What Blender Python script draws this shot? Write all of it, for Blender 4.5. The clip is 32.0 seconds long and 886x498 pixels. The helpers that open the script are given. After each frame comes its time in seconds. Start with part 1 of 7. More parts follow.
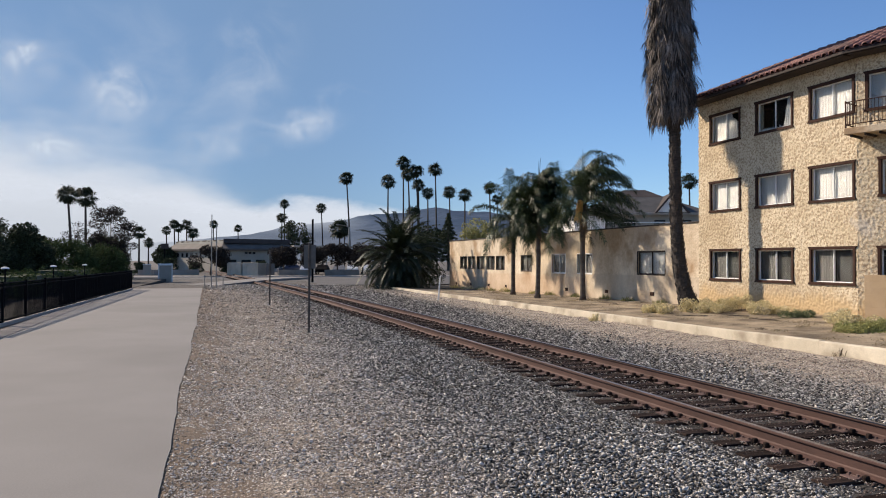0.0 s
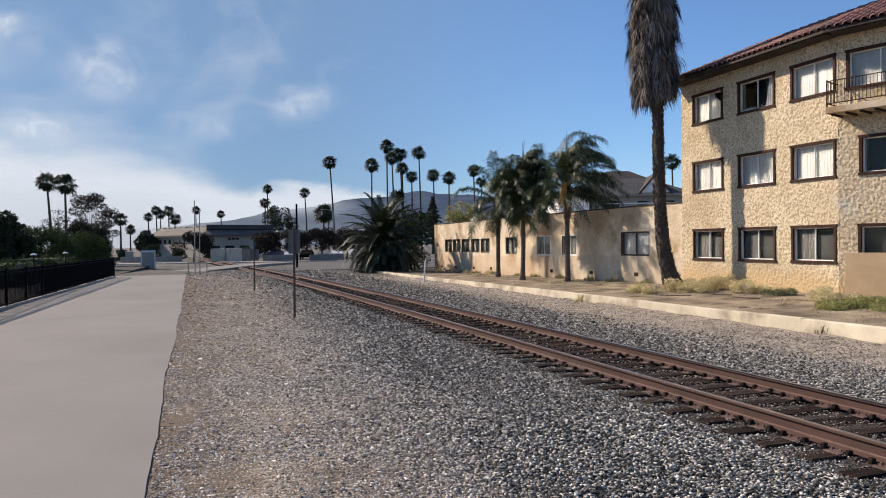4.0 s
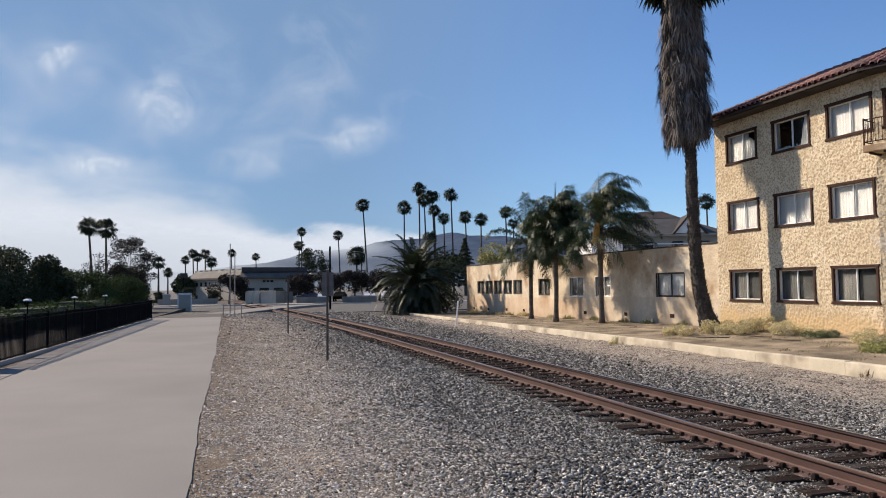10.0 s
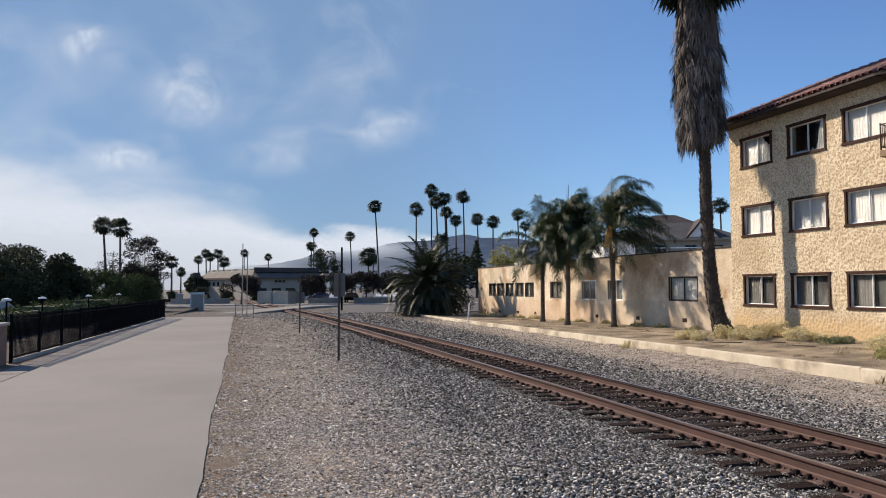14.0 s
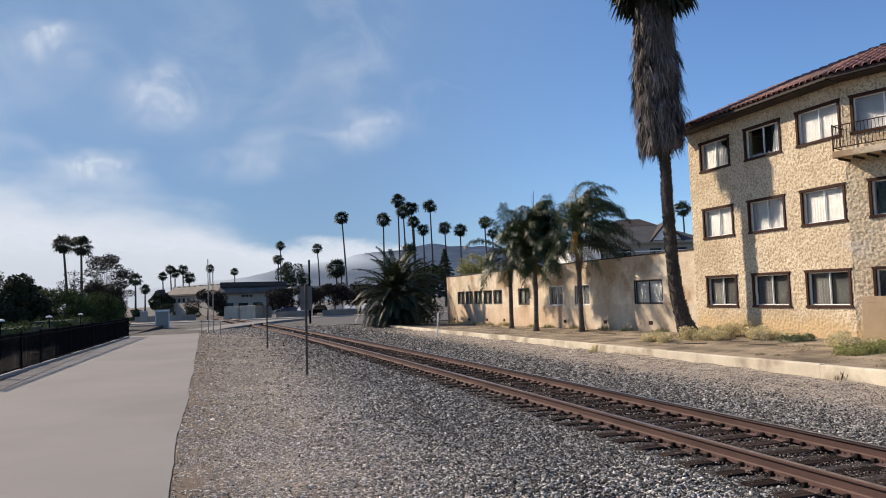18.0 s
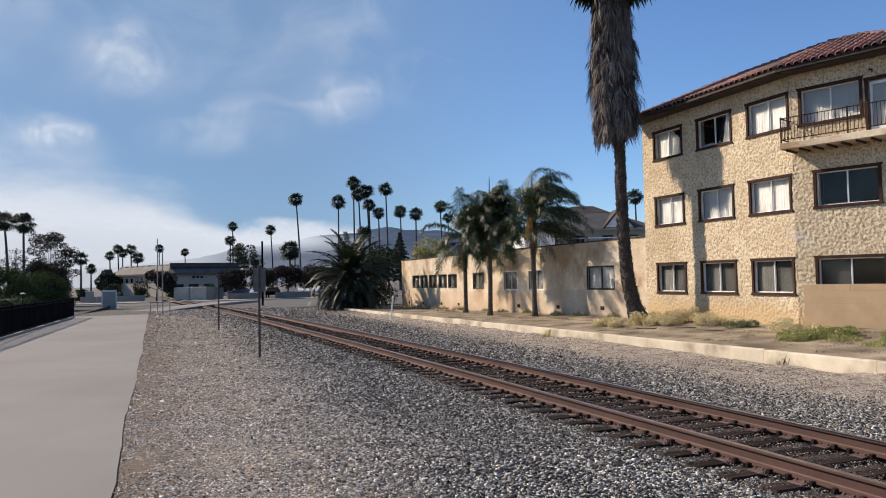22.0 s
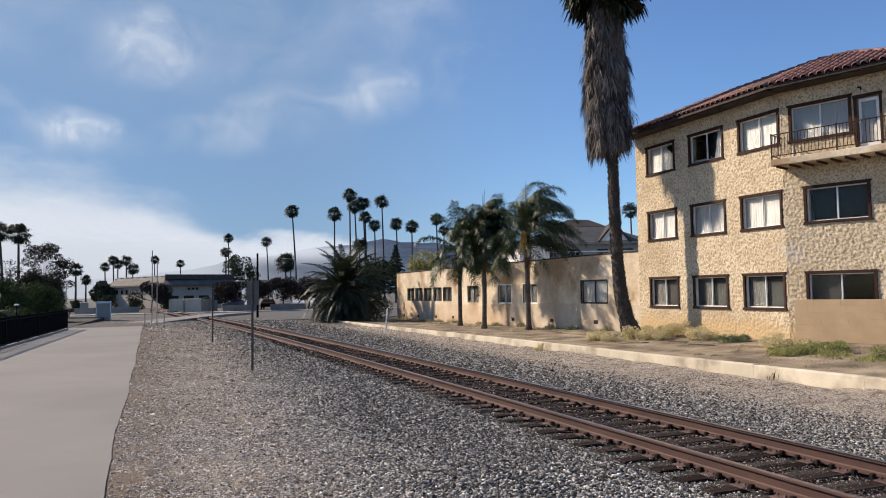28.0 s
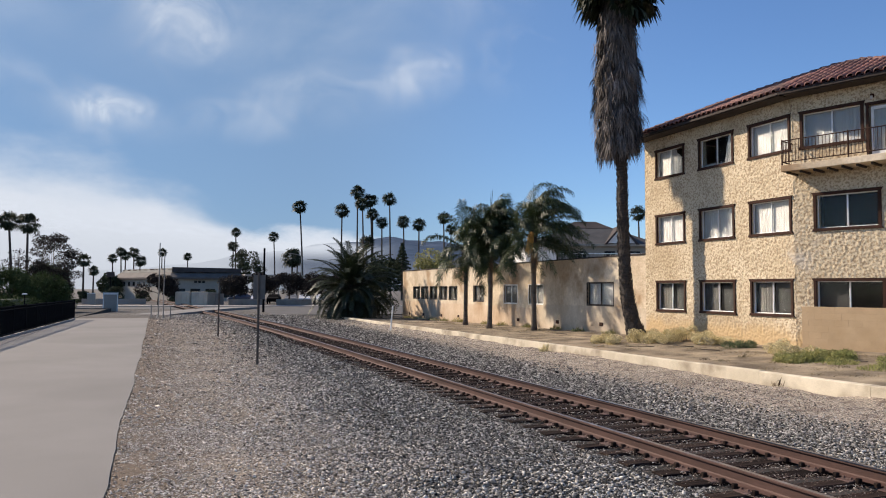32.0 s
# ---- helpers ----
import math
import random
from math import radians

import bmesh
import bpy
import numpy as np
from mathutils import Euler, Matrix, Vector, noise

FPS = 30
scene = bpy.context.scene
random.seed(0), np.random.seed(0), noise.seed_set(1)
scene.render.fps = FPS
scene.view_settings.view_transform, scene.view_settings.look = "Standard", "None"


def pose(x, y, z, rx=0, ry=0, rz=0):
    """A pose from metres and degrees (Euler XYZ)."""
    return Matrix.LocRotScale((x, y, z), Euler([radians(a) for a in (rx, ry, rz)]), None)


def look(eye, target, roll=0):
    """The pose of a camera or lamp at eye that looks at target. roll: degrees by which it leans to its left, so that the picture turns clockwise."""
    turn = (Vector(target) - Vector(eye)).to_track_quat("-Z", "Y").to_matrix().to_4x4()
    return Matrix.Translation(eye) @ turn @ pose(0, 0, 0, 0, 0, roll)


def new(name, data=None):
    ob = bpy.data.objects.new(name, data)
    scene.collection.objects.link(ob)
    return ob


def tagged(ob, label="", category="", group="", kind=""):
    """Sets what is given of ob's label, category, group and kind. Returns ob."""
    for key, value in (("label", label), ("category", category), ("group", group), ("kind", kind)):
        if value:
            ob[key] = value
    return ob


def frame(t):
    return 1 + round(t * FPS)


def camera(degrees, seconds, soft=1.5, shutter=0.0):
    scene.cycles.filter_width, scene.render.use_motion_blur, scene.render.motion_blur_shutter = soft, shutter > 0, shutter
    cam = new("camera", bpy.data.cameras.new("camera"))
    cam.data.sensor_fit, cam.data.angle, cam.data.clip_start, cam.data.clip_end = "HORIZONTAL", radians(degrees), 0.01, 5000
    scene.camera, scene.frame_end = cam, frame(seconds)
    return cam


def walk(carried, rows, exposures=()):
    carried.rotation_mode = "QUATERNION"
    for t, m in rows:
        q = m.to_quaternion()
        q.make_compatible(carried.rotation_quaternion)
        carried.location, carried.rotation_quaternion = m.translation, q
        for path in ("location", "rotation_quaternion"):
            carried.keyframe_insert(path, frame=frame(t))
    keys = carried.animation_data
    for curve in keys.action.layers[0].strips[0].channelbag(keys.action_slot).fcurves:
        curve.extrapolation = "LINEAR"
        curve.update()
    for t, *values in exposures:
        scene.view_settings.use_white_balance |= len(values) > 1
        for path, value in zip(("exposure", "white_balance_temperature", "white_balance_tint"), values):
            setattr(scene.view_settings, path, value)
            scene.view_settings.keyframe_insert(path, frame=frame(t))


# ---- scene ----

# ======== camera: held by hand on the edge of the path, nearly still ========
CAM = [
    (0, -0, 0, 1.85, 17.72, 0.91, 0.18),
    (0.5, -0.008, 0.075, 1.853, 18.37, 0.75, 0.49),
    (1, -0.025, 0.064, 1.841, 18.42, 0.42, 0.71),
    (1.5, -0.017, 0.059, 1.842, 18.3, -0.18, 0.74),
    (2, -0.011, 0.056, 1.849, 18.32, -0.67, 0.54),
    (2.5, -0.018, 0.035, 1.844, 18.53, -0.89, 0.26),
    (4.5, -0.004, 0.026, 1.847, 18.74, -0.28, -0.83),
    (5, -0.003, -0.011, 1.843, 18.2, -0.28, -1.08),
    (5.5, -0.01, 0.004, 1.835, 17.51, -0.35, -1.22),
    (6, -0.012, 0.023, 1.834, 16.88, -0.28, -1.17),
    (6.5, -0.025, 0.019, 1.849, 16.57, 0.02, -0.94),
    (7, -0.023, 0.007, 1.843, 16.6, 0.55, -0.77),
    (7.5, -0.018, 0.037, 1.851, 16.84, 1.11, -0.73),
    (8, -0.021, 0.036, 1.849, 17.01, 1.65, -0.7),
    (8.5, -0.018, 0.015, 1.866, 17, 2.05, -0.69),
    (9, -0.007, 0.033, 1.864, 16.84, 2.38, -0.7),
    (9.5, -0.009, 0.017, 1.861, 16.62, 2.65, -0.71),
    (10, -0.01, 0.015, 1.859, 16.42, 2.88, -0.75),
    (10.5, -0.007, 0.01, 1.862, 16.2, 3.07, -0.76),
    (11, -0.016, 0.039, 1.871, 16.06, 3.17, -0.73),
    (11.5, -0.021, 0.044, 1.86, 15.92, 3.22, -0.6),
    (12, -0.029, 0.046, 1.86, 15.85, 3.18, -0.49),
    (12.5, -0.029, 0.041, 1.86, 15.78, 3.05, -0.36),
    (13, -0.01, 0.037, 1.866, 15.7, 2.95, -0.25),
    (13.5, -0.015, 0.036, 1.868, 15.61, 2.95, -0.23),
    (14, -0.011, 0.028, 1.855, 15.5, 3.04, -0.2),
    (14.5, -0.003, 0.026, 1.86, 15.41, 3.16, -0.21),
    (16.5, -0.022, 0.024, 1.86, 15.7, 2.97, -0.96),
    (17, -0.015, 0.037, 1.856, 16.35, 3.05, -1.47),
    (17.5, -0.008, -0.017, 1.867, 17.16, 3.35, -1.79),
    (18, 0.028, -0.023, 1.875, 18.01, 3.71, -1.89),
    (18.5, 0.031, -0.001, 1.879, 18.93, 3.9, -1.68),
    (19, 0.012, -0.005, 1.871, 19.75, 3.82, -1.46),
    (19.5, 0.012, 0.013, 1.868, 20.49, 3.56, -1.29),
    (20, 0.009, 0.014, 1.862, 21.07, 3.19, -1.19),
    (20.5, 0.008, -0.014, 1.866, 21.42, 2.84, -1.13),
    (21, 0.008, 0.011, 1.861, 21.48, 2.59, -1.01),
    (21.5, 0.005, -0.003, 1.852, 21.47, 2.43, -1.04),
    (22, 0.008, 0.011, 1.859, 21.51, 2.36, -1.18),
    (22.5, 0.006, 0.019, 1.864, 21.64, 2.31, -1.27),
    (23, 0.005, 0.018, 1.85, 21.78, 2.25, -1.23),
    (23.5, 0.003, 0.022, 1.848, 21.74, 2.19, -1.12),
    (24, 0.015, 0.023, 1.851, 21.34, 2.18, -1.02),
    (24.5, 0.003, -0.003, 1.853, 20.67, 2.25, -1.14),
    (26.5, 0.023, -0.156, 1.875, 20.36, 2.28, -1.23),
    (27, 0.024, -0.134, 1.882, 21.16, 2.63, -0.88),
    (27.5, 0.04, -0.111, 1.898, 21.71, 3.06, -0.8),
    (28, 0.053, -0.139, 1.894, 21.82, 3.33, -0.93),
    (28.5, 0.06, -0.154, 1.894, 21.54, 3.27, -1.15),
    (29, 0.051, -0.127, 1.88, 21.01, 3.08, -1.2),
    (29.5, 0.049, -0.13, 1.888, 20.47, 2.85, -1.13),
    (30, 0.049, -0.145, 1.888, 20.1, 2.75, -1.02),
    (30.5, 0.046, -0.152, 1.881, 20.02, 2.76, -0.86),
    (31, 0.037, -0.15, 1.879, 20.14, 2.89, -0.58),
    (31.5, 0.037, -0.126, 1.892, 20.56, 3.07, -0.15),
    (32, 0.044, -0.132, 1.892, 21.3, 3.24, 0.37),
]
cam = camera(62.5, 32.0, soft=1.0)


def held(x, y, z, yaw, pitch, roll):
    return pose(x, y, z, 0, 0, -yaw) @ pose(0, 0, 0, 90 + pitch) @ pose(0, 0, 0, 0, 0, roll)


walk(cam, [(r[0], held(*r[1:])) for r in CAM], exposures=[(0.0, 0.34, 6640, 13), (6.0, 0.40, 6640, 13), (13.0, 0.39, 6640, 13), (32.0, 0.40, 6640, 13)])

# ======== daylight: sun from the left, hazy blue sky ========
SUN_ELEVATION, SUN_TURN = radians(35), math.atan2(-0.669, 0.743)
world = bpy.data.worlds.new("sky")
scene.world = world
world.use_nodes = True
wn, wl = world.node_tree.nodes, world.node_tree.links
wn.clear()
sky = wn.new("ShaderNodeTexSky")
sky.sky_type, sky.sun_disc = "NISHITA", False
sky.sun_elevation, sky.sun_rotation = SUN_ELEVATION, SUN_TURN
sky.air_density, sky.dust_density, sky.ozone_density = 1.0, 0.0, 8.0
wbg, wout = wn.new("ShaderNodeBackground"), wn.new("ShaderNodeOutputWorld")
wbg.inputs["Strength"].default_value = 0.114
wl.new(sky.outputs["Color"], wbg.inputs["Color"])
wl.new(wbg.outputs["Background"], wout.inputs["Surface"])
sun = new("sun", bpy.data.lights.new("sun", "SUN"))
sun.data.energy, sun.data.angle, sun.data.color = 5.0, radians(0.6), (1.0, 0.865, 0.70)
to_sun = Vector((math.sin(SUN_TURN) * math.cos(SUN_ELEVATION), math.cos(SUN_TURN) * math.cos(SUN_ELEVATION), math.sin(SUN_ELEVATION)))
sun.matrix_world = look(to_sun * 100, (0, 0, 0))

# ======== builders ========
rnd = random.Random(7)


class Shape:
    """Collects vertices and faces of one mesh."""

    def __init__(self):
        self.v, self.f = [], []

    def add(self, verts, faces):
        n = len(self.v)
        self.v.extend(tuple(p) for p in verts)
        self.f.extend(tuple(i + n for i in f) for f in faces)
        return self

    def box(self, x0, y0, z0, x1, y1, z1, bevel=0.0, m=None):
        x0, x1, y0, y1, z0, z1 = min(x0, x1), max(x0, x1), min(y0, y1), max(y0, y1), min(z0, z1), max(z0, z1)
        b = min(bevel, (x1 - x0) * 0.4, (y1 - y0) * 0.4, (z1 - z0) * 0.4)
        if b <= 0:
            vs = [(x, y, z) for z in (z0, z1) for x, y in ((x0, y0), (x1, y0), (x1, y1), (x0, y1))]
            fs = [(3, 2, 1, 0), (4, 5, 6, 7), (0, 1, 5, 4), (1, 2, 6, 5), (2, 3, 7, 6), (3, 0, 4, 7)]
        else:
            vs, fs = [], []
            ring = lambda i: [(x0 + i, y0 + b), (x0 + b, y0 + i), (x1 - b, y0 + i), (x1 - i, y0 + b), (x1 - i, y1 - b), (x1 - b, y1 - i), (x0 + b, y1 - i), (x0 + i, y1 - b)]
            for z, i in ((z0, b), (z0 + b, 0), (z1 - b, 0), (z1, b)):
                vs += [(x, y, z) for x, y in ring(i)]
            fs = [tuple(range(7, -1, -1)), tuple(range(24, 32))]
            fs += [(r * 8 + k, r * 8 + (k + 1) % 8, r * 8 + 8 + (k + 1) % 8, r * 8 + 8 + k) for r in range(3) for k in range(8)]
        if m is not None:
            vs = [m @ Vector(p) for p in vs]
        return self.add(vs, fs)

    def tube(self, points, radii, n=8, caps=True):
        pts = [Vector(p) for p in points]
        vs, fs = [], []
        side = None
        for k, p in enumerate(pts):
            d = (pts[min(k + 1, len(pts) - 1)] - pts[max(k - 1, 0)]).normalized()
            if side is None:
                side = d.orthogonal().normalized()
            side = (side - d * side.dot(d)).normalized()
            up = d.cross(side)
            r = radii[k] if hasattr(radii, "__len__") else radii
            vs += [p + (side * math.cos(a) + up * math.sin(a)) * r for a in (2 * math.pi * i / n for i in range(n))]
        for k in range(len(pts) - 1):
            fs += [(k * n + i, k * n + (i + 1) % n, k * n + n + (i + 1) % n, k * n + n + i) for i in range(n)]
        if caps:
            fs += [tuple(range(n - 1, -1, -1)), tuple(range(len(vs) - n, len(vs)))]
        return self.add(vs, fs)

    def mesh(self, name, material, smooth=False):
        me = bpy.data.meshes.new(name)
        me.from_pydata(self.v, [], self.f)
        me.materials.append(material)
        if smooth:
            me.shade_smooth()
        me.update()
        return me


def part(name, shape, material, parent=None, label="", smooth=False, at=None):
    """One mesh object, under a thing or a part."""
    ob = new(name, shape if isinstance(shape, bpy.types.Mesh) else shape.mesh(name, material, smooth))
    if at is not None:
        ob.matrix_basis = at
    ob.parent = parent
    if label:
        ob["label"] = label
    return ob


def thing(name, label, category, at=None, group="", kind=""):
    ob = new(name)
    if at is not None:
        ob.matrix_basis = at
    return tagged(ob, label, category, group, kind)


def big_mesh(name, co, faces, material):
    """A mesh from arrays of vertices and of equal-sized faces."""
    me = bpy.data.meshes.new(name)
    k = faces.shape[1]
    me.vertices.add(len(co))
    me.vertices.foreach_set("co", np.ascontiguousarray(co, dtype=np.float32).ravel())
    me.loops.add(faces.size)
    me.loops.foreach_set("vertex_index", np.ascontiguousarray(faces, dtype=np.int32).ravel())
    me.polygons.add(len(faces))
    me.polygons.foreach_set("loop_start", np.arange(0, faces.size, k, dtype=np.int32))
    me.update(calc_edges=True)
    me.validate()
    me.materials.append(material)
    return me


# ======== materials ========
def rgb(c):
    return (*c, 1.0)


def surface(name, c1, c2, scale=1.0, rough=0.8, fine=30.0, fine_amount=0.25, bump=0.3, bump_scale=None, bump_depth=0.01, metal=0.0, random_amount=0.0,
            local=False, stretch=(1, 1, 1), island=0.0, translucent=0.0, spec=0.5, third=None, third_scale=0.15):
    """Two tones mixed by a coarse noise, a fine grain, and fine relief."""
    m = bpy.data.materials.new(name)
    m.use_nodes = True
    n, l = m.node_tree.nodes, m.node_tree.links
    bsdf = n["Principled BSDF"]
    if local:
        src = n.new("ShaderNodeTexCoord").outputs["Object"]
    else:
        src = n.new("ShaderNodeNewGeometry").outputs["Position"]
    if stretch != (1, 1, 1):
        mp = n.new("ShaderNodeMapping")
        mp.inputs["Scale"].default_value = stretch
        l.new(src, mp.inputs["Vector"])
        src = mp.outputs["Vector"]

    def noise_node(s, detail=5.0, roughness=0.6):
        t = n.new("ShaderNodeTexNoise")
        t.inputs["Scale"].default_value, t.inputs["Detail"].default_value, t.inputs["Roughness"].default_value = s, detail, roughness
        l.new(src, t.inputs["Vector"])
        return t.outputs["Fac"]

    def ramp(fac, lo, hi):
        r = n.new("ShaderNodeMapRange")
        r.inputs["From Min"].default_value, r.inputs["From Max"].default_value = lo, hi
        l.new(fac, r.inputs["Value"])
        return r.outputs["Result"]

    def mix(fac, a, b, kind="MIX"):
        x = n.new("ShaderNodeMix")
        x.data_type, x.blend_type = "RGBA", kind
        for sock, val in ((x.inputs["Factor"], fac), (x.inputs[6], a), (x.inputs[7], b)):
            if isinstance(val, (tuple, float, int)):
                sock.default_value = val
            else:
                l.new(val, sock)
        return x.outputs[2]

    col = mix(ramp(noise_node(scale), 0.32, 0.68), rgb(c1), rgb(c2))
    if third:
        col = mix(ramp(noise_node(third_scale, 3.0), 0.48, 0.66), col, rgb(third))
    grain = ramp(noise_node(fine, 3.0, 0.7), 0.25, 0.75)
    g = n.new("ShaderNodeMapRange")
    g.inputs["To Min"].default_value, g.inputs["To Max"].default_value = 1 - fine_amount, 1 + fine_amount
    l.new(grain, g.inputs["Value"])
    col = mix(1.0, col, g.outputs["Result"], "MULTIPLY")
    for amount, node, sock in ((random_amount, "ShaderNodeObjectInfo", "Random"), (island, "ShaderNodeNewGeometry", "Random Per Island")):
        if amount:
            g = n.new("ShaderNodeMapRange")
            g.inputs["To Min"].default_value, g.inputs["To Max"].default_value = 1 - amount, 1 + amount
            l.new(n.new(node).outputs[sock], g.inputs["Value"])
            col = mix(1.0, col, g.outputs["Result"], "MULTIPLY")
    l.new(col, bsdf.inputs["Base Color"])
    bsdf.inputs["Roughness"].default_value, bsdf.inputs["Metallic"].default_value = rough, metal
    bsdf.inputs["Specular IOR Level"].default_value = spec
    if bump:
        b = n.new("ShaderNodeBump")
        b.inputs["Strength"].default_value, b.inputs["Distance"].default_value = bump, bump_depth
        l.new(noise_node(bump_scale or fine, 4.0, 0.65), b.inputs["Height"])
        l.new(b.outputs["Normal"], bsdf.inputs["Normal"])
    if translucent:
        tr, ms = n.new("ShaderNodeBsdfTranslucent"), n.new("ShaderNodeMixShader")
        l.new(col, tr.inputs["Color"])
        ms.inputs["Fac"].default_value = translucent
        l.new(bsdf.outputs["BSDF"], ms.inputs[1])
        l.new(tr.outputs["BSDF"], ms.inputs[2])
        l.new(ms.outputs["Shader"], n["Material Output"].inputs["Surface"])
    return m


def glass_pane(name, tint, rough=0.03):
    m = bpy.data.materials.new(name)
    m.use_nodes = True
    b = m.node_tree.nodes["Principled BSDF"]
    b.inputs["Base Color"].default_value, b.inputs["Roughness"].default_value = rgb(tint), rough
    b.inputs["Transmission Weight"].default_value, b.inputs["IOR"].default_value = 1.0, 1.22
    return m


def lace_stucco():
    """A pale troweled lace coat with browner recesses, their pit shade put into the colour, splashed ochre by the soil
    at its foot.
    """
    m = surface("rough_stucco", (0.565, 0.470, 0.320), (0.675, 0.575, 0.412), 0.8, 0.92, 40, 0.10, 0.5, 26, 0.012, third=(0.50, 0.40, 0.26), third_scale=0.5)
    n, l = m.node_tree.nodes, m.node_tree.links
    bsdf = n["Principled BSDF"]
    top_coat = bsdf.inputs["Base Color"].links[0].from_socket
    pos = n.new("ShaderNodeNewGeometry").outputs["Position"]

    def fac(scale, lo, hi, detail=3.0):
        t, r = n.new("ShaderNodeTexNoise"), n.new("ShaderNodeMapRange")
        t.inputs["Scale"].default_value, t.inputs["Detail"].default_value = scale, detail
        r.inputs["From Min"].default_value, r.inputs["From Max"].default_value = lo, hi
        l.new(pos, t.inputs["Vector"])
        l.new(t.outputs["Fac"], r.inputs["Value"])
        return r.outputs["Result"], t.outputs["Fac"]

    a = n.new("ShaderNodeMix")
    a.data_type = "RGBA"
    l.new(fac(15.0, 0.39, 0.53)[0], a.inputs["Factor"])
    # brown of the recesses: shade of the pits as colour
    a.inputs[6].default_value = (0.35, 0.262, 0.166, 1)
    l.new(top_coat, a.inputs[7])
    sep, wob, lim = n.new("ShaderNodeSeparateXYZ"), n.new("ShaderNodeMath"), n.new("ShaderNodeMapRange")
    l.new(pos, sep.inputs["Vector"])
    wob.operation = "MULTIPLY_ADD"
    wob.inputs[1].default_value = -1.1
    l.new(fac(1.3, 0, 1)[1], wob.inputs[0])
    l.new(sep.outputs["Z"], wob.inputs[2])
    lim.inputs["From Min"].default_value, lim.inputs["From Max"].default_value = 0.35, -0.1
    l.new(wob.outputs["Value"], lim.inputs["Value"])
    b = n.new("ShaderNodeMix")
    b.data_type = "RGBA"
    l.new(lim.outputs["Result"], b.inputs["Factor"])
    l.new(a.outputs[2], b.inputs[6])
    b.inputs[7].default_value = (0.52, 0.375, 0.205, 1)
    worn, gap, edge = n.new("ShaderNodeMix"), n.new("ShaderNodeVectorMath"), n.new("ShaderNodeMapRange")
    worn.data_type = "RGBA"
    gap.operation = "DISTANCE"
    gap.inputs[1].default_value = (19.8, 17.95, 3.05)
    l.new(pos, gap.inputs[0])
    mixed = n.new("ShaderNodeMath")
    mixed.operation = "MULTIPLY_ADD"
    mixed.inputs[1].default_value = 1.6
    l.new(fac(2.6, 0, 1, 6.0)[1], mixed.inputs[0])
    l.new(gap.outputs["Value"], mixed.inputs[2])
    edge.inputs["From Min"].default_value, edge.inputs["From Max"].default_value = 1.35, 0.95
    l.new(mixed.outputs["Value"], edge.inputs["Value"])
    soft = n.new("ShaderNodeMath")
    soft.operation = "MULTIPLY"
    soft.inputs[1].default_value = 0.5
    l.new(edge.outputs["Result"], soft.inputs[0])
    l.new(soft.outputs["Value"], worn.inputs["Factor"])
    l.new(b.outputs[2], worn.inputs[6])
    worn.inputs[7].default_value = (0.50, 0.47, 0.43, 1)
    l.new(worn.outputs[2], bsdf.inputs["Base Color"])
    return m


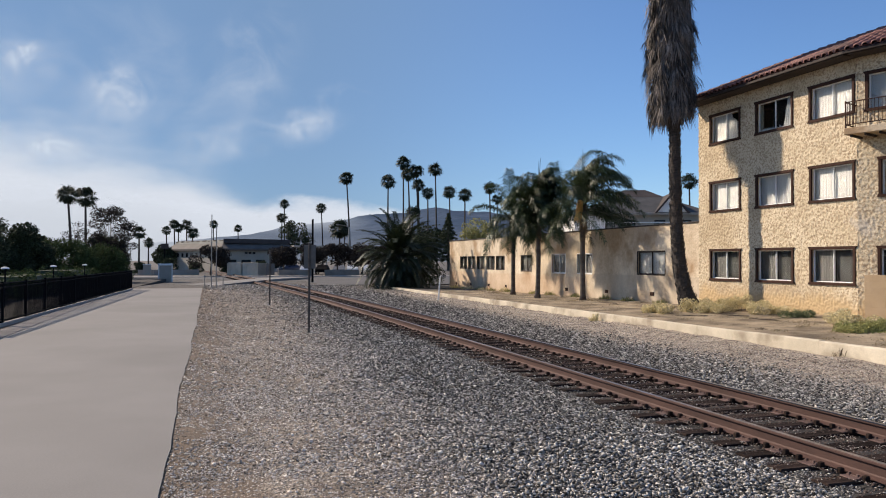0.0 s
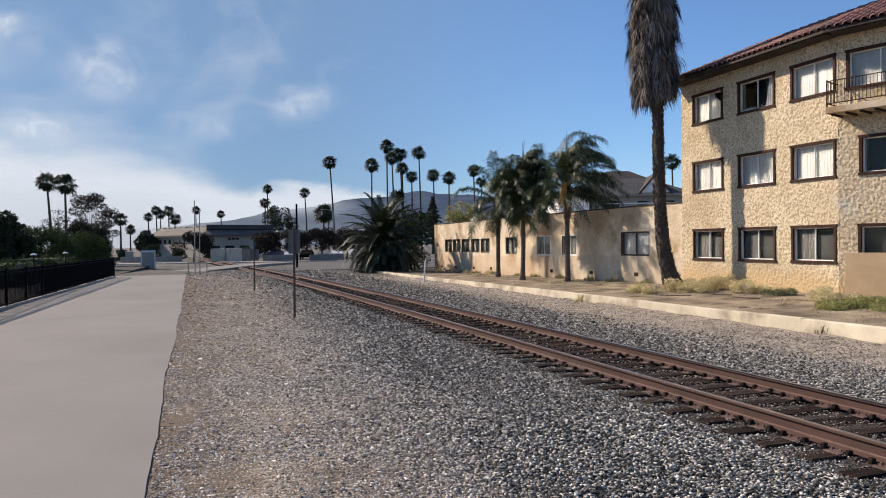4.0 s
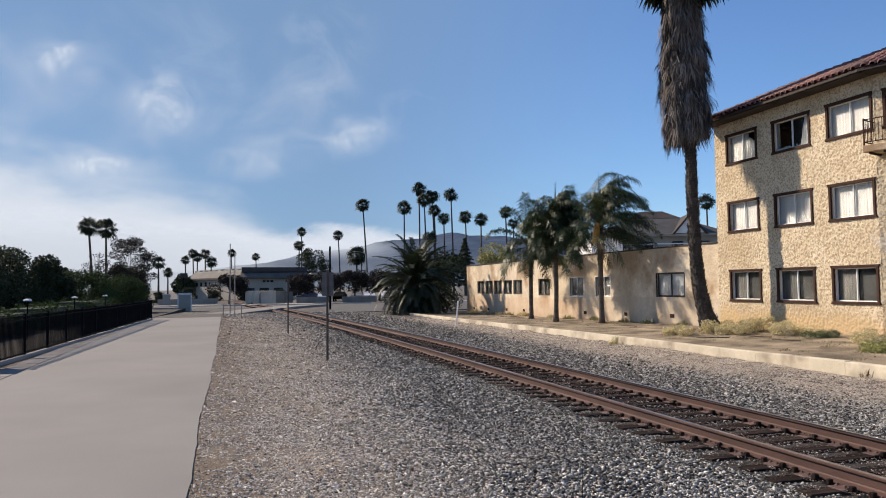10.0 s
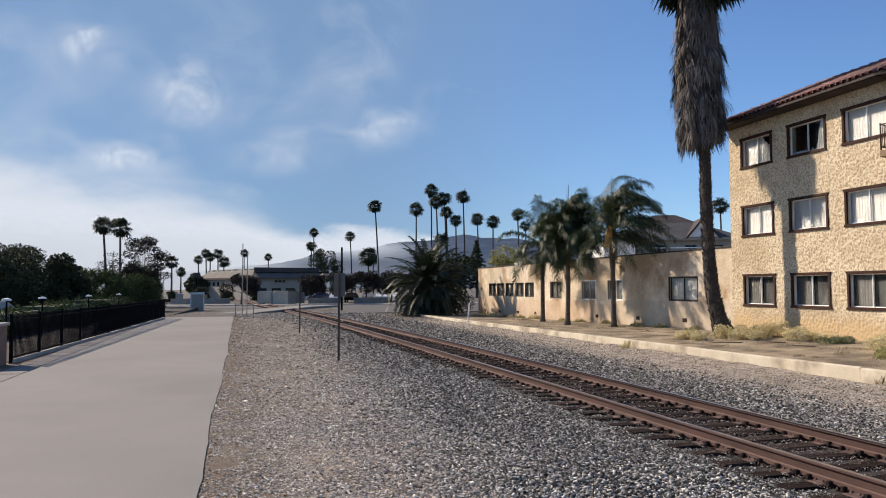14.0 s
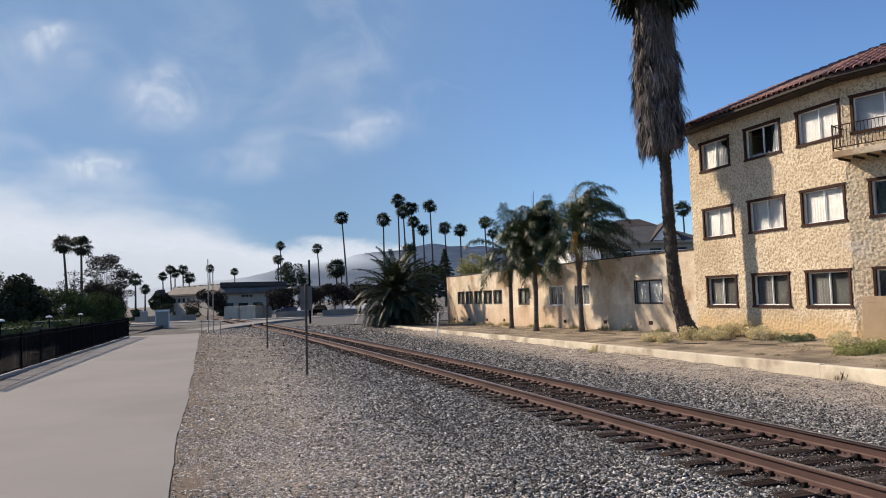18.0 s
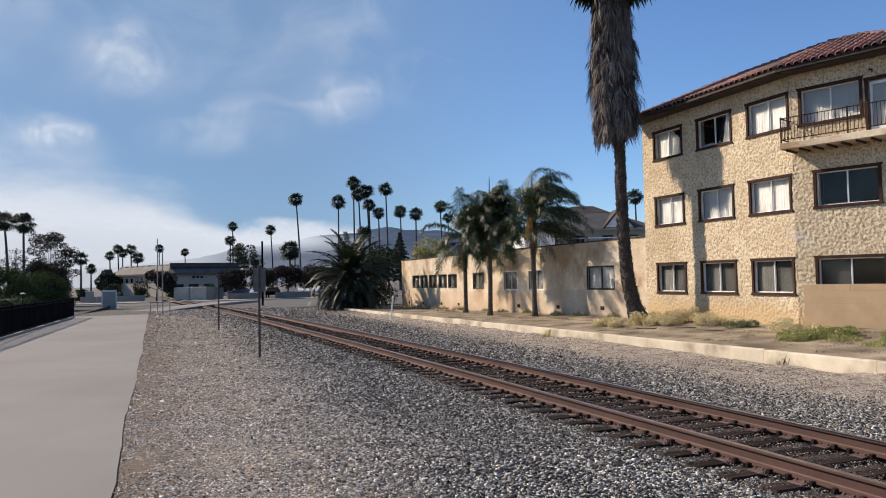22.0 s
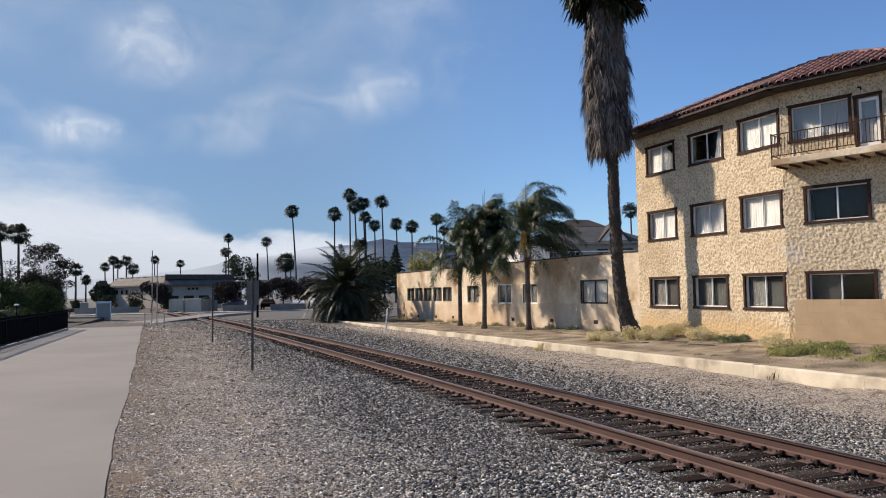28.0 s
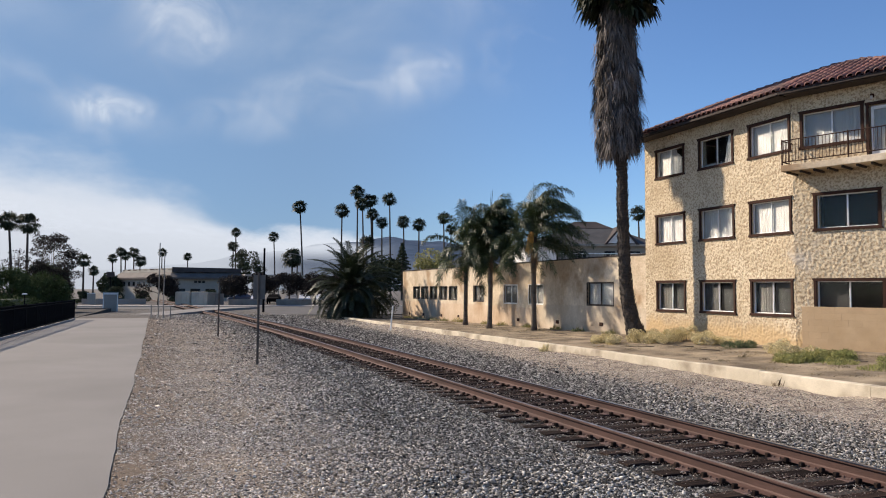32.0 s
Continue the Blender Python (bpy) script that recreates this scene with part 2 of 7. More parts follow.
MAT = dict(
    path=surface("path_concrete", (0.213, 0.203, 0.188), (0.243, 0.232, 0.216), 0.35, 0.92, 60, 0.10, 0.15, 90, 0.004, third=(0.190, 0.181, 0.168), third_scale=0.12, spec=0.2),
    ballast_bed=surface("ballast_bed", (0.11, 0.11, 0.112), (0.22, 0.22, 0.22), 9, 0.95, 28, 0.6, 1.0, 24, 0.04),
    rail=surface("rusty_rail", (0.053, 0.027, 0.021), (0.092, 0.048, 0.038), 4, 0.72, 70, 0.2, 0.25, 90, 0.003, metal=0.25, stretch=(1, 0.25, 1)),
    rail_top=surface("worn_rail_head", (0.22, 0.180, 0.163), (0.38, 0.330, 0.305), 6, 0.3, 80, 0.15, 0.1, 90, 0.002, metal=0.75),
    polished=surface("polished_steel", (0.095, 0.082, 0.074), (0.16, 0.142, 0.130), 8, 0.15, 80, 0.1, 0.05, 90, 0.001, metal=0.95),
    plate=surface("rusty_plate", (0.085, 0.050, 0.042), (0.150, 0.098, 0.085), 6, 0.8, 70, 0.25, 0.25, 90, 0.003, metal=0.2, random_amount=0.2),
    tie=surface("creosoted_wood", (0.012, 0.008, 0.007), (0.046, 0.031, 0.024), 6, 0.9, 60, 0.35, 0.8, 40, 0.015, random_amount=0.4, stretch=(0.25, 2, 1), spec=0.1),
    kerb=surface("kerb_concrete", (0.50, 0.440, 0.330), (0.65, 0.580, 0.45), 1.2, 0.9, 50, 0.16, 0.3, 60, 0.008, random_amount=0.07, third=(0.33, 0.275, 0.20), third_scale=0.9),
    stucco=lace_stucco(),
    stucco_low=surface("smooth_stucco", (0.46, 0.362, 0.245), (0.73, 0.63, 0.475), 0.7, 0.92, 9, 0.16, 0.6, 9, 0.03, third=(0.36, 0.245, 0.14), third_scale=0.5),
    trim=surface("dark_brown_trim", (0.034, 0.016, 0.011), (0.058, 0.029, 0.020), 3, 0.8, 50, 0.2, 0.3, 60, 0.004, spec=0.15),
    white_frame=surface("white_frame", (0.72, 0.72, 0.70), (0.8, 0.8, 0.78), 5, 0.5, 60, 0.05, 0.0),
    grey_curtain=surface("grey_curtain", (0.085, 0.082, 0.078), (0.115, 0.11, 0.105), 2, 0.9, 30, 0.06, 0.3, 20, 0.01, stretch=(1, 6, 0.3)),
    # dark grey for panels added to imitate the dull tone of some panes
    dim=surface("dim_backing", (0.030, 0.030, 0.030), (0.042, 0.042, 0.042), 2, 0.9, 30, 0.1, 0.0),
    curtain=surface("pale_curtain", (0.42, 0.41, 0.395), (0.50, 0.49, 0.475), 2, 0.9, 30, 0.06, 0.3, 20, 0.01, stretch=(1, 6, 0.3)),
    # near-black colour stands for the missing light indoors
    dark_room=surface("unlit_interior", (0.018, 0.017, 0.016), (0.03, 0.028, 0.026), 1, 0.95, 10, 0.1, 0.0),
    roof_tile=surface("clay_tile", (0.130, 0.050, 0.042), (0.270, 0.122, 0.100), 3, 0.68, 40, 0.25, 0.3, 50, 0.005, random_amount=0.16, third=(0.075, 0.036, 0.032), third_scale=0.7),
    fascia=surface("dark_fascia", (0.022, 0.015, 0.012), (0.045, 0.031, 0.025), 2, 0.8, 40, 0.2, 0.3),
    block=surface("tan_block", (0.43, 0.305, 0.175), (0.49, 0.355, 0.215), 1.5, 0.92, 50, 0.10, 0.4, 60, 0.006, random_amount=0.03),
    mortar=surface("mortar", (0.41, 0.29, 0.165), (0.47, 0.34, 0.205), 3, 0.95, 50, 0.1, 0.3),
    bark=surface("palm_trunk", (0.036, 0.029, 0.024), (0.085, 0.068, 0.056), 5, 0.95, 40, 0.4, 0.9, 22, 0.03, stretch=(1, 1, 2.5)),
    pale_bark=surface("ringed_palm_trunk", (0.075, 0.060, 0.048), (0.14, 0.115, 0.095), 2, 0.95, 30, 0.25, 0.7, 12, 0.02, stretch=(0.6, 0.6, 3)),
    skirt=surface("dry_frond_skirt", (0.032, 0.026, 0.023), (0.172, 0.146, 0.127), 1.6, 0.95, 30, 0.35, 0.0, island=0.75, stretch=(3, 3, 0.6)),
    fan_leaf=surface("fan_leaf", (0.018, 0.026, 0.014), (0.036, 0.048, 0.024), 1.5, 0.6, 20, 0.2, 0.0, island=0.45, translucent=0.15, spec=0.2),
    frond=surface("green_frond", (0.020, 0.034, 0.014), (0.060, 0.082, 0.034), 1.2, 0.42, 20, 0.2, 0.0, island=0.5, translucent=0.16, random_amount=0.35, spec=0.25),
    flower=surface("orange_flower", (0.62, 0.36, 0.10), (0.75, 0.50, 0.18), 3, 0.85, 20, 0.2, 0.0, island=0.35),
    date_frond=surface("dark_green_frond", (0.012, 0.021, 0.008), (0.030, 0.043, 0.018), 1.2, 0.55, 20, 0.2, 0.0, island=0.35, translucent=0.2, random_amount=0.25),
    dry_frond=surface("dry_frond", (0.13, 0.085, 0.048), (0.27, 0.175, 0.09), 2, 0.8, 20, 0.2, 0.0, island=0.3),
    leaf=surface("dark_leaf", (0.026, 0.034, 0.020), (0.060, 0.072, 0.038), 0.7, 0.7, 8, 0.2, 0.0, island=0.5, translucent=0.12, spec=0.1),
    leaf_red=surface("purplish_leaf", (0.020, 0.017, 0.015), (0.046, 0.036, 0.030), 0.7, 0.7, 8, 0.2, 0.0, island=0.5, translucent=0.1, spec=0.1),
    wood_bark=surface("tree_bark", (0.06, 0.048, 0.038), (0.11, 0.09, 0.07), 4, 0.95, 30, 0.3, 0.6),
    black_steel=surface("black_steel", (0.003, 0.003, 0.004), (0.006, 0.006, 0.007), 3, 0.8, 50, 0.2, 0.0, spec=0.06),
    sign_back=surface("dull_sign_back", (0.085, 0.082, 0.08), (0.125, 0.12, 0.115), 4, 0.8, 50, 0.15, 0.0),
    shop_wall=surface("dull_render", (0.285, 0.258, 0.220), (0.36, 0.328, 0.282), 0.4, 0.9, 20, 0.12, 0.2),
    hedge_leaf=surface("hedge_leaf", (0.028, 0.044, 0.014), (0.080, 0.104, 0.038), 0.5, 0.8, 6, 0.2, 0.0, island=0.45, translucent=0.1, spec=0.1),
    sign_steel=surface("galvanised_steel", (0.22, 0.215, 0.20), (0.32, 0.31, 0.29), 4, 0.55, 50, 0.12, 0.0, metal=0.5),
    dark_post=surface("weathered_post", (0.050, 0.042, 0.037), (0.095, 0.081, 0.072), 5, 0.7, 50, 0.2, 0.0, metal=0.3),
    white_paint=surface("white_paint", (0.66, 0.66, 0.64), (0.78, 0.78, 0.75), 2, 0.6, 40, 0.08, 0.0),
    grey_wall=surface("grey_wall", (0.29, 0.262, 0.225), (0.36, 0.33, 0.285), 0.4, 0.9, 20, 0.08, 0.2),
    far_roof=surface("far_roof", (0.080, 0.070, 0.064), (0.120, 0.107, 0.099), 0.6, 0.85, 20, 0.12, 0.3),
    grey_roof=surface("grey_green_roof", (0.085, 0.088, 0.081), (0.150, 0.155, 0.144), 0.6, 0.85, 20, 0.15, 0.3),
    dark_roof=surface("dark_roof", (0.036, 0.027, 0.025), (0.062, 0.048, 0.044), 1, 0.85, 20, 0.15, 0.3),
    edging=surface("grey_edging", (0.135, 0.122, 0.113), (0.195, 0.178, 0.165), 1.2, 0.9, 40, 0.18, 0.3, random_amount=0.12),
    tan_panel=surface("tan_panel", (0.50, 0.41, 0.31), (0.62, 0.52, 0.41), 1, 0.85, 20, 0.08, 0.2),
    road_wall=surface("weathered_block", (0.15, 0.135, 0.115), (0.25, 0.228, 0.195), 0.8, 0.95, 20, 0.2, 0.2),
    asphalt=surface("asphalt", (0.058, 0.055, 0.052), (0.092, 0.087, 0.082), 0.3, 0.9, 40, 0.2, 0.3),
    pale_paving=surface("pale_paving", (0.30, 0.275, 0.25), (0.37, 0.34, 0.31), 0.4, 0.9, 40, 0.1, 0.2),
    # blue of the distance haze is put into the scrub colour
    hill=surface("hazed_scrub", (0.048, 0.074, 0.118), (0.085, 0.114, 0.165), 0.006, 1.0, 0.05, 0.2, 0.0, spec=0.0),
    brown_brick=surface("brown_pillar", (0.16, 0.10, 0.075), (0.22, 0.14, 0.10), 3, 0.9, 40, 0.2, 0.3),
    grass=surface("dry_grass", (0.19, 0.20, 0.065), (0.36, 0.33, 0.14), 2, 0.8, 10, 0.2, 0.0, island=0.4, translucent=0.3),
    verge_grass=surface("verge_grass", (0.19, 0.21, 0.06), (0.40, 0.38, 0.155), 2, 0.8, 10, 0.2, 0.0, island=0.5, translucent=0.3),
    leaf_green=surface("green_weed", (0.075, 0.105, 0.045), (0.15, 0.185, 0.085), 2, 0.8, 10, 0.2, 0.0, island=0.4, translucent=0.2),
    dead_weed=surface("dead_weed", (0.07, 0.045, 0.025), (0.17, 0.12, 0.07), 2, 0.9, 10, 0.2, 0.0, island=0.5),
    weed=surface("pale_weed", (0.40, 0.33, 0.14), (0.80, 0.72, 0.47), 4, 0.85, 10, 0.2, 0.0, island=0.4, translucent=0.3),
    glass=glass_pane("window_glass", (0.9, 0.93, 0.93)),
)

def patched_stucco():
    """The annex wall: greyer below a level line on the near part, peach farther along, with stains under it."""
    m = surface("patched_stucco", (0.46, 0.362, 0.245), (0.73, 0.63, 0.475), 0.7, 0.92, 9, 0.16, 0.6, 9, 0.03, third=(0.36, 0.245, 0.14), third_scale=0.5)
    n, l = m.node_tree.nodes, m.node_tree.links
    bsdf = n["Principled BSDF"]
    coat = bsdf.inputs["Base Color"].links[0].from_socket
    pos = n.new("ShaderNodeNewGeometry").outputs["Position"]
    sep, nz = n.new("ShaderNodeSeparateXYZ"), n.new("ShaderNodeTexNoise")
    l.new(pos, sep.inputs["Vector"])
    nz.inputs["Scale"].default_value, nz.inputs["Detail"].default_value = 1.4, 6
    l.new(pos, nz.inputs["Vector"])

    def step(value, lo, hi, sway):
        w, r = n.new("ShaderNodeMath"), n.new("ShaderNodeMapRange")
        w.operation = "MULTIPLY_ADD"
        w.inputs[1].default_value = sway
        l.new(nz.outputs["Fac"], w.inputs[0])
        l.new(value, w.inputs[2])
        r.inputs["From Min"].default_value, r.inputs["From Max"].default_value = lo, hi
        l.new(w.outputs["Value"], r.inputs["Value"])
        return r.outputs["Result"]

    def times(a, b):
        k = n.new("ShaderNodeMath")
        k.operation = "MULTIPLY"
        for i, v in enumerate((a, b)):
            if isinstance(v, float):
                k.inputs[i].default_value = v
            else:
                l.new(v, k.inputs[i])
        return k.outputs["Value"]

    foot = times(times(step(sep.outputs["Z"], 1.22, 1.16, 0.05), step(sep.outputs["Y"], 36.2, 35.6, 0.4)), 0.42)
    peach = times(times(step(sep.outputs["Z"], 1.12, 1.0, 0.2), step(sep.outputs["Y"], 35.8, 36.4, 0.4)), 0.5)
    damp = times(step(sep.outputs["Z"], 1.1, 0.1, 1.2), 0.5)
    col = coat
    for fac, tone in ((peach, (0.56, 0.39, 0.255, 1)), (damp, (0.40, 0.285, 0.185, 1)), (foot, (0.47, 0.395, 0.30, 1))):
        x = n.new("ShaderNodeMix")
        x.data_type = "RGBA"
        l.new(fac, x.inputs["Factor"])
        l.new(col, x.inputs[6])
        x.inputs[7].default_value = tone
        col = x.outputs[2]
    l.new(col, bsdf.inputs["Base Color"])
    return m


MAT["annex_stucco"] = patched_stucco()

# ======== the lie of the land ========
def lerp(a, b, t):
    return a + (b - a) * t


def track_x(y):
    """Centre line of the track, which bends away to the left."""
    return 6.95 - 0.008 * (y - 5) - 0.00042 * (y - 5) ** 2 if y < 75 else 4.33 - 0.0668 * (y - 75)


def kerb_x(y):
    return 14.2 - 0.013 * (y - 12)


def kerb_z(y):
    return -0.07 - 0.004 * (min(y, 60) - 12)


def base_z(y):
    """Ground along the foot of the buildings."""
    return 0.10 - 0.0135 * (max(10, min(y, 60)) - 18)


def ground_z(x, y):
    far = min(1.0, max(0.0, (y - 55) / 20))
    k = kerb_x(y)
    if x < -0.3:
        z = -0.014
    elif x < 5.3:
        z = lerp(-0.014, -0.30, (x + 0.3) / 5.6)
    elif x < k:
        z = lerp(-0.30, -0.42, (x - 5.3) / (k - 5.3)) + 0.10 * max(0.0, 1 - (k - x) / 0.7) * (0.6 + 0.8 * noise.noise((y * 0.8, 3.3, 1.0)))
    elif x < k + 0.12:
        z = -0.42
    elif x < 19.9:
        z = lerp(kerb_z(y) - 0.03, base_z(y), (x - k - 0.12) / (19.8 - k))
    else:
        z = base_z(y)
    return lerp(z, -0.33, far)


def ramp_lines(marks):
    out = []
    for a, b, step in marks:
        out += list(np.arange(a, b - step * 0.3, step))
    return out + [marks[-1][1]]


def ground_sheet(name, xs, ys, height, material, rough_amp=0.0):
    co, nx = [], len(xs)
    for y in ys:
        for x in xs:
            bump = noise.noise((x * 1.7, y * 1.7, 3.1)) * rough_amp + noise.noise((x * 0.5, y * 0.5, 9)) * rough_amp if rough_amp and abs(x) < 40 and y < 70 else 0
            co.append((x, y, height(x, y) + bump))
    fs = np.array([(j * nx + i, j * nx + i + 1, j * nx + nx + i + 1, j * nx + nx + i) for j in range(len(ys) - 1) for i in range(nx - 1)])
    me = big_mesh(name, np.array(co), fs, material)
    me.shade_smooth()
    return new(name, me)


def ground_material():
    """Pale dirt beside the path that gives way to near-black gap shade painted under the grey stone, rust-stained
    between the rails.
    """
    m = surface("trackside_ground", (0.33, 0.275, 0.208), (0.50, 0.43, 0.345), 1.3, 0.95, 75, 0.75, 1.0, 70, 0.025, third=(0.17, 0.128, 0.10), third_scale=2.6)
    n, l = m.node_tree.nodes, m.node_tree.links
    bsdf = n["Principled BSDF"]
    dirt = bsdf.inputs["Base Color"].links[0].from_socket
    pos = n.new("ShaderNodeNewGeometry").outputs["Position"]
    sep = n.new("ShaderNodeSeparateXYZ")
    l.new(pos, sep.inputs["Vector"])
    nz = n.new("ShaderNodeTexNoise")
    nz.inputs["Scale"].default_value, nz.inputs["Detail"].default_value = 0.9, 6
    l.new(pos, nz.inputs["Vector"])

    def math_node(op, a, b):
        k = n.new("ShaderNodeMath")
        k.operation = op
        for i, v in enumerate((a, b)):
            if isinstance(v, (int, float)):
                k.inputs[i].default_value = v
            else:
                l.new(v, k.inputs[i])
        return k.outputs["Value"]

    off = math_node("MULTIPLY", math_node("MINIMUM", math_node("MAXIMUM", math_node("SUBTRACT", sep.outputs["Y"], 4.0), 0.0), 30.0), 0.066)
    lean = math_node("SUBTRACT", sep.outputs["X"], off)

    def band(lo, hi):
        r = n.new("ShaderNodeMapRange")
        r.interpolation_type = "SMOOTHSTEP"
        r.inputs["From Min"].default_value, r.inputs["From Max"].default_value = lo, hi
        l.new(math_node("ADD", lean, math_node("MULTIPLY", math_node("SUBTRACT", nz.outputs["Fac"], 0.5), 1.6)), r.inputs["Value"])
        return r.outputs["Result"]

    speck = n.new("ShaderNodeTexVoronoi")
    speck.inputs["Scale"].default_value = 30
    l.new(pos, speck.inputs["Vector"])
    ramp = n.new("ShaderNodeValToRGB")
    # near-black tones put the shade of the stone gaps into the ground
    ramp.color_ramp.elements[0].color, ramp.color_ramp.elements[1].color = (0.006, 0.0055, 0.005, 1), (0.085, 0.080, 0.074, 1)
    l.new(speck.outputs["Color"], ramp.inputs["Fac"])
    rim = n.new("ShaderNodeMix")
    rim.data_type = "RGBA"
    patch, near = n.new("ShaderNodeTexNoise"), n.new("ShaderNodeMapRange")
    patch.inputs["Scale"].default_value, patch.inputs["Detail"].default_value = 2.2, 5
    l.new(pos, patch.inputs["Vector"])
    near.interpolation_type = "SMOOTHSTEP"
    near.inputs["From Min"].default_value, near.inputs["From Max"].default_value = 0.75, 0.05
    l.new(math_node("SUBTRACT", sep.outputs["X"], math_node("MULTIPLY", math_node("SUBTRACT", patch.outputs["Fac"], 0.5), 2.6)), near.inputs["Value"])
    l.new(near.outputs["Result"], rim.inputs["Factor"])
    l.new(dirt, rim.inputs[6])
    rim.inputs[7].default_value = (0.245, 0.185, 0.130, 1)
    grit, tone, chip = n.new("ShaderNodeTexVoronoi"), n.new("ShaderNodeMapRange"), n.new("ShaderNodeMix")
    grit.inputs["Scale"].default_value = 52
    l.new(pos, grit.inputs["Vector"])
    shade = n.new("ShaderNodeSeparateColor")
    l.new(grit.outputs["Color"], shade.inputs["Color"])
    tone.inputs["To Min"].default_value, tone.inputs["To Max"].default_value = 0.18, 1.65
    l.new(shade.outputs["Red"], tone.inputs["Value"])
    chip.data_type, chip.blend_type = "RGBA", "MULTIPLY"
    l.new(math_node("SUBTRACT", 0.95, math_node("MULTIPLY", near.outputs["Result"], 0.5)), chip.inputs["Factor"])
    l.new(rim.outputs[2], chip.inputs[6])
    l.new(tone.outputs["Result"], chip.inputs[7])
    relief = bsdf.inputs["Normal"].links[0].from_node
    l.new(math_node("SUBTRACT", shade.outputs["Red"], math_node("MULTIPLY", grit.outputs["Distance"], 0.9)), relief.inputs["Height"])
    relief.inputs["Distance"].default_value = 0.012
    # dirt darkened left of the track: shade between gravel stones as colour
    gap_shade, side = n.new("ShaderNodeMix"), n.new("ShaderNodeMapRange")
    gap_shade.data_type, gap_shade.blend_type = "RGBA", "MULTIPLY"
    gap_shade.inputs[7].default_value = (0.66, 0.64, 0.62, 1)
    side.inputs["From Min"].default_value, side.inputs["From Max"].default_value = 7.5, 5.0
    l.new(sep.outputs["X"], side.inputs["Value"])
    l.new(side.outputs["Result"], gap_shade.inputs["Factor"])
    l.new(chip.outputs[2], gap_shade.inputs[6])
    dirt = gap_shade.outputs[2]
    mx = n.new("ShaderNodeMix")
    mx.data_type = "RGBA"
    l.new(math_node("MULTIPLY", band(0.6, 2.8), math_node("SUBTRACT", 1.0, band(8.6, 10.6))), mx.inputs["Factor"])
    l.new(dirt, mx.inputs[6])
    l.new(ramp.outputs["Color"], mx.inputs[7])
    verge = n.new("ShaderNodeMix")
    verge.data_type = "RGBA"
    soil = n.new("ShaderNodeValToRGB")
    soil.color_ramp.elements[0].color, soil.color_ramp.elements[1].color = (0.135, 0.103, 0.067, 1), (0.43, 0.345, 0.232, 1)
    soil.color_ramp.elements[0].position, soil.color_ramp.elements[1].position = 0.33, 0.68
    l.new(nz.outputs["Fac"], soil.inputs["Fac"])
    l.new(math_node("GREATER_THAN", math_node("ADD", sep.outputs["X"], math_node("MULTIPLY", sep.outputs["Y"], 0.013)), 14.5), verge.inputs["Factor"])
    l.new(mx.outputs[2], verge.inputs[6])
    l.new(soil.outputs["Color"], verge.inputs[7])
    beyond = n.new("ShaderNodeMix")
    beyond.data_type = "RGBA"
    reach = n.new("ShaderNodeMapRange")
    reach.inputs["From Min"].default_value, reach.inputs["From Max"].default_value = 49.0, 54.0
    l.new(math_node("ADD", sep.outputs["Y"], math_node("MULTIPLY", nz.outputs["Fac"], 3.0)), reach.inputs["Value"])
    worn = n.new("ShaderNodeValToRGB")
    worn.color_ramp.elements[0].color, worn.color_ramp.elements[1].color = (0.045, 0.040, 0.034, 1), (0.145, 0.130, 0.112, 1)
    l.new(nz.outputs["Fac"], worn.inputs["Fac"])
    l.new(reach.outputs["Result"], beyond.inputs["Factor"])
    l.new(verge.outputs[2], beyond.inputs[6])
    l.new(worn.outputs["Color"], beyond.inputs[7])
    l.new(beyond.outputs[2], bsdf.inputs["Base Color"])
    return m


MAT["trackside"] = ground_material()
xs = sorted(set(ramp_lines([(-3000, -300, 900), (-300, -40, 65), (-40, -6, 8), (-6, -0.4, 0.8), (-0.4, 13.0, 0.22), (13.0, 20.4, 0.15), (20.4, 60, 8), (60, 300, 60), (300, 3000, 900)])))
ys = sorted(set(ramp_lines([(-3000, -200, 700), (-200, -20, 45), (-20, 2, 2), (2, 30, 0.25), (30, 75, 0.75), (75, 200, 12), (200, 4000, 950)])))
ground = tagged(ground_sheet("ground", xs, ys, ground_z, MAT["trackside"], 0.006), "pale dirt ground with near-black gap shade painted under the ballast", "ground", kind="structure")


# ---- the path, its edge strip and joints ----
def strip_between(name, left, right, y0, y1, z0, z1, material, label, step=2.0, kind="structure", category="path"):
    """A slab between two edge lines, with its sides."""
    s, n = Shape(), max(1, int((y1 - y0) / step))
    ring = []
    for k in range(n + 1):
        y = lerp(y0, y1, k / n)
        a, b = left(y), right(y)
        ring += [(a, y, z1), (b, y, z1), (b, y, z0), (a, y, z0)]
    fs = []
    for k in range(n):
        o = k * 4
        fs += [(o + i, o + (i + 1) % 4, o + 4 + (i + 1) % 4, o + 4 + i) for i in range(4)]
    s.add(ring, [tuple(reversed(f)) for f in fs] + [(0, 1, 2, 3), (4 * n + 3, 4 * n + 2, 4 * n + 1, 4 * n)])
    return tagged(part(name, s, material), label, category, kind=kind)


def path_right(y):
    wob = 0.03 * noise.noise((y * 0.9, 0.3, 0)) + 0.018 * noise.noise((y * 3.1, 1.3, 0)) + 0.05 * noise.noise((y * 0.25, 4.3, 0))
    bend = -0.0001 * max(0, y - 22) ** 2
    return -0.37 + bend + (wob if y < 45 else 0)


def path_left(y):
    return -4.62 - 0.008 * (y - 19)


strip_between("path", path_left, path_right, -25, 50.5, -0.3, 0.0, MAT["path"], "smooth pale grey concrete footpath with worn edge", 0.35)
path_edge = thing("path_edge", "narrow band of worn grey paving slabs beside the path", "edging", kind="structure")
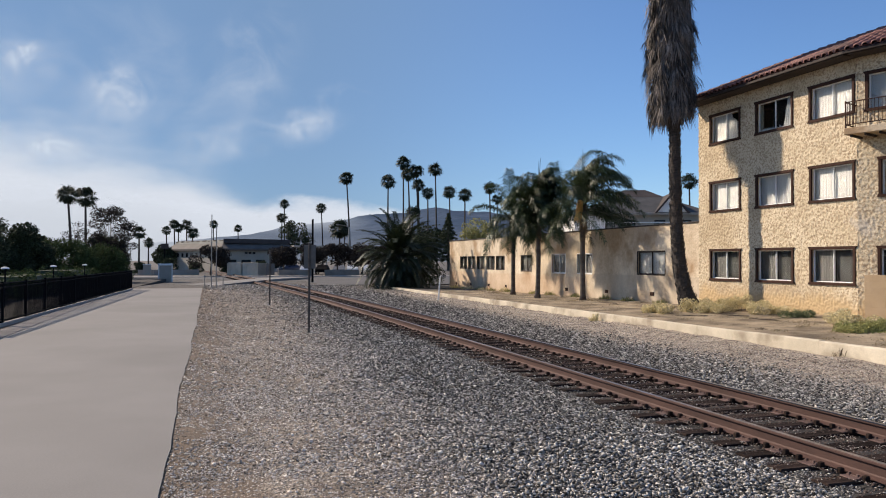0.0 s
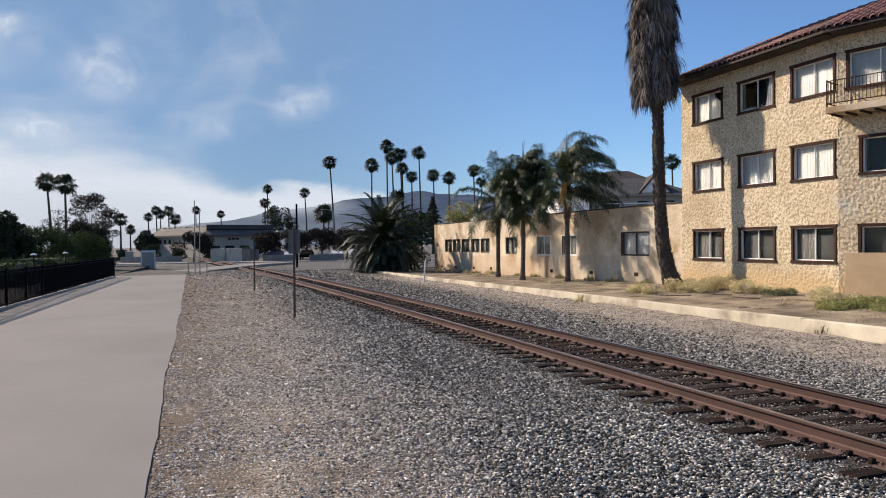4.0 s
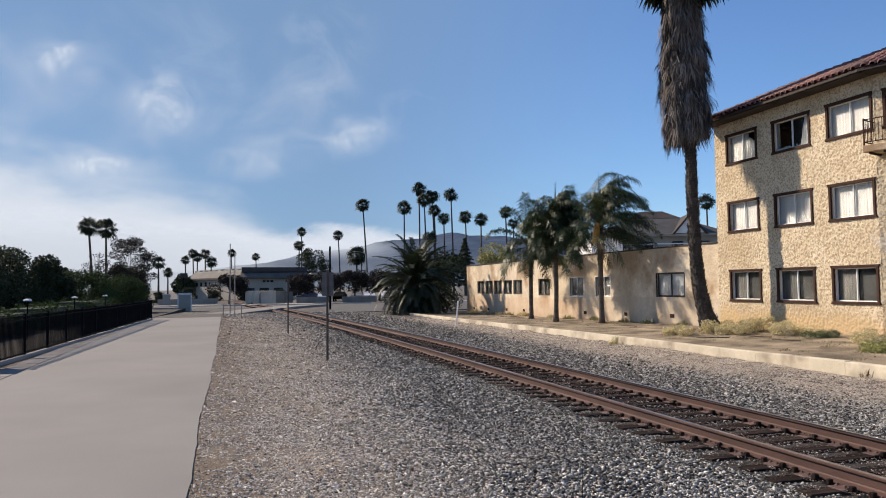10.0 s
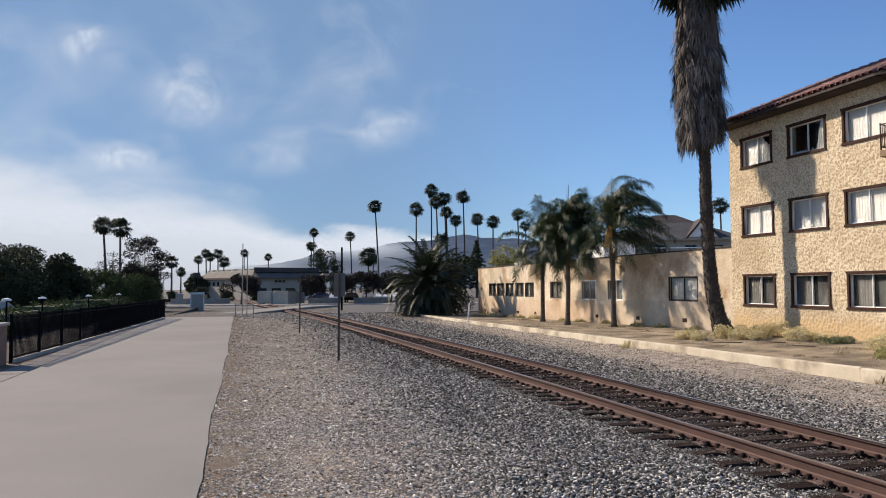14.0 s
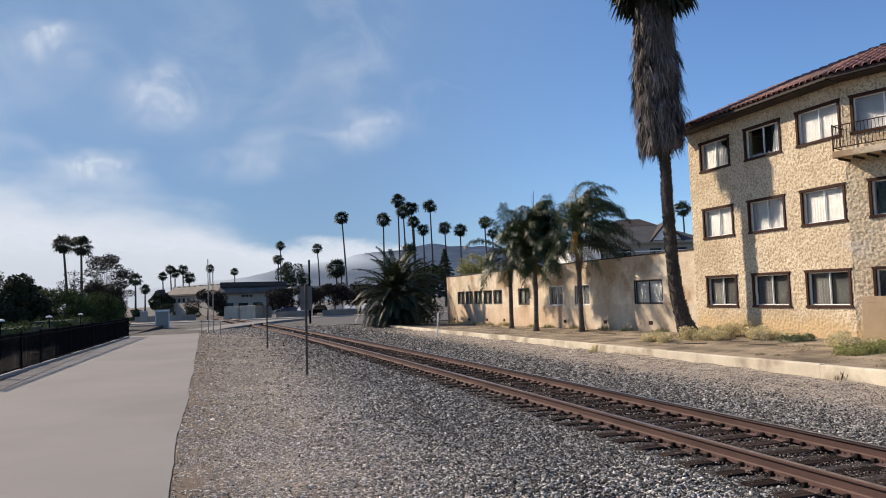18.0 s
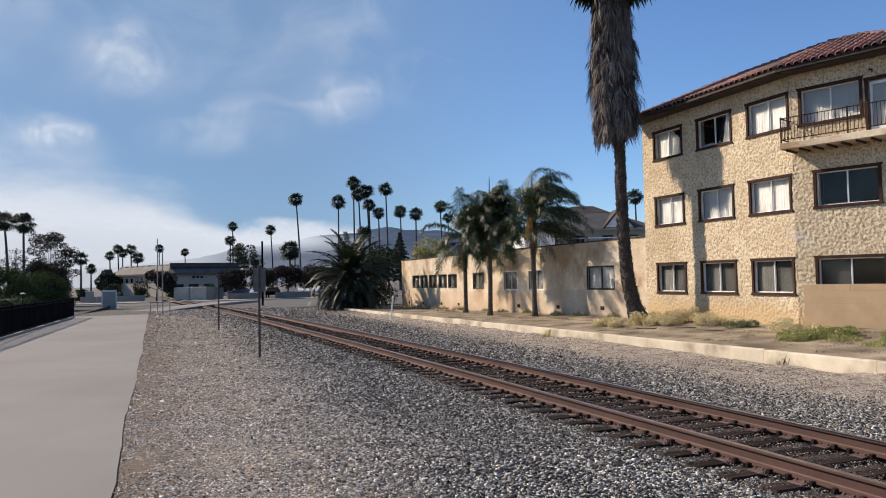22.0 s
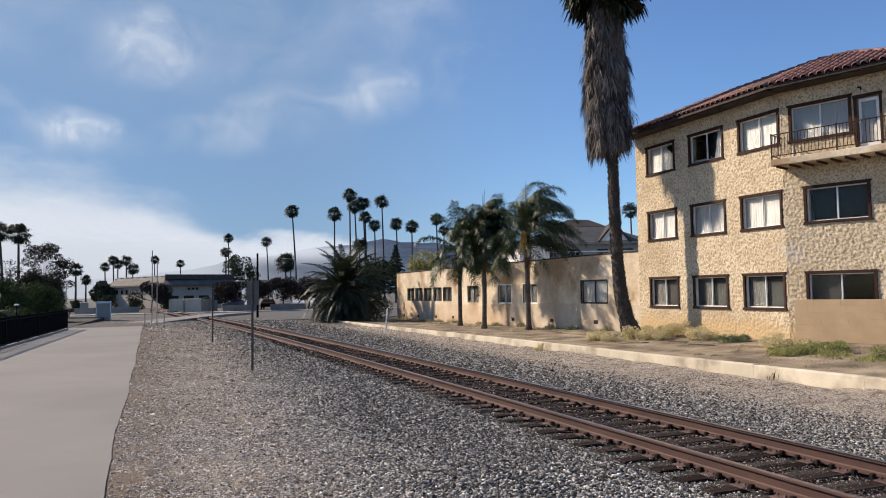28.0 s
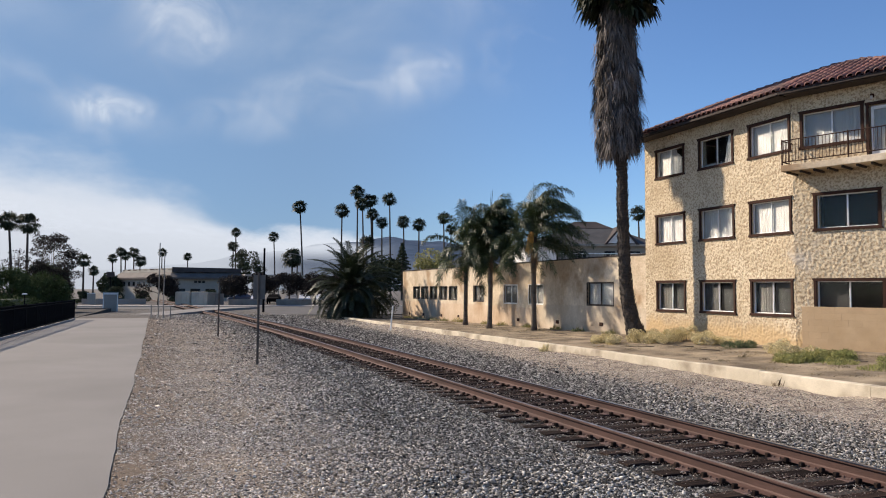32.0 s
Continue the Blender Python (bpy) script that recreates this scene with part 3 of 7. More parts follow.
slab_mesh = Shape().box(-0.548, 0.004, -0.3, -0.004, 0.746, 0.012, 0.008).mesh("slab", MAT["edging"])
for k in range(60):
    y = 6.0 + k * 0.75
    part("slab", slab_mesh, None, path_edge, at=pose(path_left(y), y, rnd.uniform(-0.004, 0.004)))


# ---- track ----
def rail_profile():
    half = [(0.076, 0.0), (0.076, 0.012), (0.022, 0.03), (0.010, 0.045), (0.010, 0.125), (0.030, 0.138), (0.037, 0.145), (0.037, 0.166), (0.030, 0.172)]
    return half + [(-x, z) for x, z in reversed(half)]


def sweep(profile, offset, y0, y1, z, step=1.0):
    s, n, k = Shape(), int((y1 - y0) / step), len(profile)
    vs = []
    for i in range(n + 1):
        y = lerp(y0, y1, i / n)
        d = Vector((track_x(y + 0.1) - track_x(y - 0.1), 0.2, 0)).normalized()
        side = Vector((d.y, -d.x, 0))
        c = Vector((track_x(y), y, z)) + side * offset
        vs += [c + side * px + Vector((0, 0, pz)) for px, pz in profile]
    fs = [(i * k + j, i * k + (j + 1) % k, i * k + k + (j + 1) % k, i * k + k + j) for i in range(n) for j in range(k)]
    return s.add(vs, fs + [tuple(range(k - 1, -1, -1)), tuple(range(n * k, n * k + k))])


RAIL_Z = -0.262
track = thing("railway_track", "single railway track of rusty steel rails on dark wooden ties in ballast", "railway track", kind="structure")
for side in (-0.752, 0.752):
    r = part("rail", sweep(rail_profile(), side, -14, 150, RAIL_Z), MAT["rail"], track, "rust-brown steel rail")
    part("running_surface", sweep([(-0.026, 0.1715), (-0.026, 0.1745), (0.026, 0.1745), (0.026, 0.1715)], side, -14, 150, RAIL_Z), MAT["rail_top"], r, "rubbed rail head")
    bevel = [(0.0372, 0.160), (0.0372, 0.1668), (0.0345, 0.1700), (0.0300, 0.1728), (0.0255, 0.1749), (0.0255, 0.1700)]
    part("gauge_corner", sweep([(-math.copysign(px, side), pz) for px, pz in bevel], side, -14, 60, RAIL_Z), MAT["polished"], r, "wheel-polished inner edge")


def tie_mesh(seed):
    s, q = Shape(), random.Random(seed)
    s.box(-1.3 + q.uniform(-0.03, 0.03), -0.112, -0.18, 1.3 + q.uniform(-0.03, 0.03), 0.112, 0, 0.014)
    s.v = [(x, y + q.uniform(-0.006, 0.006), z + q.uniform(-0.006, 0.004)) for x, y, z in s.v]
    return s.mesh("tie", MAT["tie"])


def plate_mesh():
    s = Shape()
    s.box(-0.18, -0.09, 0, 0.18, 0.09, 0.013, 0.004)
    for sx in (-1, 1):
        s.box(sx * 0.078, -0.085, 0.012, sx * 0.105, 0.085, 0.024, 0.003)
        for sy in (-0.05, 0.05):
            s.box(sx * 0.098 - 0.012, sy - 0.012, 0.01, sx * 0.098 + 0.012, sy + 0.012, 0.045, 0.003)
    return s.mesh("tie_plate", MAT["plate"])


def anchor_mesh():
    s = Shape()
    s.box(-0.13, -0.02, -0.012, 0.13, 0.02, 0.0, 0.003)
    for sx in (-1, 1):
        s.box(sx * 0.072, -0.028, -0.012, sx * 0.132, 0.026, 0.044, 0.008)
    return s.mesh("rail_anchor", MAT["tie"])


tie_meshes, plate, anchor = [tie_mesh(k) for k in range(5)], plate_mesh(), anchor_mesh()
y, k = -6.0, 0
while y < 110:
    turn = math.degrees(math.atan2(-(track_x(y + 0.1) - track_x(y - 0.1)), 0.2)) + rnd.uniform(-1.2, 1.2)
    t = part("tie", tie_meshes[k % 5], None, track, at=pose(track_x(y) + rnd.uniform(-0.05, 0.05), y + rnd.uniform(-0.03, 0.03), RAIL_Z - 0.014, 0, 0, turn))
    if y < 34:
        for side in (-0.752, 0.752):
            part("tie_plate", plate, None, t, at=pose(side, 0, 0))
            if 3 < y < 30:
                for along in (-0.15, 0.15):
                    part("rail_anchor", anchor, None, t, at=pose(side, along, 0.016))
    y += 0.53
    k += 1


# ---- loose stone: ballast and pale gravel ----
def stone_material(name, tones):
    """Stones that differ one by one, from near black to pale, with a gritty face."""
    m = surface(name, (0.8, 0.8, 0.8), (1.0, 1.0, 1.0), 3, 0.9, 75, 0.45, 0.0)
    n, l = m.node_tree.nodes, m.node_tree.links
    bsdf = n["Principled BSDF"]
    grit = bsdf.inputs["Base Color"].links[0].from_socket
    r, x = n.new("ShaderNodeValToRGB"), n.new("ShaderNodeMix")
    l.new(n.new("ShaderNodeNewGeometry").outputs["Random Per Island"], r.inputs["Fac"])
    r.color_ramp.elements[0].position, r.color_ramp.elements[0].color = tones[0][0], rgb(tones[0][1])
    r.color_ramp.elements[1].position, r.color_ramp.elements[1].color = tones[-1][0], rgb(tones[-1][1])
    for p, c in tones[1:-1]:
        r.color_ramp.elements.new(p).color = rgb(c)
    x.data_type, x.blend_type = "RGBA", "MULTIPLY"
    x.inputs["Factor"].default_value = 1.0
    l.new(r.outputs["Color"], x.inputs[6])
    l.new(grit, x.inputs[7])
    l.new(x.outputs[2], bsdf.inputs["Base Color"])
    return m


MAT["stone"] = stone_material("ballast_stone", [(0.0, (0.014, 0.013, 0.011)), (0.24, (0.050, 0.047, 0.042)), (0.46, (0.195, 0.185, 0.167)), (0.75, (0.43, 0.408, 0.370)), (1.0, (0.80, 0.765, 0.70))])
MAT["dusty_stone"] = stone_material("dusty_ballast", [(0.0, (0.038, 0.034, 0.029)), (0.2, (0.17, 0.154, 0.134)), (0.42, (0.42, 0.384, 0.341)), (0.72, (0.66, 0.61, 0.549)), (1.0, (0.90, 0.842, 0.77))])
MAT["pale_stone"] = stone_material("pale_gravel", [(0.0, (0.055, 0.044, 0.033)), (0.22, (0.235, 0.193, 0.150)), (0.45, (0.50, 0.44, 0.37)), (0.72, (0.73, 0.663, 0.575)), (1.0, (0.88, 0.82, 0.74))])


def stones(name, pts, sizes, material, label, seed, blocky=True):
    """Angular stones: blocks of eight corners, or plainer chips of six."""
    g = np.random.default_rng(seed)
    n = len(pts)
    if blocky:
        form = np.array([(x, y, z) for z in (-1, 1) for x, y in ((-1, -1), (1, -1), (1, 1), (-1, 1))], float)
        tri = np.array([(0, 3, 2), (0, 2, 1), (4, 5, 6), (4, 6, 7), (0, 1, 5), (0, 5, 4), (1, 2, 6), (1, 6, 5), (2, 3, 7), (2, 7, 6), (3, 0, 4), (3, 4, 7)])
    else:
        form = np.array([(1, 0, 0), (0, 1, 0), (-1, 0, 0), (0, -1, 0), (0, 0, 1), (0, 0, -1)], float) * 1.45
        tri = np.array([(0, 1, 4), (1, 2, 4), (2, 3, 4), (3, 0, 4), (1, 0, 5), (2, 1, 5), (3, 2, 5), (0, 3, 5)])
    c = len(form)
    v = (form[None] * g.uniform(0.55, 1.0, (n, c, 1)) + g.uniform(-0.35, 0.35, (n, c, 3))) * g.uniform(0.55, 1.0, (n, 1, 3)) * np.array([1.65, 1.0, 0.52])
    ax = g.normal(size=(n, 3)) * np.array([1, 1, 0.4])
    ax /= np.linalg.norm(ax, axis=1, keepdims=True)
    a = g.normal(0, 0.55, n)
    turn = g.uniform(0, 2 * np.pi, (n, 1))
    v = np.stack((v[:, :, 0] * np.cos(turn) - v[:, :, 1] * np.sin(turn), v[:, :, 0] * np.sin(turn) + v[:, :, 1] * np.cos(turn), v[:, :, 2]), axis=2)
    K = np.zeros((n, 3, 3))
    K[:, 0, 1], K[:, 0, 2], K[:, 1, 0], K[:, 1, 2], K[:, 2, 0], K[:, 2, 1] = -ax[:, 2], ax[:, 1], ax[:, 2], -ax[:, 0], -ax[:, 1], ax[:, 0]
    Rm = np.eye(3) + np.sin(a)[:, None, None] * K + (1 - np.cos(a))[:, None, None] * (K @ K)
    v = np.einsum("nij,nkj->nki", Rm, v) * sizes[:, None, None] + pts[:, None, :]
    f = (tri[None] + (np.arange(n) * c)[:, None, None]).reshape(-1, 3)
    ob = new(name, big_mesh(name, v.reshape(-1, 3), f, material))
    return tagged(ob, label, "gravel", kind="stuff")


def scatter():
    g = np.random.default_rng(11)
    out = {"grey": [], "dusty": [], "pale": [], "rust": []}
    for y0, y1, dens, size in ((-3, 3.5, 260, 0.0170), (3.5, 7, 2150, 0.0117), (7, 11, 1380, 0.0140), (11, 17, 620, 0.0180), (17, 27, 260, 0.0213), (27, 44, 84, 0.029), (44, 64, 30, 0.042)):
        x0, x1 = -0.8, min(13.9, 1.5 + y1 * 1.35)
        n = int((x1 - x0) * (y1 - y0) * dens)
        for x, y, r, d, r2 in zip(g.uniform(x0, x1, n), g.uniform(y0, y1, n), g.uniform(0, 1, n), g.uniform(0.5, 1.55, n), g.uniform(0, 1, n)):
            if x < path_right(y) + 0.012 or x > max(5.6, 1.36 * y + 0.8):
                continue
            soft = x + 0.55 * noise.noise((x * 0.6, y * 0.3, 1.7)) + 0.35 * noise.noise((x * 2, y * 2, 5.7))
            if x < path_right(y) + 1.0 and noise.noise((x * 1.3, y * 0.8, 8.1)) + 0.5 * noise.noise((x * 4, y * 3, 2.2)) > (x - path_right(y)) * 1.2 + 0.05 and r < 0.5:
                continue
            edge = 0.55 + 0.066 * min(30, max(0, y - 4)) + 2.9 * r2 ** 1.3
            c = x - track_x(y)
            s = size * d * (0.68 if abs(c) < 1.45 else 1.0)
            if abs(c) < 1.35 and (y + 6.0) % 0.53 < 0.18 or abs(abs(c) - 0.752) < 0.09:
                if r > 0.55 or abs(abs(c) - 0.752) < 0.09:
                    continue
                if abs(c) < 1.35:
                    out["rust" if r2 < 0.9 else "grey"].append((x, y, RAIL_Z - 0.014 + s * 0.2, s * 0.8))
                    continue
            if abs(c) < 1.0:
                if r2 > (0.75 if y < 17 else 0.5):
                    continue
                out["rust" if r < 0.72 else "dusty"].append((x, y, ground_z(x, y) + 0.042, s * 0.9))
            elif soft < edge or soft > 10.2 + 1.6 * r2:
                if r < (min(0.95, 0.72 + 0.4 * max(0.0, soft - path_right(y) - 0.15)) if soft < 5 else 0.45):
                    # farther off, more dark stones imitate the shade between them
                    kind = "grey" if soft < 5 and y > 12 and d < 0.5 + 0.05 * min(18, y - 12) else "pale" if soft < 5 or r2 < 0.5 else "grey" if r2 < 0.85 else "rust"
                    small = 0.44 + 0.62 * r2 * r2
                    out[kind].append((x, y, ground_z(x, y) + s * 0.12, s * small))
                    if soft < 5 and y < 12:
                        x2, y2 = x + 0.05 * (d - 1), y + 0.07 * (r2 - 0.5)
                        out["pale" if r2 < 0.7 else "dusty"].append((max(x2, path_right(y2) + 0.015), y2, ground_z(x2, y2) + s * 0.1, s * (0.38 + 0.3 * r)))
            else:
                clean = soft + 1.2 * (r - 0.5) > 2.6 + 0.066 * min(30, max(0, y - 4))
                # distant dusty stones turn to the darker kind for the same gap shade
                out["grey" if clean or y > 20 and d > 1.75 - 0.03 * min(35, y - 4) else "dusty"].append((x, y, ground_z(x, y) + s * (1.7 * r - 0.1), s * (1.0 if clean else 0.9)))
    return {k: np.array(v) for k, v in out.items()}


MAT["rust_stone"] = surface("rust_stained_stone", (0.072, 0.048, 0.038), (0.195, 0.142, 0.115), 3, 0.95, 60, 0.2, 0.0, island=0.5)
loose = scatter()
near = loose["grey"][:, 1] < 7.5
stones("ballast", loose["grey"][near, :3], loose["grey"][near, 3], MAT["stone"], "loose angular grey railway ballast stones", 1)
stones("ballast", loose["grey"][~near, :3], loose["grey"][~near, 3], MAT["stone"], "grey railway ballast farther along the track", 6, False)
stones("dusty_ballast", loose["dusty"][:, :3], loose["dusty"][:, 3], MAT["dusty_stone"], "dusty pale grey ballast stones along the dirt shoulder", 4, False)
stones("gravel", loose["pale"][:, :3], loose["pale"][:, 3], MAT["pale_stone"], "fine pale brown gravel on the dirt shoulder", 2, False)
stones("stained_ballast", loose["rust"][:, :3], loose["rust"][:, 3], MAT["rust_stone"], "rust-stained ballast stones between the rails", 3, False)

# ---- kerb wall in cast lengths ----
kerb = thing("kerb", "low tan concrete kerb wall along the railway", "kerb", kind="structure")
y = 2.0
while y < 62:
    step = 3.05
    a, b = Vector((kerb_x(y + 0.004), y + 0.004, 0)), Vector((kerb_x(y + step - 0.004), y + step - 0.004, 0))
    s = Shape()
    vs = []
    for p in (a, b):
        top = kerb_z(p.y) + rnd.uniform(-0.01, 0.01)
        for dx, z in ((0, -0.62), (0, top - 0.02), (0.025, top), (0.20, top), (0.22, top - 0.02), (0.22, -0.62)):
            vs.append((p.x + dx, p.y, z))
    fs = [(i, i + 6, (i + 1) % 6 + 6, (i + 1) % 6) for i in range(6)] + [(0, 1, 2, 3, 4, 5), (11, 10, 9, 8, 7, 6)]
    s.add(vs, fs)
    part("kerb_length", s, MAT["kerb"], kerb)
    y += step


# ======== buildings beside the track ========
def wall_grid(y0, y1, z0, z1, x, holes, step=0.0, amp=0.0, foot=None):
    """An upright wall facing the track with openings through it; its face may be roughened. holes: (y0, y1, z0, z1)."""
    def cuts(a, b, marks):
        c = sorted({round(v, 4) for v in [a, b] + [m for m in marks if a < m < b]})
        if not step:
            return c
        out = []
        for p, q in zip(c, c[1:]):
            k = max(1, round((q - p) / step))
            out += [lerp(p, q, i / k) for i in range(k)]
        return out + [c[-1]]
    cy = cuts(y0, y1, [v for h in holes for v in h[:2]])
    cz = cuts(z0, z1, [v for h in holes for v in h[2:]])
    s = Shape()
    hole = lambda ya, za: any(h[0] < ya < h[1] and h[2] < za < h[3] for h in holes)
    rim = lambda yy, zz: any(h[0] - 1e-3 <= yy <= h[1] + 1e-3 and h[2] - 1e-3 <= zz <= h[3] + 1e-3 for h in holes)
    for zz in cz:
        for yy in cy:
            d = 0.0
            if amp and not rim(yy, zz):
                lace = max(0.0, min(1.0, (noise.noise((yy * 12.5, zz * 11.0, 1)) + 0.4 * noise.noise((yy * 23, zz * 21, 7)) + 0.12) * 3.6))
                d = amp * (lace + 0.25 * noise.noise((yy * 16, zz * 16, 7)) + 0.3 * noise.noise((yy * 1.2, zz * 1.2, 4)))
            s.v.append((x - d, yy, zz if not (foot and zz == cz[0]) else foot(yy)))
    ny, nz = len(cy), len(cz)
    for j in range(nz - 1):
        for i in range(ny - 1):
            if not hole((cy[i] + cy[i + 1]) / 2, (cz[j] + cz[j + 1]) / 2):
                s.f.append((j * ny + i, j * ny + ny + i, j * ny + ny + i + 1, j * ny + i + 1))
    return s


def reveal(parent, y0, y1, z0, z1, x, thick, material):
    """The inner sides of an opening."""
    s = Shape().add([(x, y0, z0), (x, y1, z0), (x, y1, z1), (x, y0, z1), (x + thick, y0, z0), (x + thick, y1, z0), (x + thick, y1, z1), (x + thick, y0, z1)],
                    [(0, 1, 5, 4), (1, 2, 6, 5), (2, 3, 7, 6), (3, 0, 4, 7)])
    part("reveal", s, material, parent)


def window_parts(parent, y0, y1, z0, z1, x, boards, left, right, trim=0.09, flare=0.05, frame_mat="white_frame", at=None):
    """A sliding window in an opening; left is the pane farther along the wall. left/right: curtain, dark or half."""
    s = Shape()
    if boards:
        for za, zb, ext in ((z1 - 0.005, z1 + trim, flare), (z0 - trim, z0 + 0.005, flare)):
            a, b = y0 - trim, y1 + trim
            e = flare
            up = za > z0
            lo, hi = (0.0, e) if up else (e, 0.0)
            vs = [(xx, yy, zz) for xx in (x - 0.055, x + 0.03) for yy, zz in ((a - lo, za), (b + lo, za), (b + hi, zb), (a - hi, zb))]
            s.add(vs, [(0, 3, 2, 1), (4, 5, 6, 7), (0, 1, 5, 4), (1, 2, 6, 5), (2, 3, 7, 6), (3, 0, 4, 7)])
        s.box(x - 0.045, y0 - trim, z0, x + 0.03, y0 + 0.005, z1, 0.006)
        s.box(x - 0.045, y1 - 0.005, z0, x + 0.03, y1 + trim, z1, 0.006)
    else:
        s.box(x - 0.02, y0 - 0.04, z0 - 0.05, x + 0.05, y1 + 0.04, z0, 0.006)
    edge_mat = MAT["white_frame"] if frame_mat == "white_frame" else MAT["fascia"]
    w = part("window", s, MAT["trim"] if boards else edge_mat, parent, "dark brown board surround" if boards else "", at=at)
    if not boards:
        part("window_head", Shape().box(x - 0.012, y0 - 0.035, z1, x + 0.05, y1 + 0.035, z1 + 0.04, 0.006), edge_mat, w)
        for a, b in ((y0 - 0.05, y0), (y1, y1 + 0.05)):
            part("casing", Shape().box(x - 0.015, a, z0, x + 0.05, b, z1, 0.005), edge_mat, w)
    reveal(w, y0, y1, z0, z1, x + 0.001, 0.3, MAT["stucco_low"])
    f = Shape()
    xr, t = x + 0.075, 0.035
    f.box(xr, y0, z0, xr + 0.05, y1, z0 + t, 0.005).box(xr, y0, z1 - t, xr + 0.05, y1, z1, 0.005)
    f.box(xr, y0, z0 + t, xr + 0.05, y0 + t, z1 - t, 0.005).box(xr, y1 - t, z0 + t, xr + 0.05, y1, z1 - t, 0.005)
    ym = (y0 + y1) / 2
    f.box(xr - 0.008, ym - 0.02, z0 + t, xr + 0.05, ym + 0.02, z1 - t, 0.005)
    part("window_frame", f, MAT[frame_mat], w, "white sliding sash frame" if frame_mat == "white_frame" else "dark sash frame")
    for (a, b), what in (((ym + 0.02, y1 - t), left), ((y0 + t, ym - 0.02), right)):
        g = Shape().box(xr + 0.02, a, z0 + t, xr + 0.026, b, z1 - t)
        p = part("pane", g, MAT["glass"], w)
        p.visible_shadow = False
        c = Shape()
        if what in ("curtain", "grey"):
            n, vs = 26, []
            for k in range(n + 1):
                yy = lerp(a - 0.02, b + 0.02, k / n)
                xx = xr + 0.075 + 0.0025 * math.sin(k * 1.9) + 0.002 * math.sin(k * 4.7)
                vs += [(xx, yy, z0 + 0.01), (xx, yy, z1 - 0.01)]
            c.add(vs, [(2 * k, 2 * k + 1, 2 * k + 3, 2 * k + 2) for k in range(n)])
            part("curtain", c, MAT["curtain" if what == "curtain" else "grey_curtain"], w, "pale drawn curtain" if what == "curtain" else "dull grey curtain")
        elif what == "dim":
            # added backing: makes the pane look dim grey instead of black
            part("blind", c.box(xr + 0.11, a - 0.02, z0 + 0.01, xr + 0.115, b + 0.02, z1 - 0.01), MAT["dim"], w, "dark grey panel added behind the pane")
        elif what == "rag":
            n, vs = 26, []
            for k in range(n + 1):
                yy = lerp(a - 0.02, b + 0.02, k / n)
                vs += [(xr + 0.08, yy, z0 + 0.01), (xr + 0.08 + 0.01 * math.sin(k * 2.1), yy, lerp(z0, z1, 0.09 + 0.12 * abs(noise.noise((k * 0.45, 1.7, 2)))))]
            part("curtain", c.add(vs, [(2 * k, 2 * k + 1, 2 * k + 3, 2 * k + 2) for k in range(n)]), MAT["curtain"], w, "shredded hem of a pale curtain")
        elif what == "torn":
            n, vs, lo = 26, [], []
            for k in range(n + 1):
                u = k / n
                yy = lerp(a - 0.02, b + 0.02, u)
                xx = xr + 0.075 + 0.014 * math.sin(k * 1.9)
                cut = 0.05 + 0.2 * abs(noise.noise((u * 5.3, a, 2))) + 0.95 * max(0.0, min(1.0, (0.62 - u) * 4)) if left == "rag" else 0.40 + 0.75 * u + 0.35 * noise.noise((u * 6, 2, 2))
                vs += [(xx, yy, z0 + 0.01), (xx, yy, lerp(z0, z1, min(cut, 0.99)))]
            c.add(vs, [(2 * k, 2 * k + 1, 2 * k + 3, 2 * k + 2) for k in range(n)])
            part("curtain", c, MAT["curtain"], w, "torn pale curtain")
    # backing panel whose colour supplies the room's darkness behind the glass
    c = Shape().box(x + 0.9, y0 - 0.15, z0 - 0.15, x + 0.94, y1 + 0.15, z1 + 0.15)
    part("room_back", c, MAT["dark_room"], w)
    return w


FACE = 19.7
apartment = thing("apartment_building", "three-storey tan rough-stucco apartment house with red tiled hip roof", "building", at=pose(0, 0, 0))
COLS = [(23.62, 25.28), (20.92, 22.62), (18.32, 20.02)]
ROWS = [(1.16, 2.27), (3.94, 5.04), (6.71, 7.80)]
wins = []
for i, (a, b) in enumerate(COLS):
    for j, (c, d) in enumerate(ROWS):
        look_in = ("grey", "dim") if j == 0 else ("curtain", "curtain")
        if j == 2 and i == 0:
            look_in = ("curtain", "torn")
        if j == 2 and i == 1:
            look_in = ("rag", "torn")
        wins.append((a, b, c, d, *look_in))
BEND = Vector((19.7, 18.15, 0))
WING = pose(*BEND, 0, 0, 19)  # the nearer wing turns back by 19 degrees: its local x goes into the wall, y back along it
wing_wins = [(-2.62, -0.68, 1.16, 2.27, "dim", "dark"), (-2.55, -0.72, 3.97, 5.05, "dark", "dark"), (-2.12, -0.34, 6.70, 7.80, "curtain", "curtain")]
DOOR = (-3.0, -2.34, 6.05, 7.72)
STEP = 0.034
wall = part("wall", wall_grid(BEND.y, 26.1, -0.6, 8.44, FACE, [w[:4] for w in wins], STEP, 0.018), MAT["stucco"], apartment, "rough troweled tan stucco", smooth=True)
wing = part("wing_wall", wall_grid(-5.0, 0.0, -0.6, 8.44, 0.0, [w[:4] for w in wing_wins] + [DOOR], STEP, 0.018), MAT["stucco"], apartment, "rough troweled tan stucco", smooth=True, at=WING)
s = Shape()
s.box(FACE + 0.3, 25.8, -0.6, 25.0, 26.1, 8.44).box(24.7, 14, -0.6, 25.0, 25.8, 8.44)
s.box(0.3, -5.0, -0.6, 5.0, -4.7, 8.44, 0, WING)
part("side_wall", s, MAT["stucco_low"], apartment)
for w in wins:
    window_parts(apartment, *w[:4], FACE, True, *w[4:])
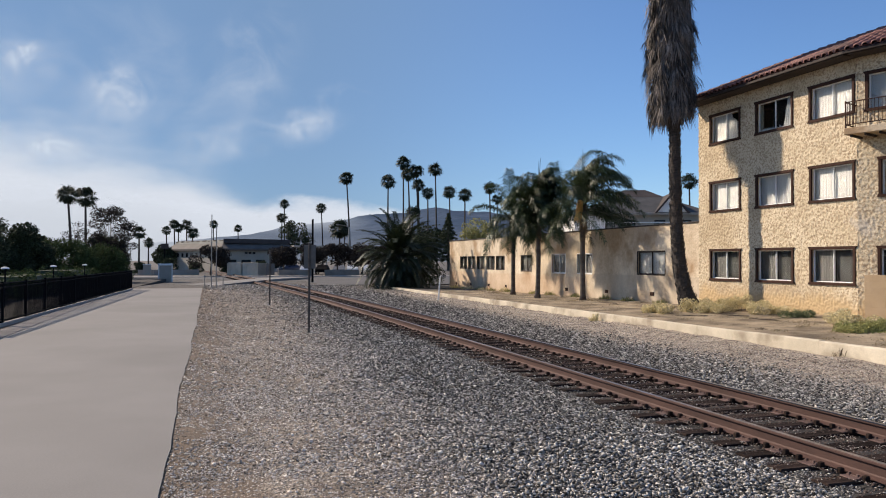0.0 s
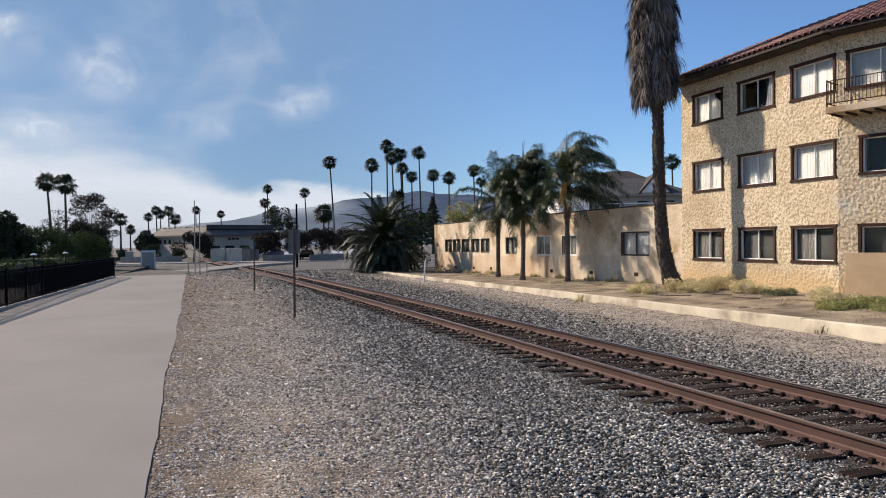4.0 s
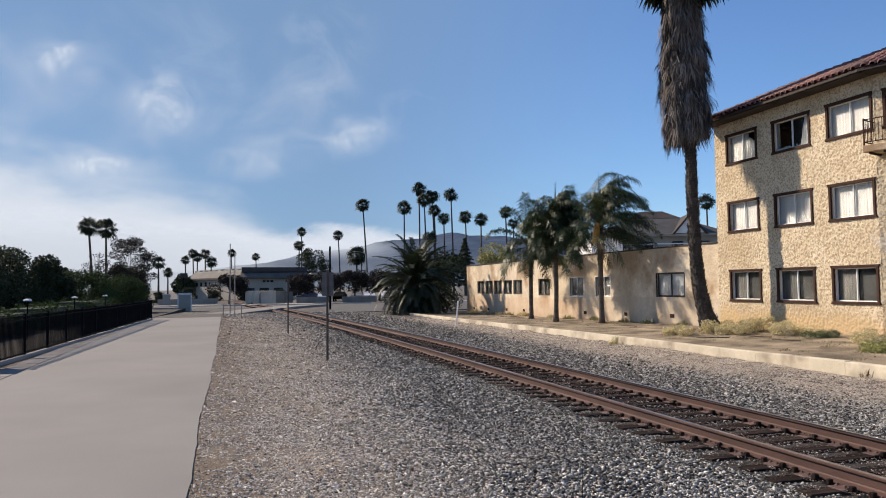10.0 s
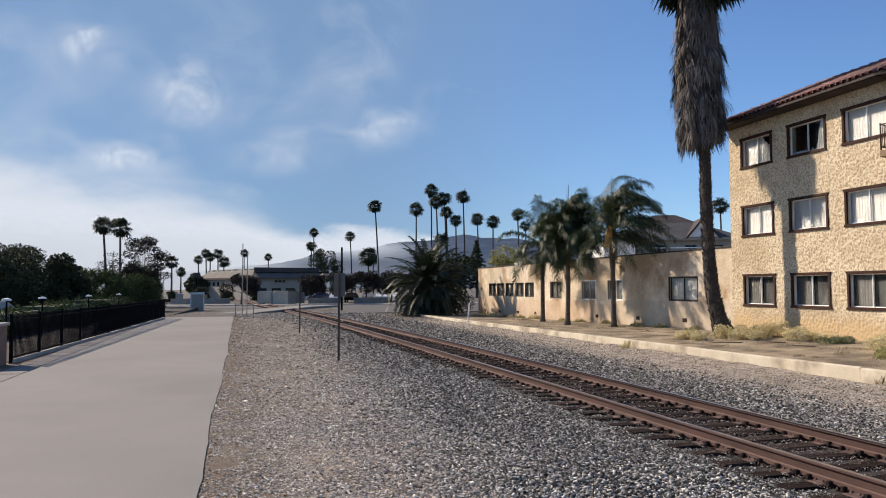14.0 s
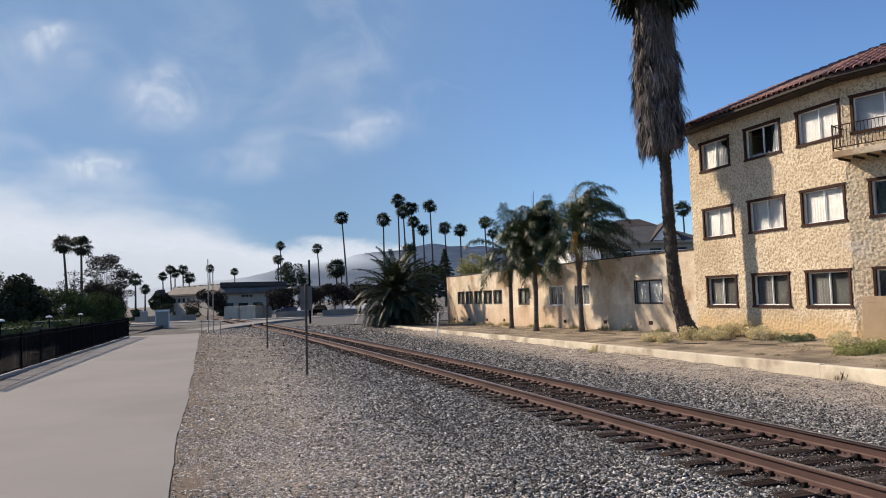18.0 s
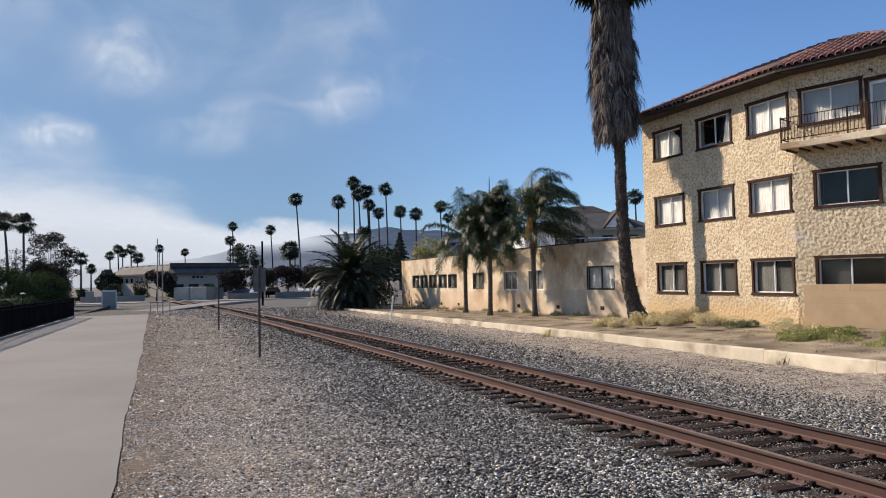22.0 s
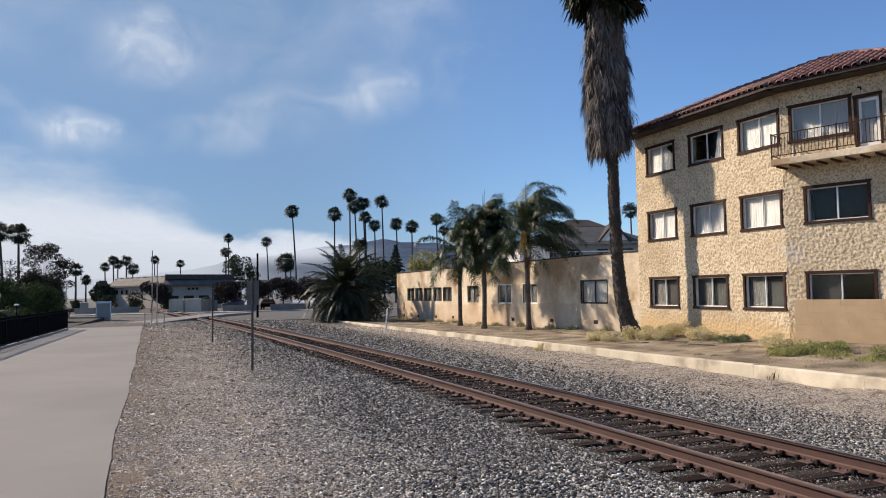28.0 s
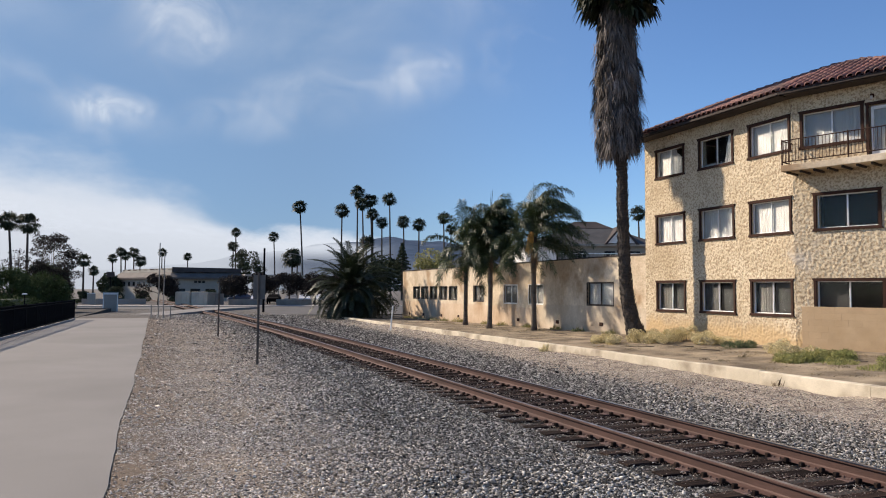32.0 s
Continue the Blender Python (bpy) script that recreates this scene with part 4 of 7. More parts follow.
for w in wing_wins:
    window_parts(apartment, *w[:4], 0.0, True, *w[4:], at=WING)
# balcony door
a, b, c, e = DOOR
d = part("door", Shape().box(0.08, a + 0.04, c, 0.13, a + 0.12, e - 0.05).box(0.08, b - 0.12, c, 0.13, b - 0.04, e - 0.05)
         .box(0.08, a + 0.12, e - 0.14, 0.13, b - 0.12, e - 0.05).box(0.08, a + 0.12, c, 0.13, b - 0.12, c + 0.25), MAT["white_frame"], apartment, "white glazed balcony door", at=WING)
reveal(d, *DOOR, 0.001, 0.3, MAT["stucco_low"])
part("pane", Shape().box(0.1, a + 0.12, c + 0.25, 0.106, b - 0.12, e - 0.14), MAT["glass"], d).visible_shadow = False
part("blind", Shape().box(0.14, a + 0.04, c, 0.15, b - 0.04, e), MAT["curtain"], d)
part("door_frame", Shape().box(-0.03, a - 0.07, c, 0.07, a, e).box(-0.03, b, c, 0.07, b + 0.07, e)
     .box(-0.04, a - 0.09, e, 0.07, b + 0.09, e + 0.08), MAT["trim"], d, "dark brown door surround")
# balcony
balcony = part("balcony", Shape().box(-0.85, -4.9, 5.82, -0.035, 0.03, 6.03, 0.012), MAT["stucco_low"], apartment, "tan balcony slab with a steel railing", at=WING)
for y in np.arange(-4.8, 0.0, 0.42):
    part("joist", Shape().box(-0.78, y, 5.75, -0.04, y + 0.06, 5.815, 0.004), MAT["fascia"], balcony)
rails = Shape()
for z in (6.12, 6.82):
    rails.box(-0.83, -4.9, z, -0.80, 0.0, z + 0.03, 0.004).box(-0.80, -0.03, z, -0.04, 0.0, z + 0.03, 0.004)
part("handrail", rails, MAT["trim"], balcony, "thin brown steel rails")
bar = Shape().box(-0.007, -0.007, 0, 0.007, 0.007, 0.68).mesh("baluster", MAT["trim"])
for y in np.arange(-4.85, -0.05, 0.105):
    part("baluster", bar, None, balcony, at=pose(-0.815, y, 6.14))
for x in np.arange(-0.70, -0.1, 0.105):
    part("baluster", bar, None, balcony, at=pose(x, -0.015, 6.14))
for y in (-0.03, -2.05, -4.1):
    part("baluster_post", Shape().box(-0.835, y, 6.03, -0.795, y + 0.04, 6.88, 0.004), MAT["trim"], balcony)
lampw = part("wall_lamp", Shape().box(-0.03, -2.52, 7.93, -0.005, -2.42, 8.05, 0.008).box(-0.13, -2.51, 7.98, -0.03, -2.43, 8.04, 0.015), MAT["trim"], apartment, "small dark wall lamp", at=WING)
part("lamp_glass", Shape().tube([(-0.10, -2.47, 7.975), (-0.10, -2.47, 7.90), (-0.10, -2.47, 7.87)], [0.035, 0.04, 0.02], 8), MAT["curtain"], lampw)

# roof: hipped and bent with the front, in barrel tiles
OUT, IN, EZ, RZ = -0.72, 2.3, 8.50, 9.80
HAND = Matrix.Translation(BEND)


def roof_pt(frame_m, x, y, z):
    return frame_m @ Vector((x, y, z))


E0, E1, E2 = roof_pt(HAND, OUT, 8.3, EZ), roof_pt(HAND, OUT, -0.12, EZ), roof_pt(WING, OUT, -4.8, EZ)
R0, R1, R2 = roof_pt(HAND, IN, 5.5, RZ), roof_pt(HAND, IN, 0.385, RZ), roof_pt(WING, IN, -1.35, RZ)
B0, B2 = Vector((25.3, 26.55, EZ)), roof_pt(WING, 5.4, -4.8, EZ)
roof = Shape().add([E0, E1, E2, R0, R1, R2, B0, B2], [(0, 3, 4, 1), (1, 4, 5, 2), (6, 3, 0), (2, 5, 7), (7, 5, 4, 3, 6), (0, 1, 2, 7, 6)])
roof_ob = part("roof", roof, MAT["roof_tile"], apartment, "faded red barrel-tiled hip roof")
fa = Shape()
for p, q in ((E0, E1), (E1, E2)):
    dv = (q - p).normalized()
    nv = Vector((-dv.y, dv.x, 0)) * -0.03
    fa.add([p + Vector((0, 0, -0.005)), q + Vector((0, 0, -0.005)), q + Vector((0, 0, -0.09)), p + Vector((0, 0, -0.09)),
            p + nv + Vector((0, 0, -0.005)), q + nv + Vector((0, 0, -0.005)), q + nv + Vector((0, 0, -0.09)), p + nv + Vector((0, 0, -0.09))],
           [(0, 1, 2, 3), (7, 6, 5, 4), (0, 4, 5, 1), (2, 6, 7, 3), (0, 3, 7, 4), (1, 5, 6, 2)])
part("fascia", fa, MAT["fascia"], roof_ob, "dark weathered eave board")
sf = Shape().box(OUT + 0.04, -0.1, EZ - 0.12, -0.045, 8.22, EZ - 0.06, 0, HAND).box(OUT + 0.04, -4.7, EZ - 0.12, -0.045, 0.0, EZ - 0.06, 0, WING)
part("soffit", sf, MAT["fascia"], roof_ob)
slope_len, tilt = math.hypot(IN - OUT, RZ - EZ), math.degrees(math.atan2(RZ - EZ, IN - OUT))
ts = Shape()
n = 7
arc = [(0.115 * math.cos(math.pi * i / n), 0.115 * math.sin(math.pi * i / n)) for i in range(n + 1)]
vs = [(-0.02, y, z + 0.02) for y, z in arc] + [(0.44, y * 0.86, z * 0.9) for y, z in arc] + [(-0.02, y * 0.80, z * 0.76 + 0.008) for y, z in arc]
ts.add(vs, [(i, i + 1, n + 2 + i, n + 1 + i) for i in range(n)] + [(i + 1, i, 2 * n + 2 + i, 2 * n + 3 + i) for i in range(n)])
tile = ts.mesh("roof_tile", MAT["roof_tile"], True)
tile_rest, count = Shape(), 0
for M, far_end, near_end in ((WING, (0.12, -0.385), (-4.8, -1.35)), (HAND, (8.3, 5.5), (-0.12, 0.385))):
    ux = Vector((IN - OUT, 0, RZ - EZ)).normalized()
    c = min(near_end) + 0.12
    while c < max(far_end):
        for r in range(11):
            d0 = r * 0.40
            u = (d0 + 0.2) / slope_len
            if u > 1 or c < lerp(*near_end, u) or c > lerp(*far_end, u):
                continue
            m = M @ Matrix.Translation(Vector((OUT - 0.05, c + rnd.uniform(-0.01, 0.01), EZ + 0.012)) + ux * d0) @ pose(0, 0, 0, rnd.uniform(-3, 3), -tilt + rnd.uniform(-1.5, 1.5), rnd.uniform(-1.5, 1.5))
            if count < 300:
                part("roof_tile", tile, None, roof_ob, at=m)
                count += 1
            else:
                tile_rest.add([m @ v.co for v in tile.vertices], [tuple(p.vertices) for p in tile.polygons])
        c += 0.255
rest = part("roof_tiles", tile_rest, MAT["roof_tile"], roof_ob)
rest["kind"] = "stuff"
cap_mesh = Shape().tube([(0, 0, 0), (0.46, 0, -0.02)], [0.12, 0.095], 8).mesh("ridge_tile", MAT["roof_tile"])
for a, b in ((E0, R0), (R0, R1), (R1, R2), (R2, E2)):
    k = int((b - a).length / 0.4)
    aim = (b - a).to_track_quat("X", "Z").to_matrix().to_4x4()
    for i in range(k):
        part("ridge_tile", cap_mesh, None, roof_ob, at=Matrix.Translation(lerp(a, b, i / k) + Vector((0, 0, 0.06))) @ aim @ pose(0, 0, 0, rnd.uniform(0, 40), rnd.uniform(-2, 2), rnd.uniform(-2, 2)))

# ---- long low annex ----
annex = thing("annex_building", "long single-storey peach stucco building with a flat roof", "building", at=pose(0, 0, 0))
LOWIN = [(28.6, 30.82, 1.24, 2.30), (35.25, 36.9, 1.17, 2.24), (38.35, 40.1, 1.15, 2.24), (43.05, 44.7, 1.2, 2.2)] + [(a, a + 1.55, 1.24, 2.17) for a in (47.6, 49.5, 51.55, 53.55, 55.5)]
TOP = 3.50
part("wall", wall_grid(26.1, 59.9, -1.0, TOP, FACE + 0.05, LOWIN, 0.14, 0.014), MAT["annex_stucco"], annex, "patched peach stucco", smooth=True)
s = Shape()
s.box(FACE + 0.35, 59.6, -1.0, 30, 59.9, TOP).box(29.7, 26.1, -1, 30, 59.6, TOP).box(FACE + 0.35, 26.11, 3.0, 29.7, 59.6, 3.15)
part("side_wall", s, MAT["stucco_low"], annex)
part("coping", Shape().box(FACE - 0.01, 26.13, TOP + 0.002, FACE + 0.36, 59.95, TOP + 0.06, 0.012), MAT["fascia"], annex, "dark metal coping")
for k, (a, b, c, d) in enumerate(LOWIN):
    kinds = ("curtain", "curtain") if k == 0 else ("grey", "grey") if k == 3 else ("dim", "grey") if k in (1, 2) else ("grey", "dim")
    window_parts(annex, a, b, c, d, FACE + 0.05, False, *kinds, frame_mat="white_frame" if k in (1, 2) else "fascia")
vent = Shape().box(-0.03, -0.14, -0.09, 0.02, 0.14, 0.09, 0.006).mesh("vent", MAT["trim"])
for y in (29.6, 33.7, 38.2, 47.3, 50.6, 54.5, 58.0):
    part("vent", vent, None, annex, at=pose(FACE + 0.04, y, base_z(y) + 0.38))

# ---- block wall beside the flats ----
bw = thing("block_wall", "tan painted concrete block garden wall in front of the flats", "wall", at=WING, kind="structure")
core = part("core", Shape().box(-0.497, -7, -0.3, -0.33, -0.42, 1.40), MAT["mortar"], bw)
blk = Shape().box(0, 0, 0, 0.19, 0.3985, 0.1985, 0.003).mesh("block", MAT["block"])
half = Shape().box(0, 0, 0, 0.19, 0.1985, 0.1985, 0.003).mesh("block", MAT["block"])
for r in range(8):
    z = -0.15 + r * 0.2
    y = -0.40
    first = r % 2
    while y > -6.6:
        L = 0.2 if first else 0.4
        part("block", half if first else blk, None, bw, at=pose(-0.5 + rnd.uniform(-0.002, 0.002), y - L + 0.002, z))
        y -= L
        first = 0


# ======== palms and trees ========
def frond_mesh(name, length, pairs, droop, leaf_len, leaf_w, material, seed, hang=0.5, lift=0.0, vee=0.4):
    """A feather frond along +x from the origin: a bending midrib with two rows of leaflets."""
    q, s = random.Random(seed), Shape()
    pts = []
    for k in range(13):
        u = k / 12
        ang = lift - droop * u * u
        pts.append(Vector((0, 0, 0)) if not pts else pts[-1] + Vector((math.cos(ang), 0, math.sin(ang))) * (length / 12))
    s.tube(pts, [lerp(0.035, 0.008, k / 12) for k in range(13)], 4)
    for k in range(pairs):
        u = 0.16 + 0.84 * (k + q.uniform(-0.3, 0.3)) / pairs
        u = min(0.995, max(0.1, u))
        i = min(11, int(u * 12))
        p = pts[i].lerp(pts[i + 1], u * 12 - i)
        d = (pts[i + 1] - pts[i]).normalized()
        L = leaf_len * (0.45 + 0.55 * math.sin(math.pi * min(1, u * 0.9 + 0.12))) * q.uniform(0.8, 1.15)
        for sy in (-1, 1):
            out = (Vector((0, sy, 0)) + d * q.uniform(0.35, 0.75) + Vector((0, 0, vee * q.uniform(0.3, 1.2)))).normalized()
            mid = p + out * L * 0.5
            tip = mid + (out + Vector((0, 0, -hang * q.uniform(0.7, 1.5)))).normalized() * L * 0.5
            w = d * leaf_w * 0.5
            n = len(s.v)
            s.v += [tuple(p - w * 0.6), tuple(p + w * 0.6), tuple(mid + w), tuple(mid - w), tuple(tip)]
            s.f += [(n, n + 1, n + 2, n + 3), (n + 3, n + 2, n + 4)]
    return s.mesh(name, material)


def fan_leaf_into(s, base, out, size, q, blades=11, droop=0.35):
    """One fan leaf: a stalk and a spread of narrow blades."""
    out = out.normalized()
    side = out.cross(Vector((0, 0, 1)))
    side = side.normalized() if side.length > 1e-3 else Vector((1, 0, 0))
    up = side.cross(out)
    hub = base + out * size * 0.5
    w = side * 0.02 * size
    s.add([base - w, base + w, hub + w, hub - w], [(0, 1, 2, 3)])
    for b in range(blades):
        a = lerp(-1.9, 1.9, b / (blades - 1)) + q.uniform(-0.08, 0.08)
        d = (out * math.cos(a) + side * math.sin(a) + up * q.uniform(-0.1, 0.15)).normalized()
        L = size * (0.62 - 0.12 * abs(a) / 1.9) * q.uniform(0.85, 1.1)
        mid = hub + d * L * 0.6
        tip = mid + (d + Vector((0, 0, -droop * q.uniform(0.6, 1.8)))).normalized() * L * 0.45
        e = d.cross(up).normalized() * size * 0.05
        n = len(s.v)
        s.v += [tuple(hub), tuple(mid + e), tuple(tip), tuple(mid - e)]
        s.f += [(n, n + 1, n + 2, n + 3)]


def fan_crown(q, radius, leaves, blades=9):
    s = Shape()
    for k in range(leaves):
        e = math.asin(q.uniform(-0.75, 1.0))
        a = q.uniform(0, 2 * math.pi)
        d = Vector((math.cos(a) * math.cos(e), math.sin(a) * math.cos(e), math.sin(e)))
        fan_leaf_into(s, d * radius * 0.06, d, radius * q.uniform(0.8, 1.05), q, blades, 1.1)
    return s


def trunk_line(h, lean, q, n=14):
    a, sway = q.uniform(0, 6.28), q.uniform(0.0, 0.012) * h
    return [Vector((lean * h * (k / n) ** 1.3 + math.cos(a) * sway * math.sin(k / n * 3.1), math.sin(a) * sway * math.sin(k / n * 3.1), h * k / n)) for k in range(n + 1)]


def far_palm(x, y, h, seed, radius=1.7, lean=0.0, trunk=0.2, leaves=64, z=-0.4, label="tall slender fan palm with a small round crown"):
    q = random.Random(seed)
    p = thing("fan_palm", label, "palm tree", pose(x, y, z), "tall fan palms")
    pts = trunk_line(h - z, lean, q)
    part("trunk", Shape().tube(pts, [trunk * lerp(1.35, 0.8, k / 14) for k in range(15)], 7), MAT["bark"], p, smooth=True)
    s = fan_crown(q, radius * 1.08, leaves, blades=9)
    for k in range(20):
        a = q.uniform(0, 6.28)
        fan_leaf_into(s, Vector((0, 0, -0.2)), Vector((math.cos(a) * 0.45, math.sin(a) * 0.45, -1)), radius * 0.75, q, 6, 0.8)
    s.v = [tuple(Vector(v) + pts[-1]) for v in s.v]
    part("crown", s, MAT["fan_leaf"], p)
    return p


def skirt_palm():
    """The tall palm by the flats, wrapped in its own dry fronds."""
    q = random.Random(5)
    bx, by, bz = 17.67, 24.86, -0.088
    p = thing("skirted_palm", "very tall fan palm with a shaggy skirt of dry grey-brown fronds", "palm tree", pose(bx, by, bz) @ Matrix.Scale(1.048, 4))
    rad = lambda z: 0.165 + 0.11 * math.exp(-z / 4) + 0.26 * math.exp(-z / 0.42)
    foot = lambda z: Vector((0.52, -0.40, 0)) * math.exp(-max(0.0, z) / 1.25)
    zs = [0, 0.12, 0.3, 0.55, 0.9, 1.5, 2.5, 4, 5.5, 7, 9, 12, 13.2]
    trunk = Shape().tube([Vector((0.006 * z, 0.0175 * z, z - 0.15)) + foot(z) for z in zs], [rad(z) for z in zs], 18)
    for k in range(1500):
        z = q.uniform(0.1, 7.6)
        a = q.uniform(0, 6.28)
        r = rad(z)
        c = Vector((0.006 * z + math.cos(a) * r, 0.0175 * z + math.sin(a) * r, z - 0.12)) + foot(z)
        o, t = Vector((math.cos(a), math.sin(a), 0)), Vector((-math.sin(a), math.cos(a), 0))
        w, h, d = q.uniform(0.02, 0.055), q.uniform(0.06, 0.14), q.uniform(0.025, 0.075)
        n = len(trunk.v)
        trunk.v += [tuple(c - t * w - o * 0.01), tuple(c + t * w - o * 0.01), tuple(c + o * d + Vector((0, 0, h)) + t * w * 0.3), tuple(c + o * d * 0.2 + Vector((0, 0, -h * 0.5)))]
        trunk.f += [(n, n + 1, n + 2), (n, n + 2, n + 3), (n + 1, n + 3, n + 2)]
    part("trunk", trunk, MAT["bark"], p, "dark rough trunk flared at the foot")
    # skirt: layers of hanging blades
    s = Shape()
    top, low = 13.4, 7.0

    def body(z):
        u = (z - low) / (top - low)
        return 0.77 + 0.17 * math.sin(min(1.0, u * 0.9 + 0.1) * math.pi) - 0.14 * u
    core = [(0.006 * z, 0.0175 * z, z) for z in np.linspace(low + 0.9, top, 9)]
    s.tube(core, [body(c[2]) * 0.72 for c in core], 16)
    for k in range(1150):
        a = q.uniform(0, 6.28)
        o, t = Vector((math.cos(a), math.sin(a), 0)), Vector((-math.sin(a), math.cos(a), 0))
        rag = 0.55 * noise.noise((math.cos(a) * 1.9, math.sin(a) * 1.9, 4))
        z = low + 0.75 + rag + (top - low - 0.4) * q.random()
        r = body(z) * q.uniform(0.66, 0.98) + 0.20 * noise.noise((math.cos(a) * 1.7, math.sin(a) * 1.7, z * 0.8)) + 0.13 * noise.noise((math.cos(a) * 4, math.sin(a) * 4, z * 2.2))
        c = Vector((-0.03, 0.14 + 0.012 * z, z)) + o * r
        sway = t * q.uniform(-0.18, 0.18)
        flare = q.uniform(0.0, 0.12) + (q.uniform(0.1, 0.3) if q.random() < 0.12 else 0)
        n0 = len(s.v)
        s.v.append(tuple(c + Vector((0, 0, 0.12)) - o * 0.12))
        for b in range(9):
            f = (b - 4) / 4
            L, w = q.uniform(0.45, 1.05), q.uniform(0.012, 0.03)
            mid = c + t * f * 0.17 + Vector((0, 0, -L * 0.5)) + o * (flare * 0.6 + q.uniform(-0.05, 0.05)) + sway * 0.5
            tip = c + t * (f * 0.26 + q.uniform(-0.07, 0.07)) + Vector((0, 0, -L)) + o * (flare + q.uniform(-0.12, 0.06)) + sway
            n = len(s.v)
            s.v += [tuple(mid + t * w), tuple(mid - t * w), tuple(tip)]
            s.f += [(n0, n, n + 1), (n + 1, n, n + 2)]
    part("skirt", s, MAT["skirt"], p, "thick shaggy skirt of dead fronds")
    # live crown
    c = Shape()
    head = Vector((0.03, 0.30, 14.0))
    for k in range(120):
        e = math.asin(q.uniform(-1.0, 1.0))
        a = q.uniform(0, 6.28)
        d = Vector((math.cos(a) * math.cos(e), math.sin(a) * math.cos(e), math.sin(e)))
        fan_leaf_into(c, head + d * 0.15, d, q.uniform(1.3, 1.9), q, 18, 1.3)
    part("crown", c, MAT["fan_leaf"], p, "dark green fan leaves")


skirt_palm()

QD = frond_mesh("dry_frond", 2.0, 36, 0.8, 0.35, 0.03, MAT["dry_frond"], 44, 1.6)
WIND = Vector((0.93, -0.30, 0.10))


def blown_frond(start, lift, turn, length, seed, wind, sag, leaf_len=0.72, pairs=86):
    """A feather frond from the crown: its rib sags and is bent downwind, its leaflets hang and stream."""
    q, s = random.Random(seed), Shape()
    d = Vector((math.cos(radians(turn)) * math.cos(radians(lift)), math.sin(radians(turn)) * math.cos(radians(lift)), math.sin(radians(lift))))
    pts, n = [Vector(start)], 16
    for k in range(n):
        u = (k + 1) / n
        d = (d + WIND * wind * (0.05 + 0.17 * u) + Vector((0, 0, -sag * (0.03 + 0.30 * u * u)))).normalized()
        pts.append(pts[-1] + d * length / n)
    s.tube(pts, [lerp(0.034, 0.006, k / n) for k in range(n + 1)], 4)
    for k in range(pairs):
        u = min(0.995, 0.14 + 0.86 * (k + q.uniform(-0.4, 0.4)) / pairs)
        i = min(n - 1, int(max(0.1, u) * n))
        p = pts[i].lerp(pts[i + 1], u * n - i)
        along = (pts[i + 1] - pts[i]).normalized()
        side = along.cross(Vector((0, 0, 1)))
        side = side.normalized() if side.length > 0.05 else Vector((0, 1, 0))
        up = side.cross(along)
        L = leaf_len * (0.5 + 0.5 * math.sin(math.pi * min(1, u * 0.85 + 0.12))) * q.uniform(0.75, 1.2)
        for sy in (-1, 1):
            out = (side * sy + along * q.uniform(0.35, 0.8) + up * q.uniform(-0.25, 0.55)).normalized()
            mid = p + out * L * 0.45
            tip = mid + (out * 0.7 + WIND * wind * 0.22 + Vector((0, 0, -q.uniform(0.5, 1.5)))).normalized() * L * 0.6
            w = along * 0.016
            m = len(s.v)
            s.v += [tuple(p - w * 0.6), tuple(p + w * 0.6), tuple(mid + w), tuple(mid - w), tuple(tip)]
            s.f += [(m, m + 1, m + 2, m + 3), (m + 3, m + 2, m + 4)]
    return s


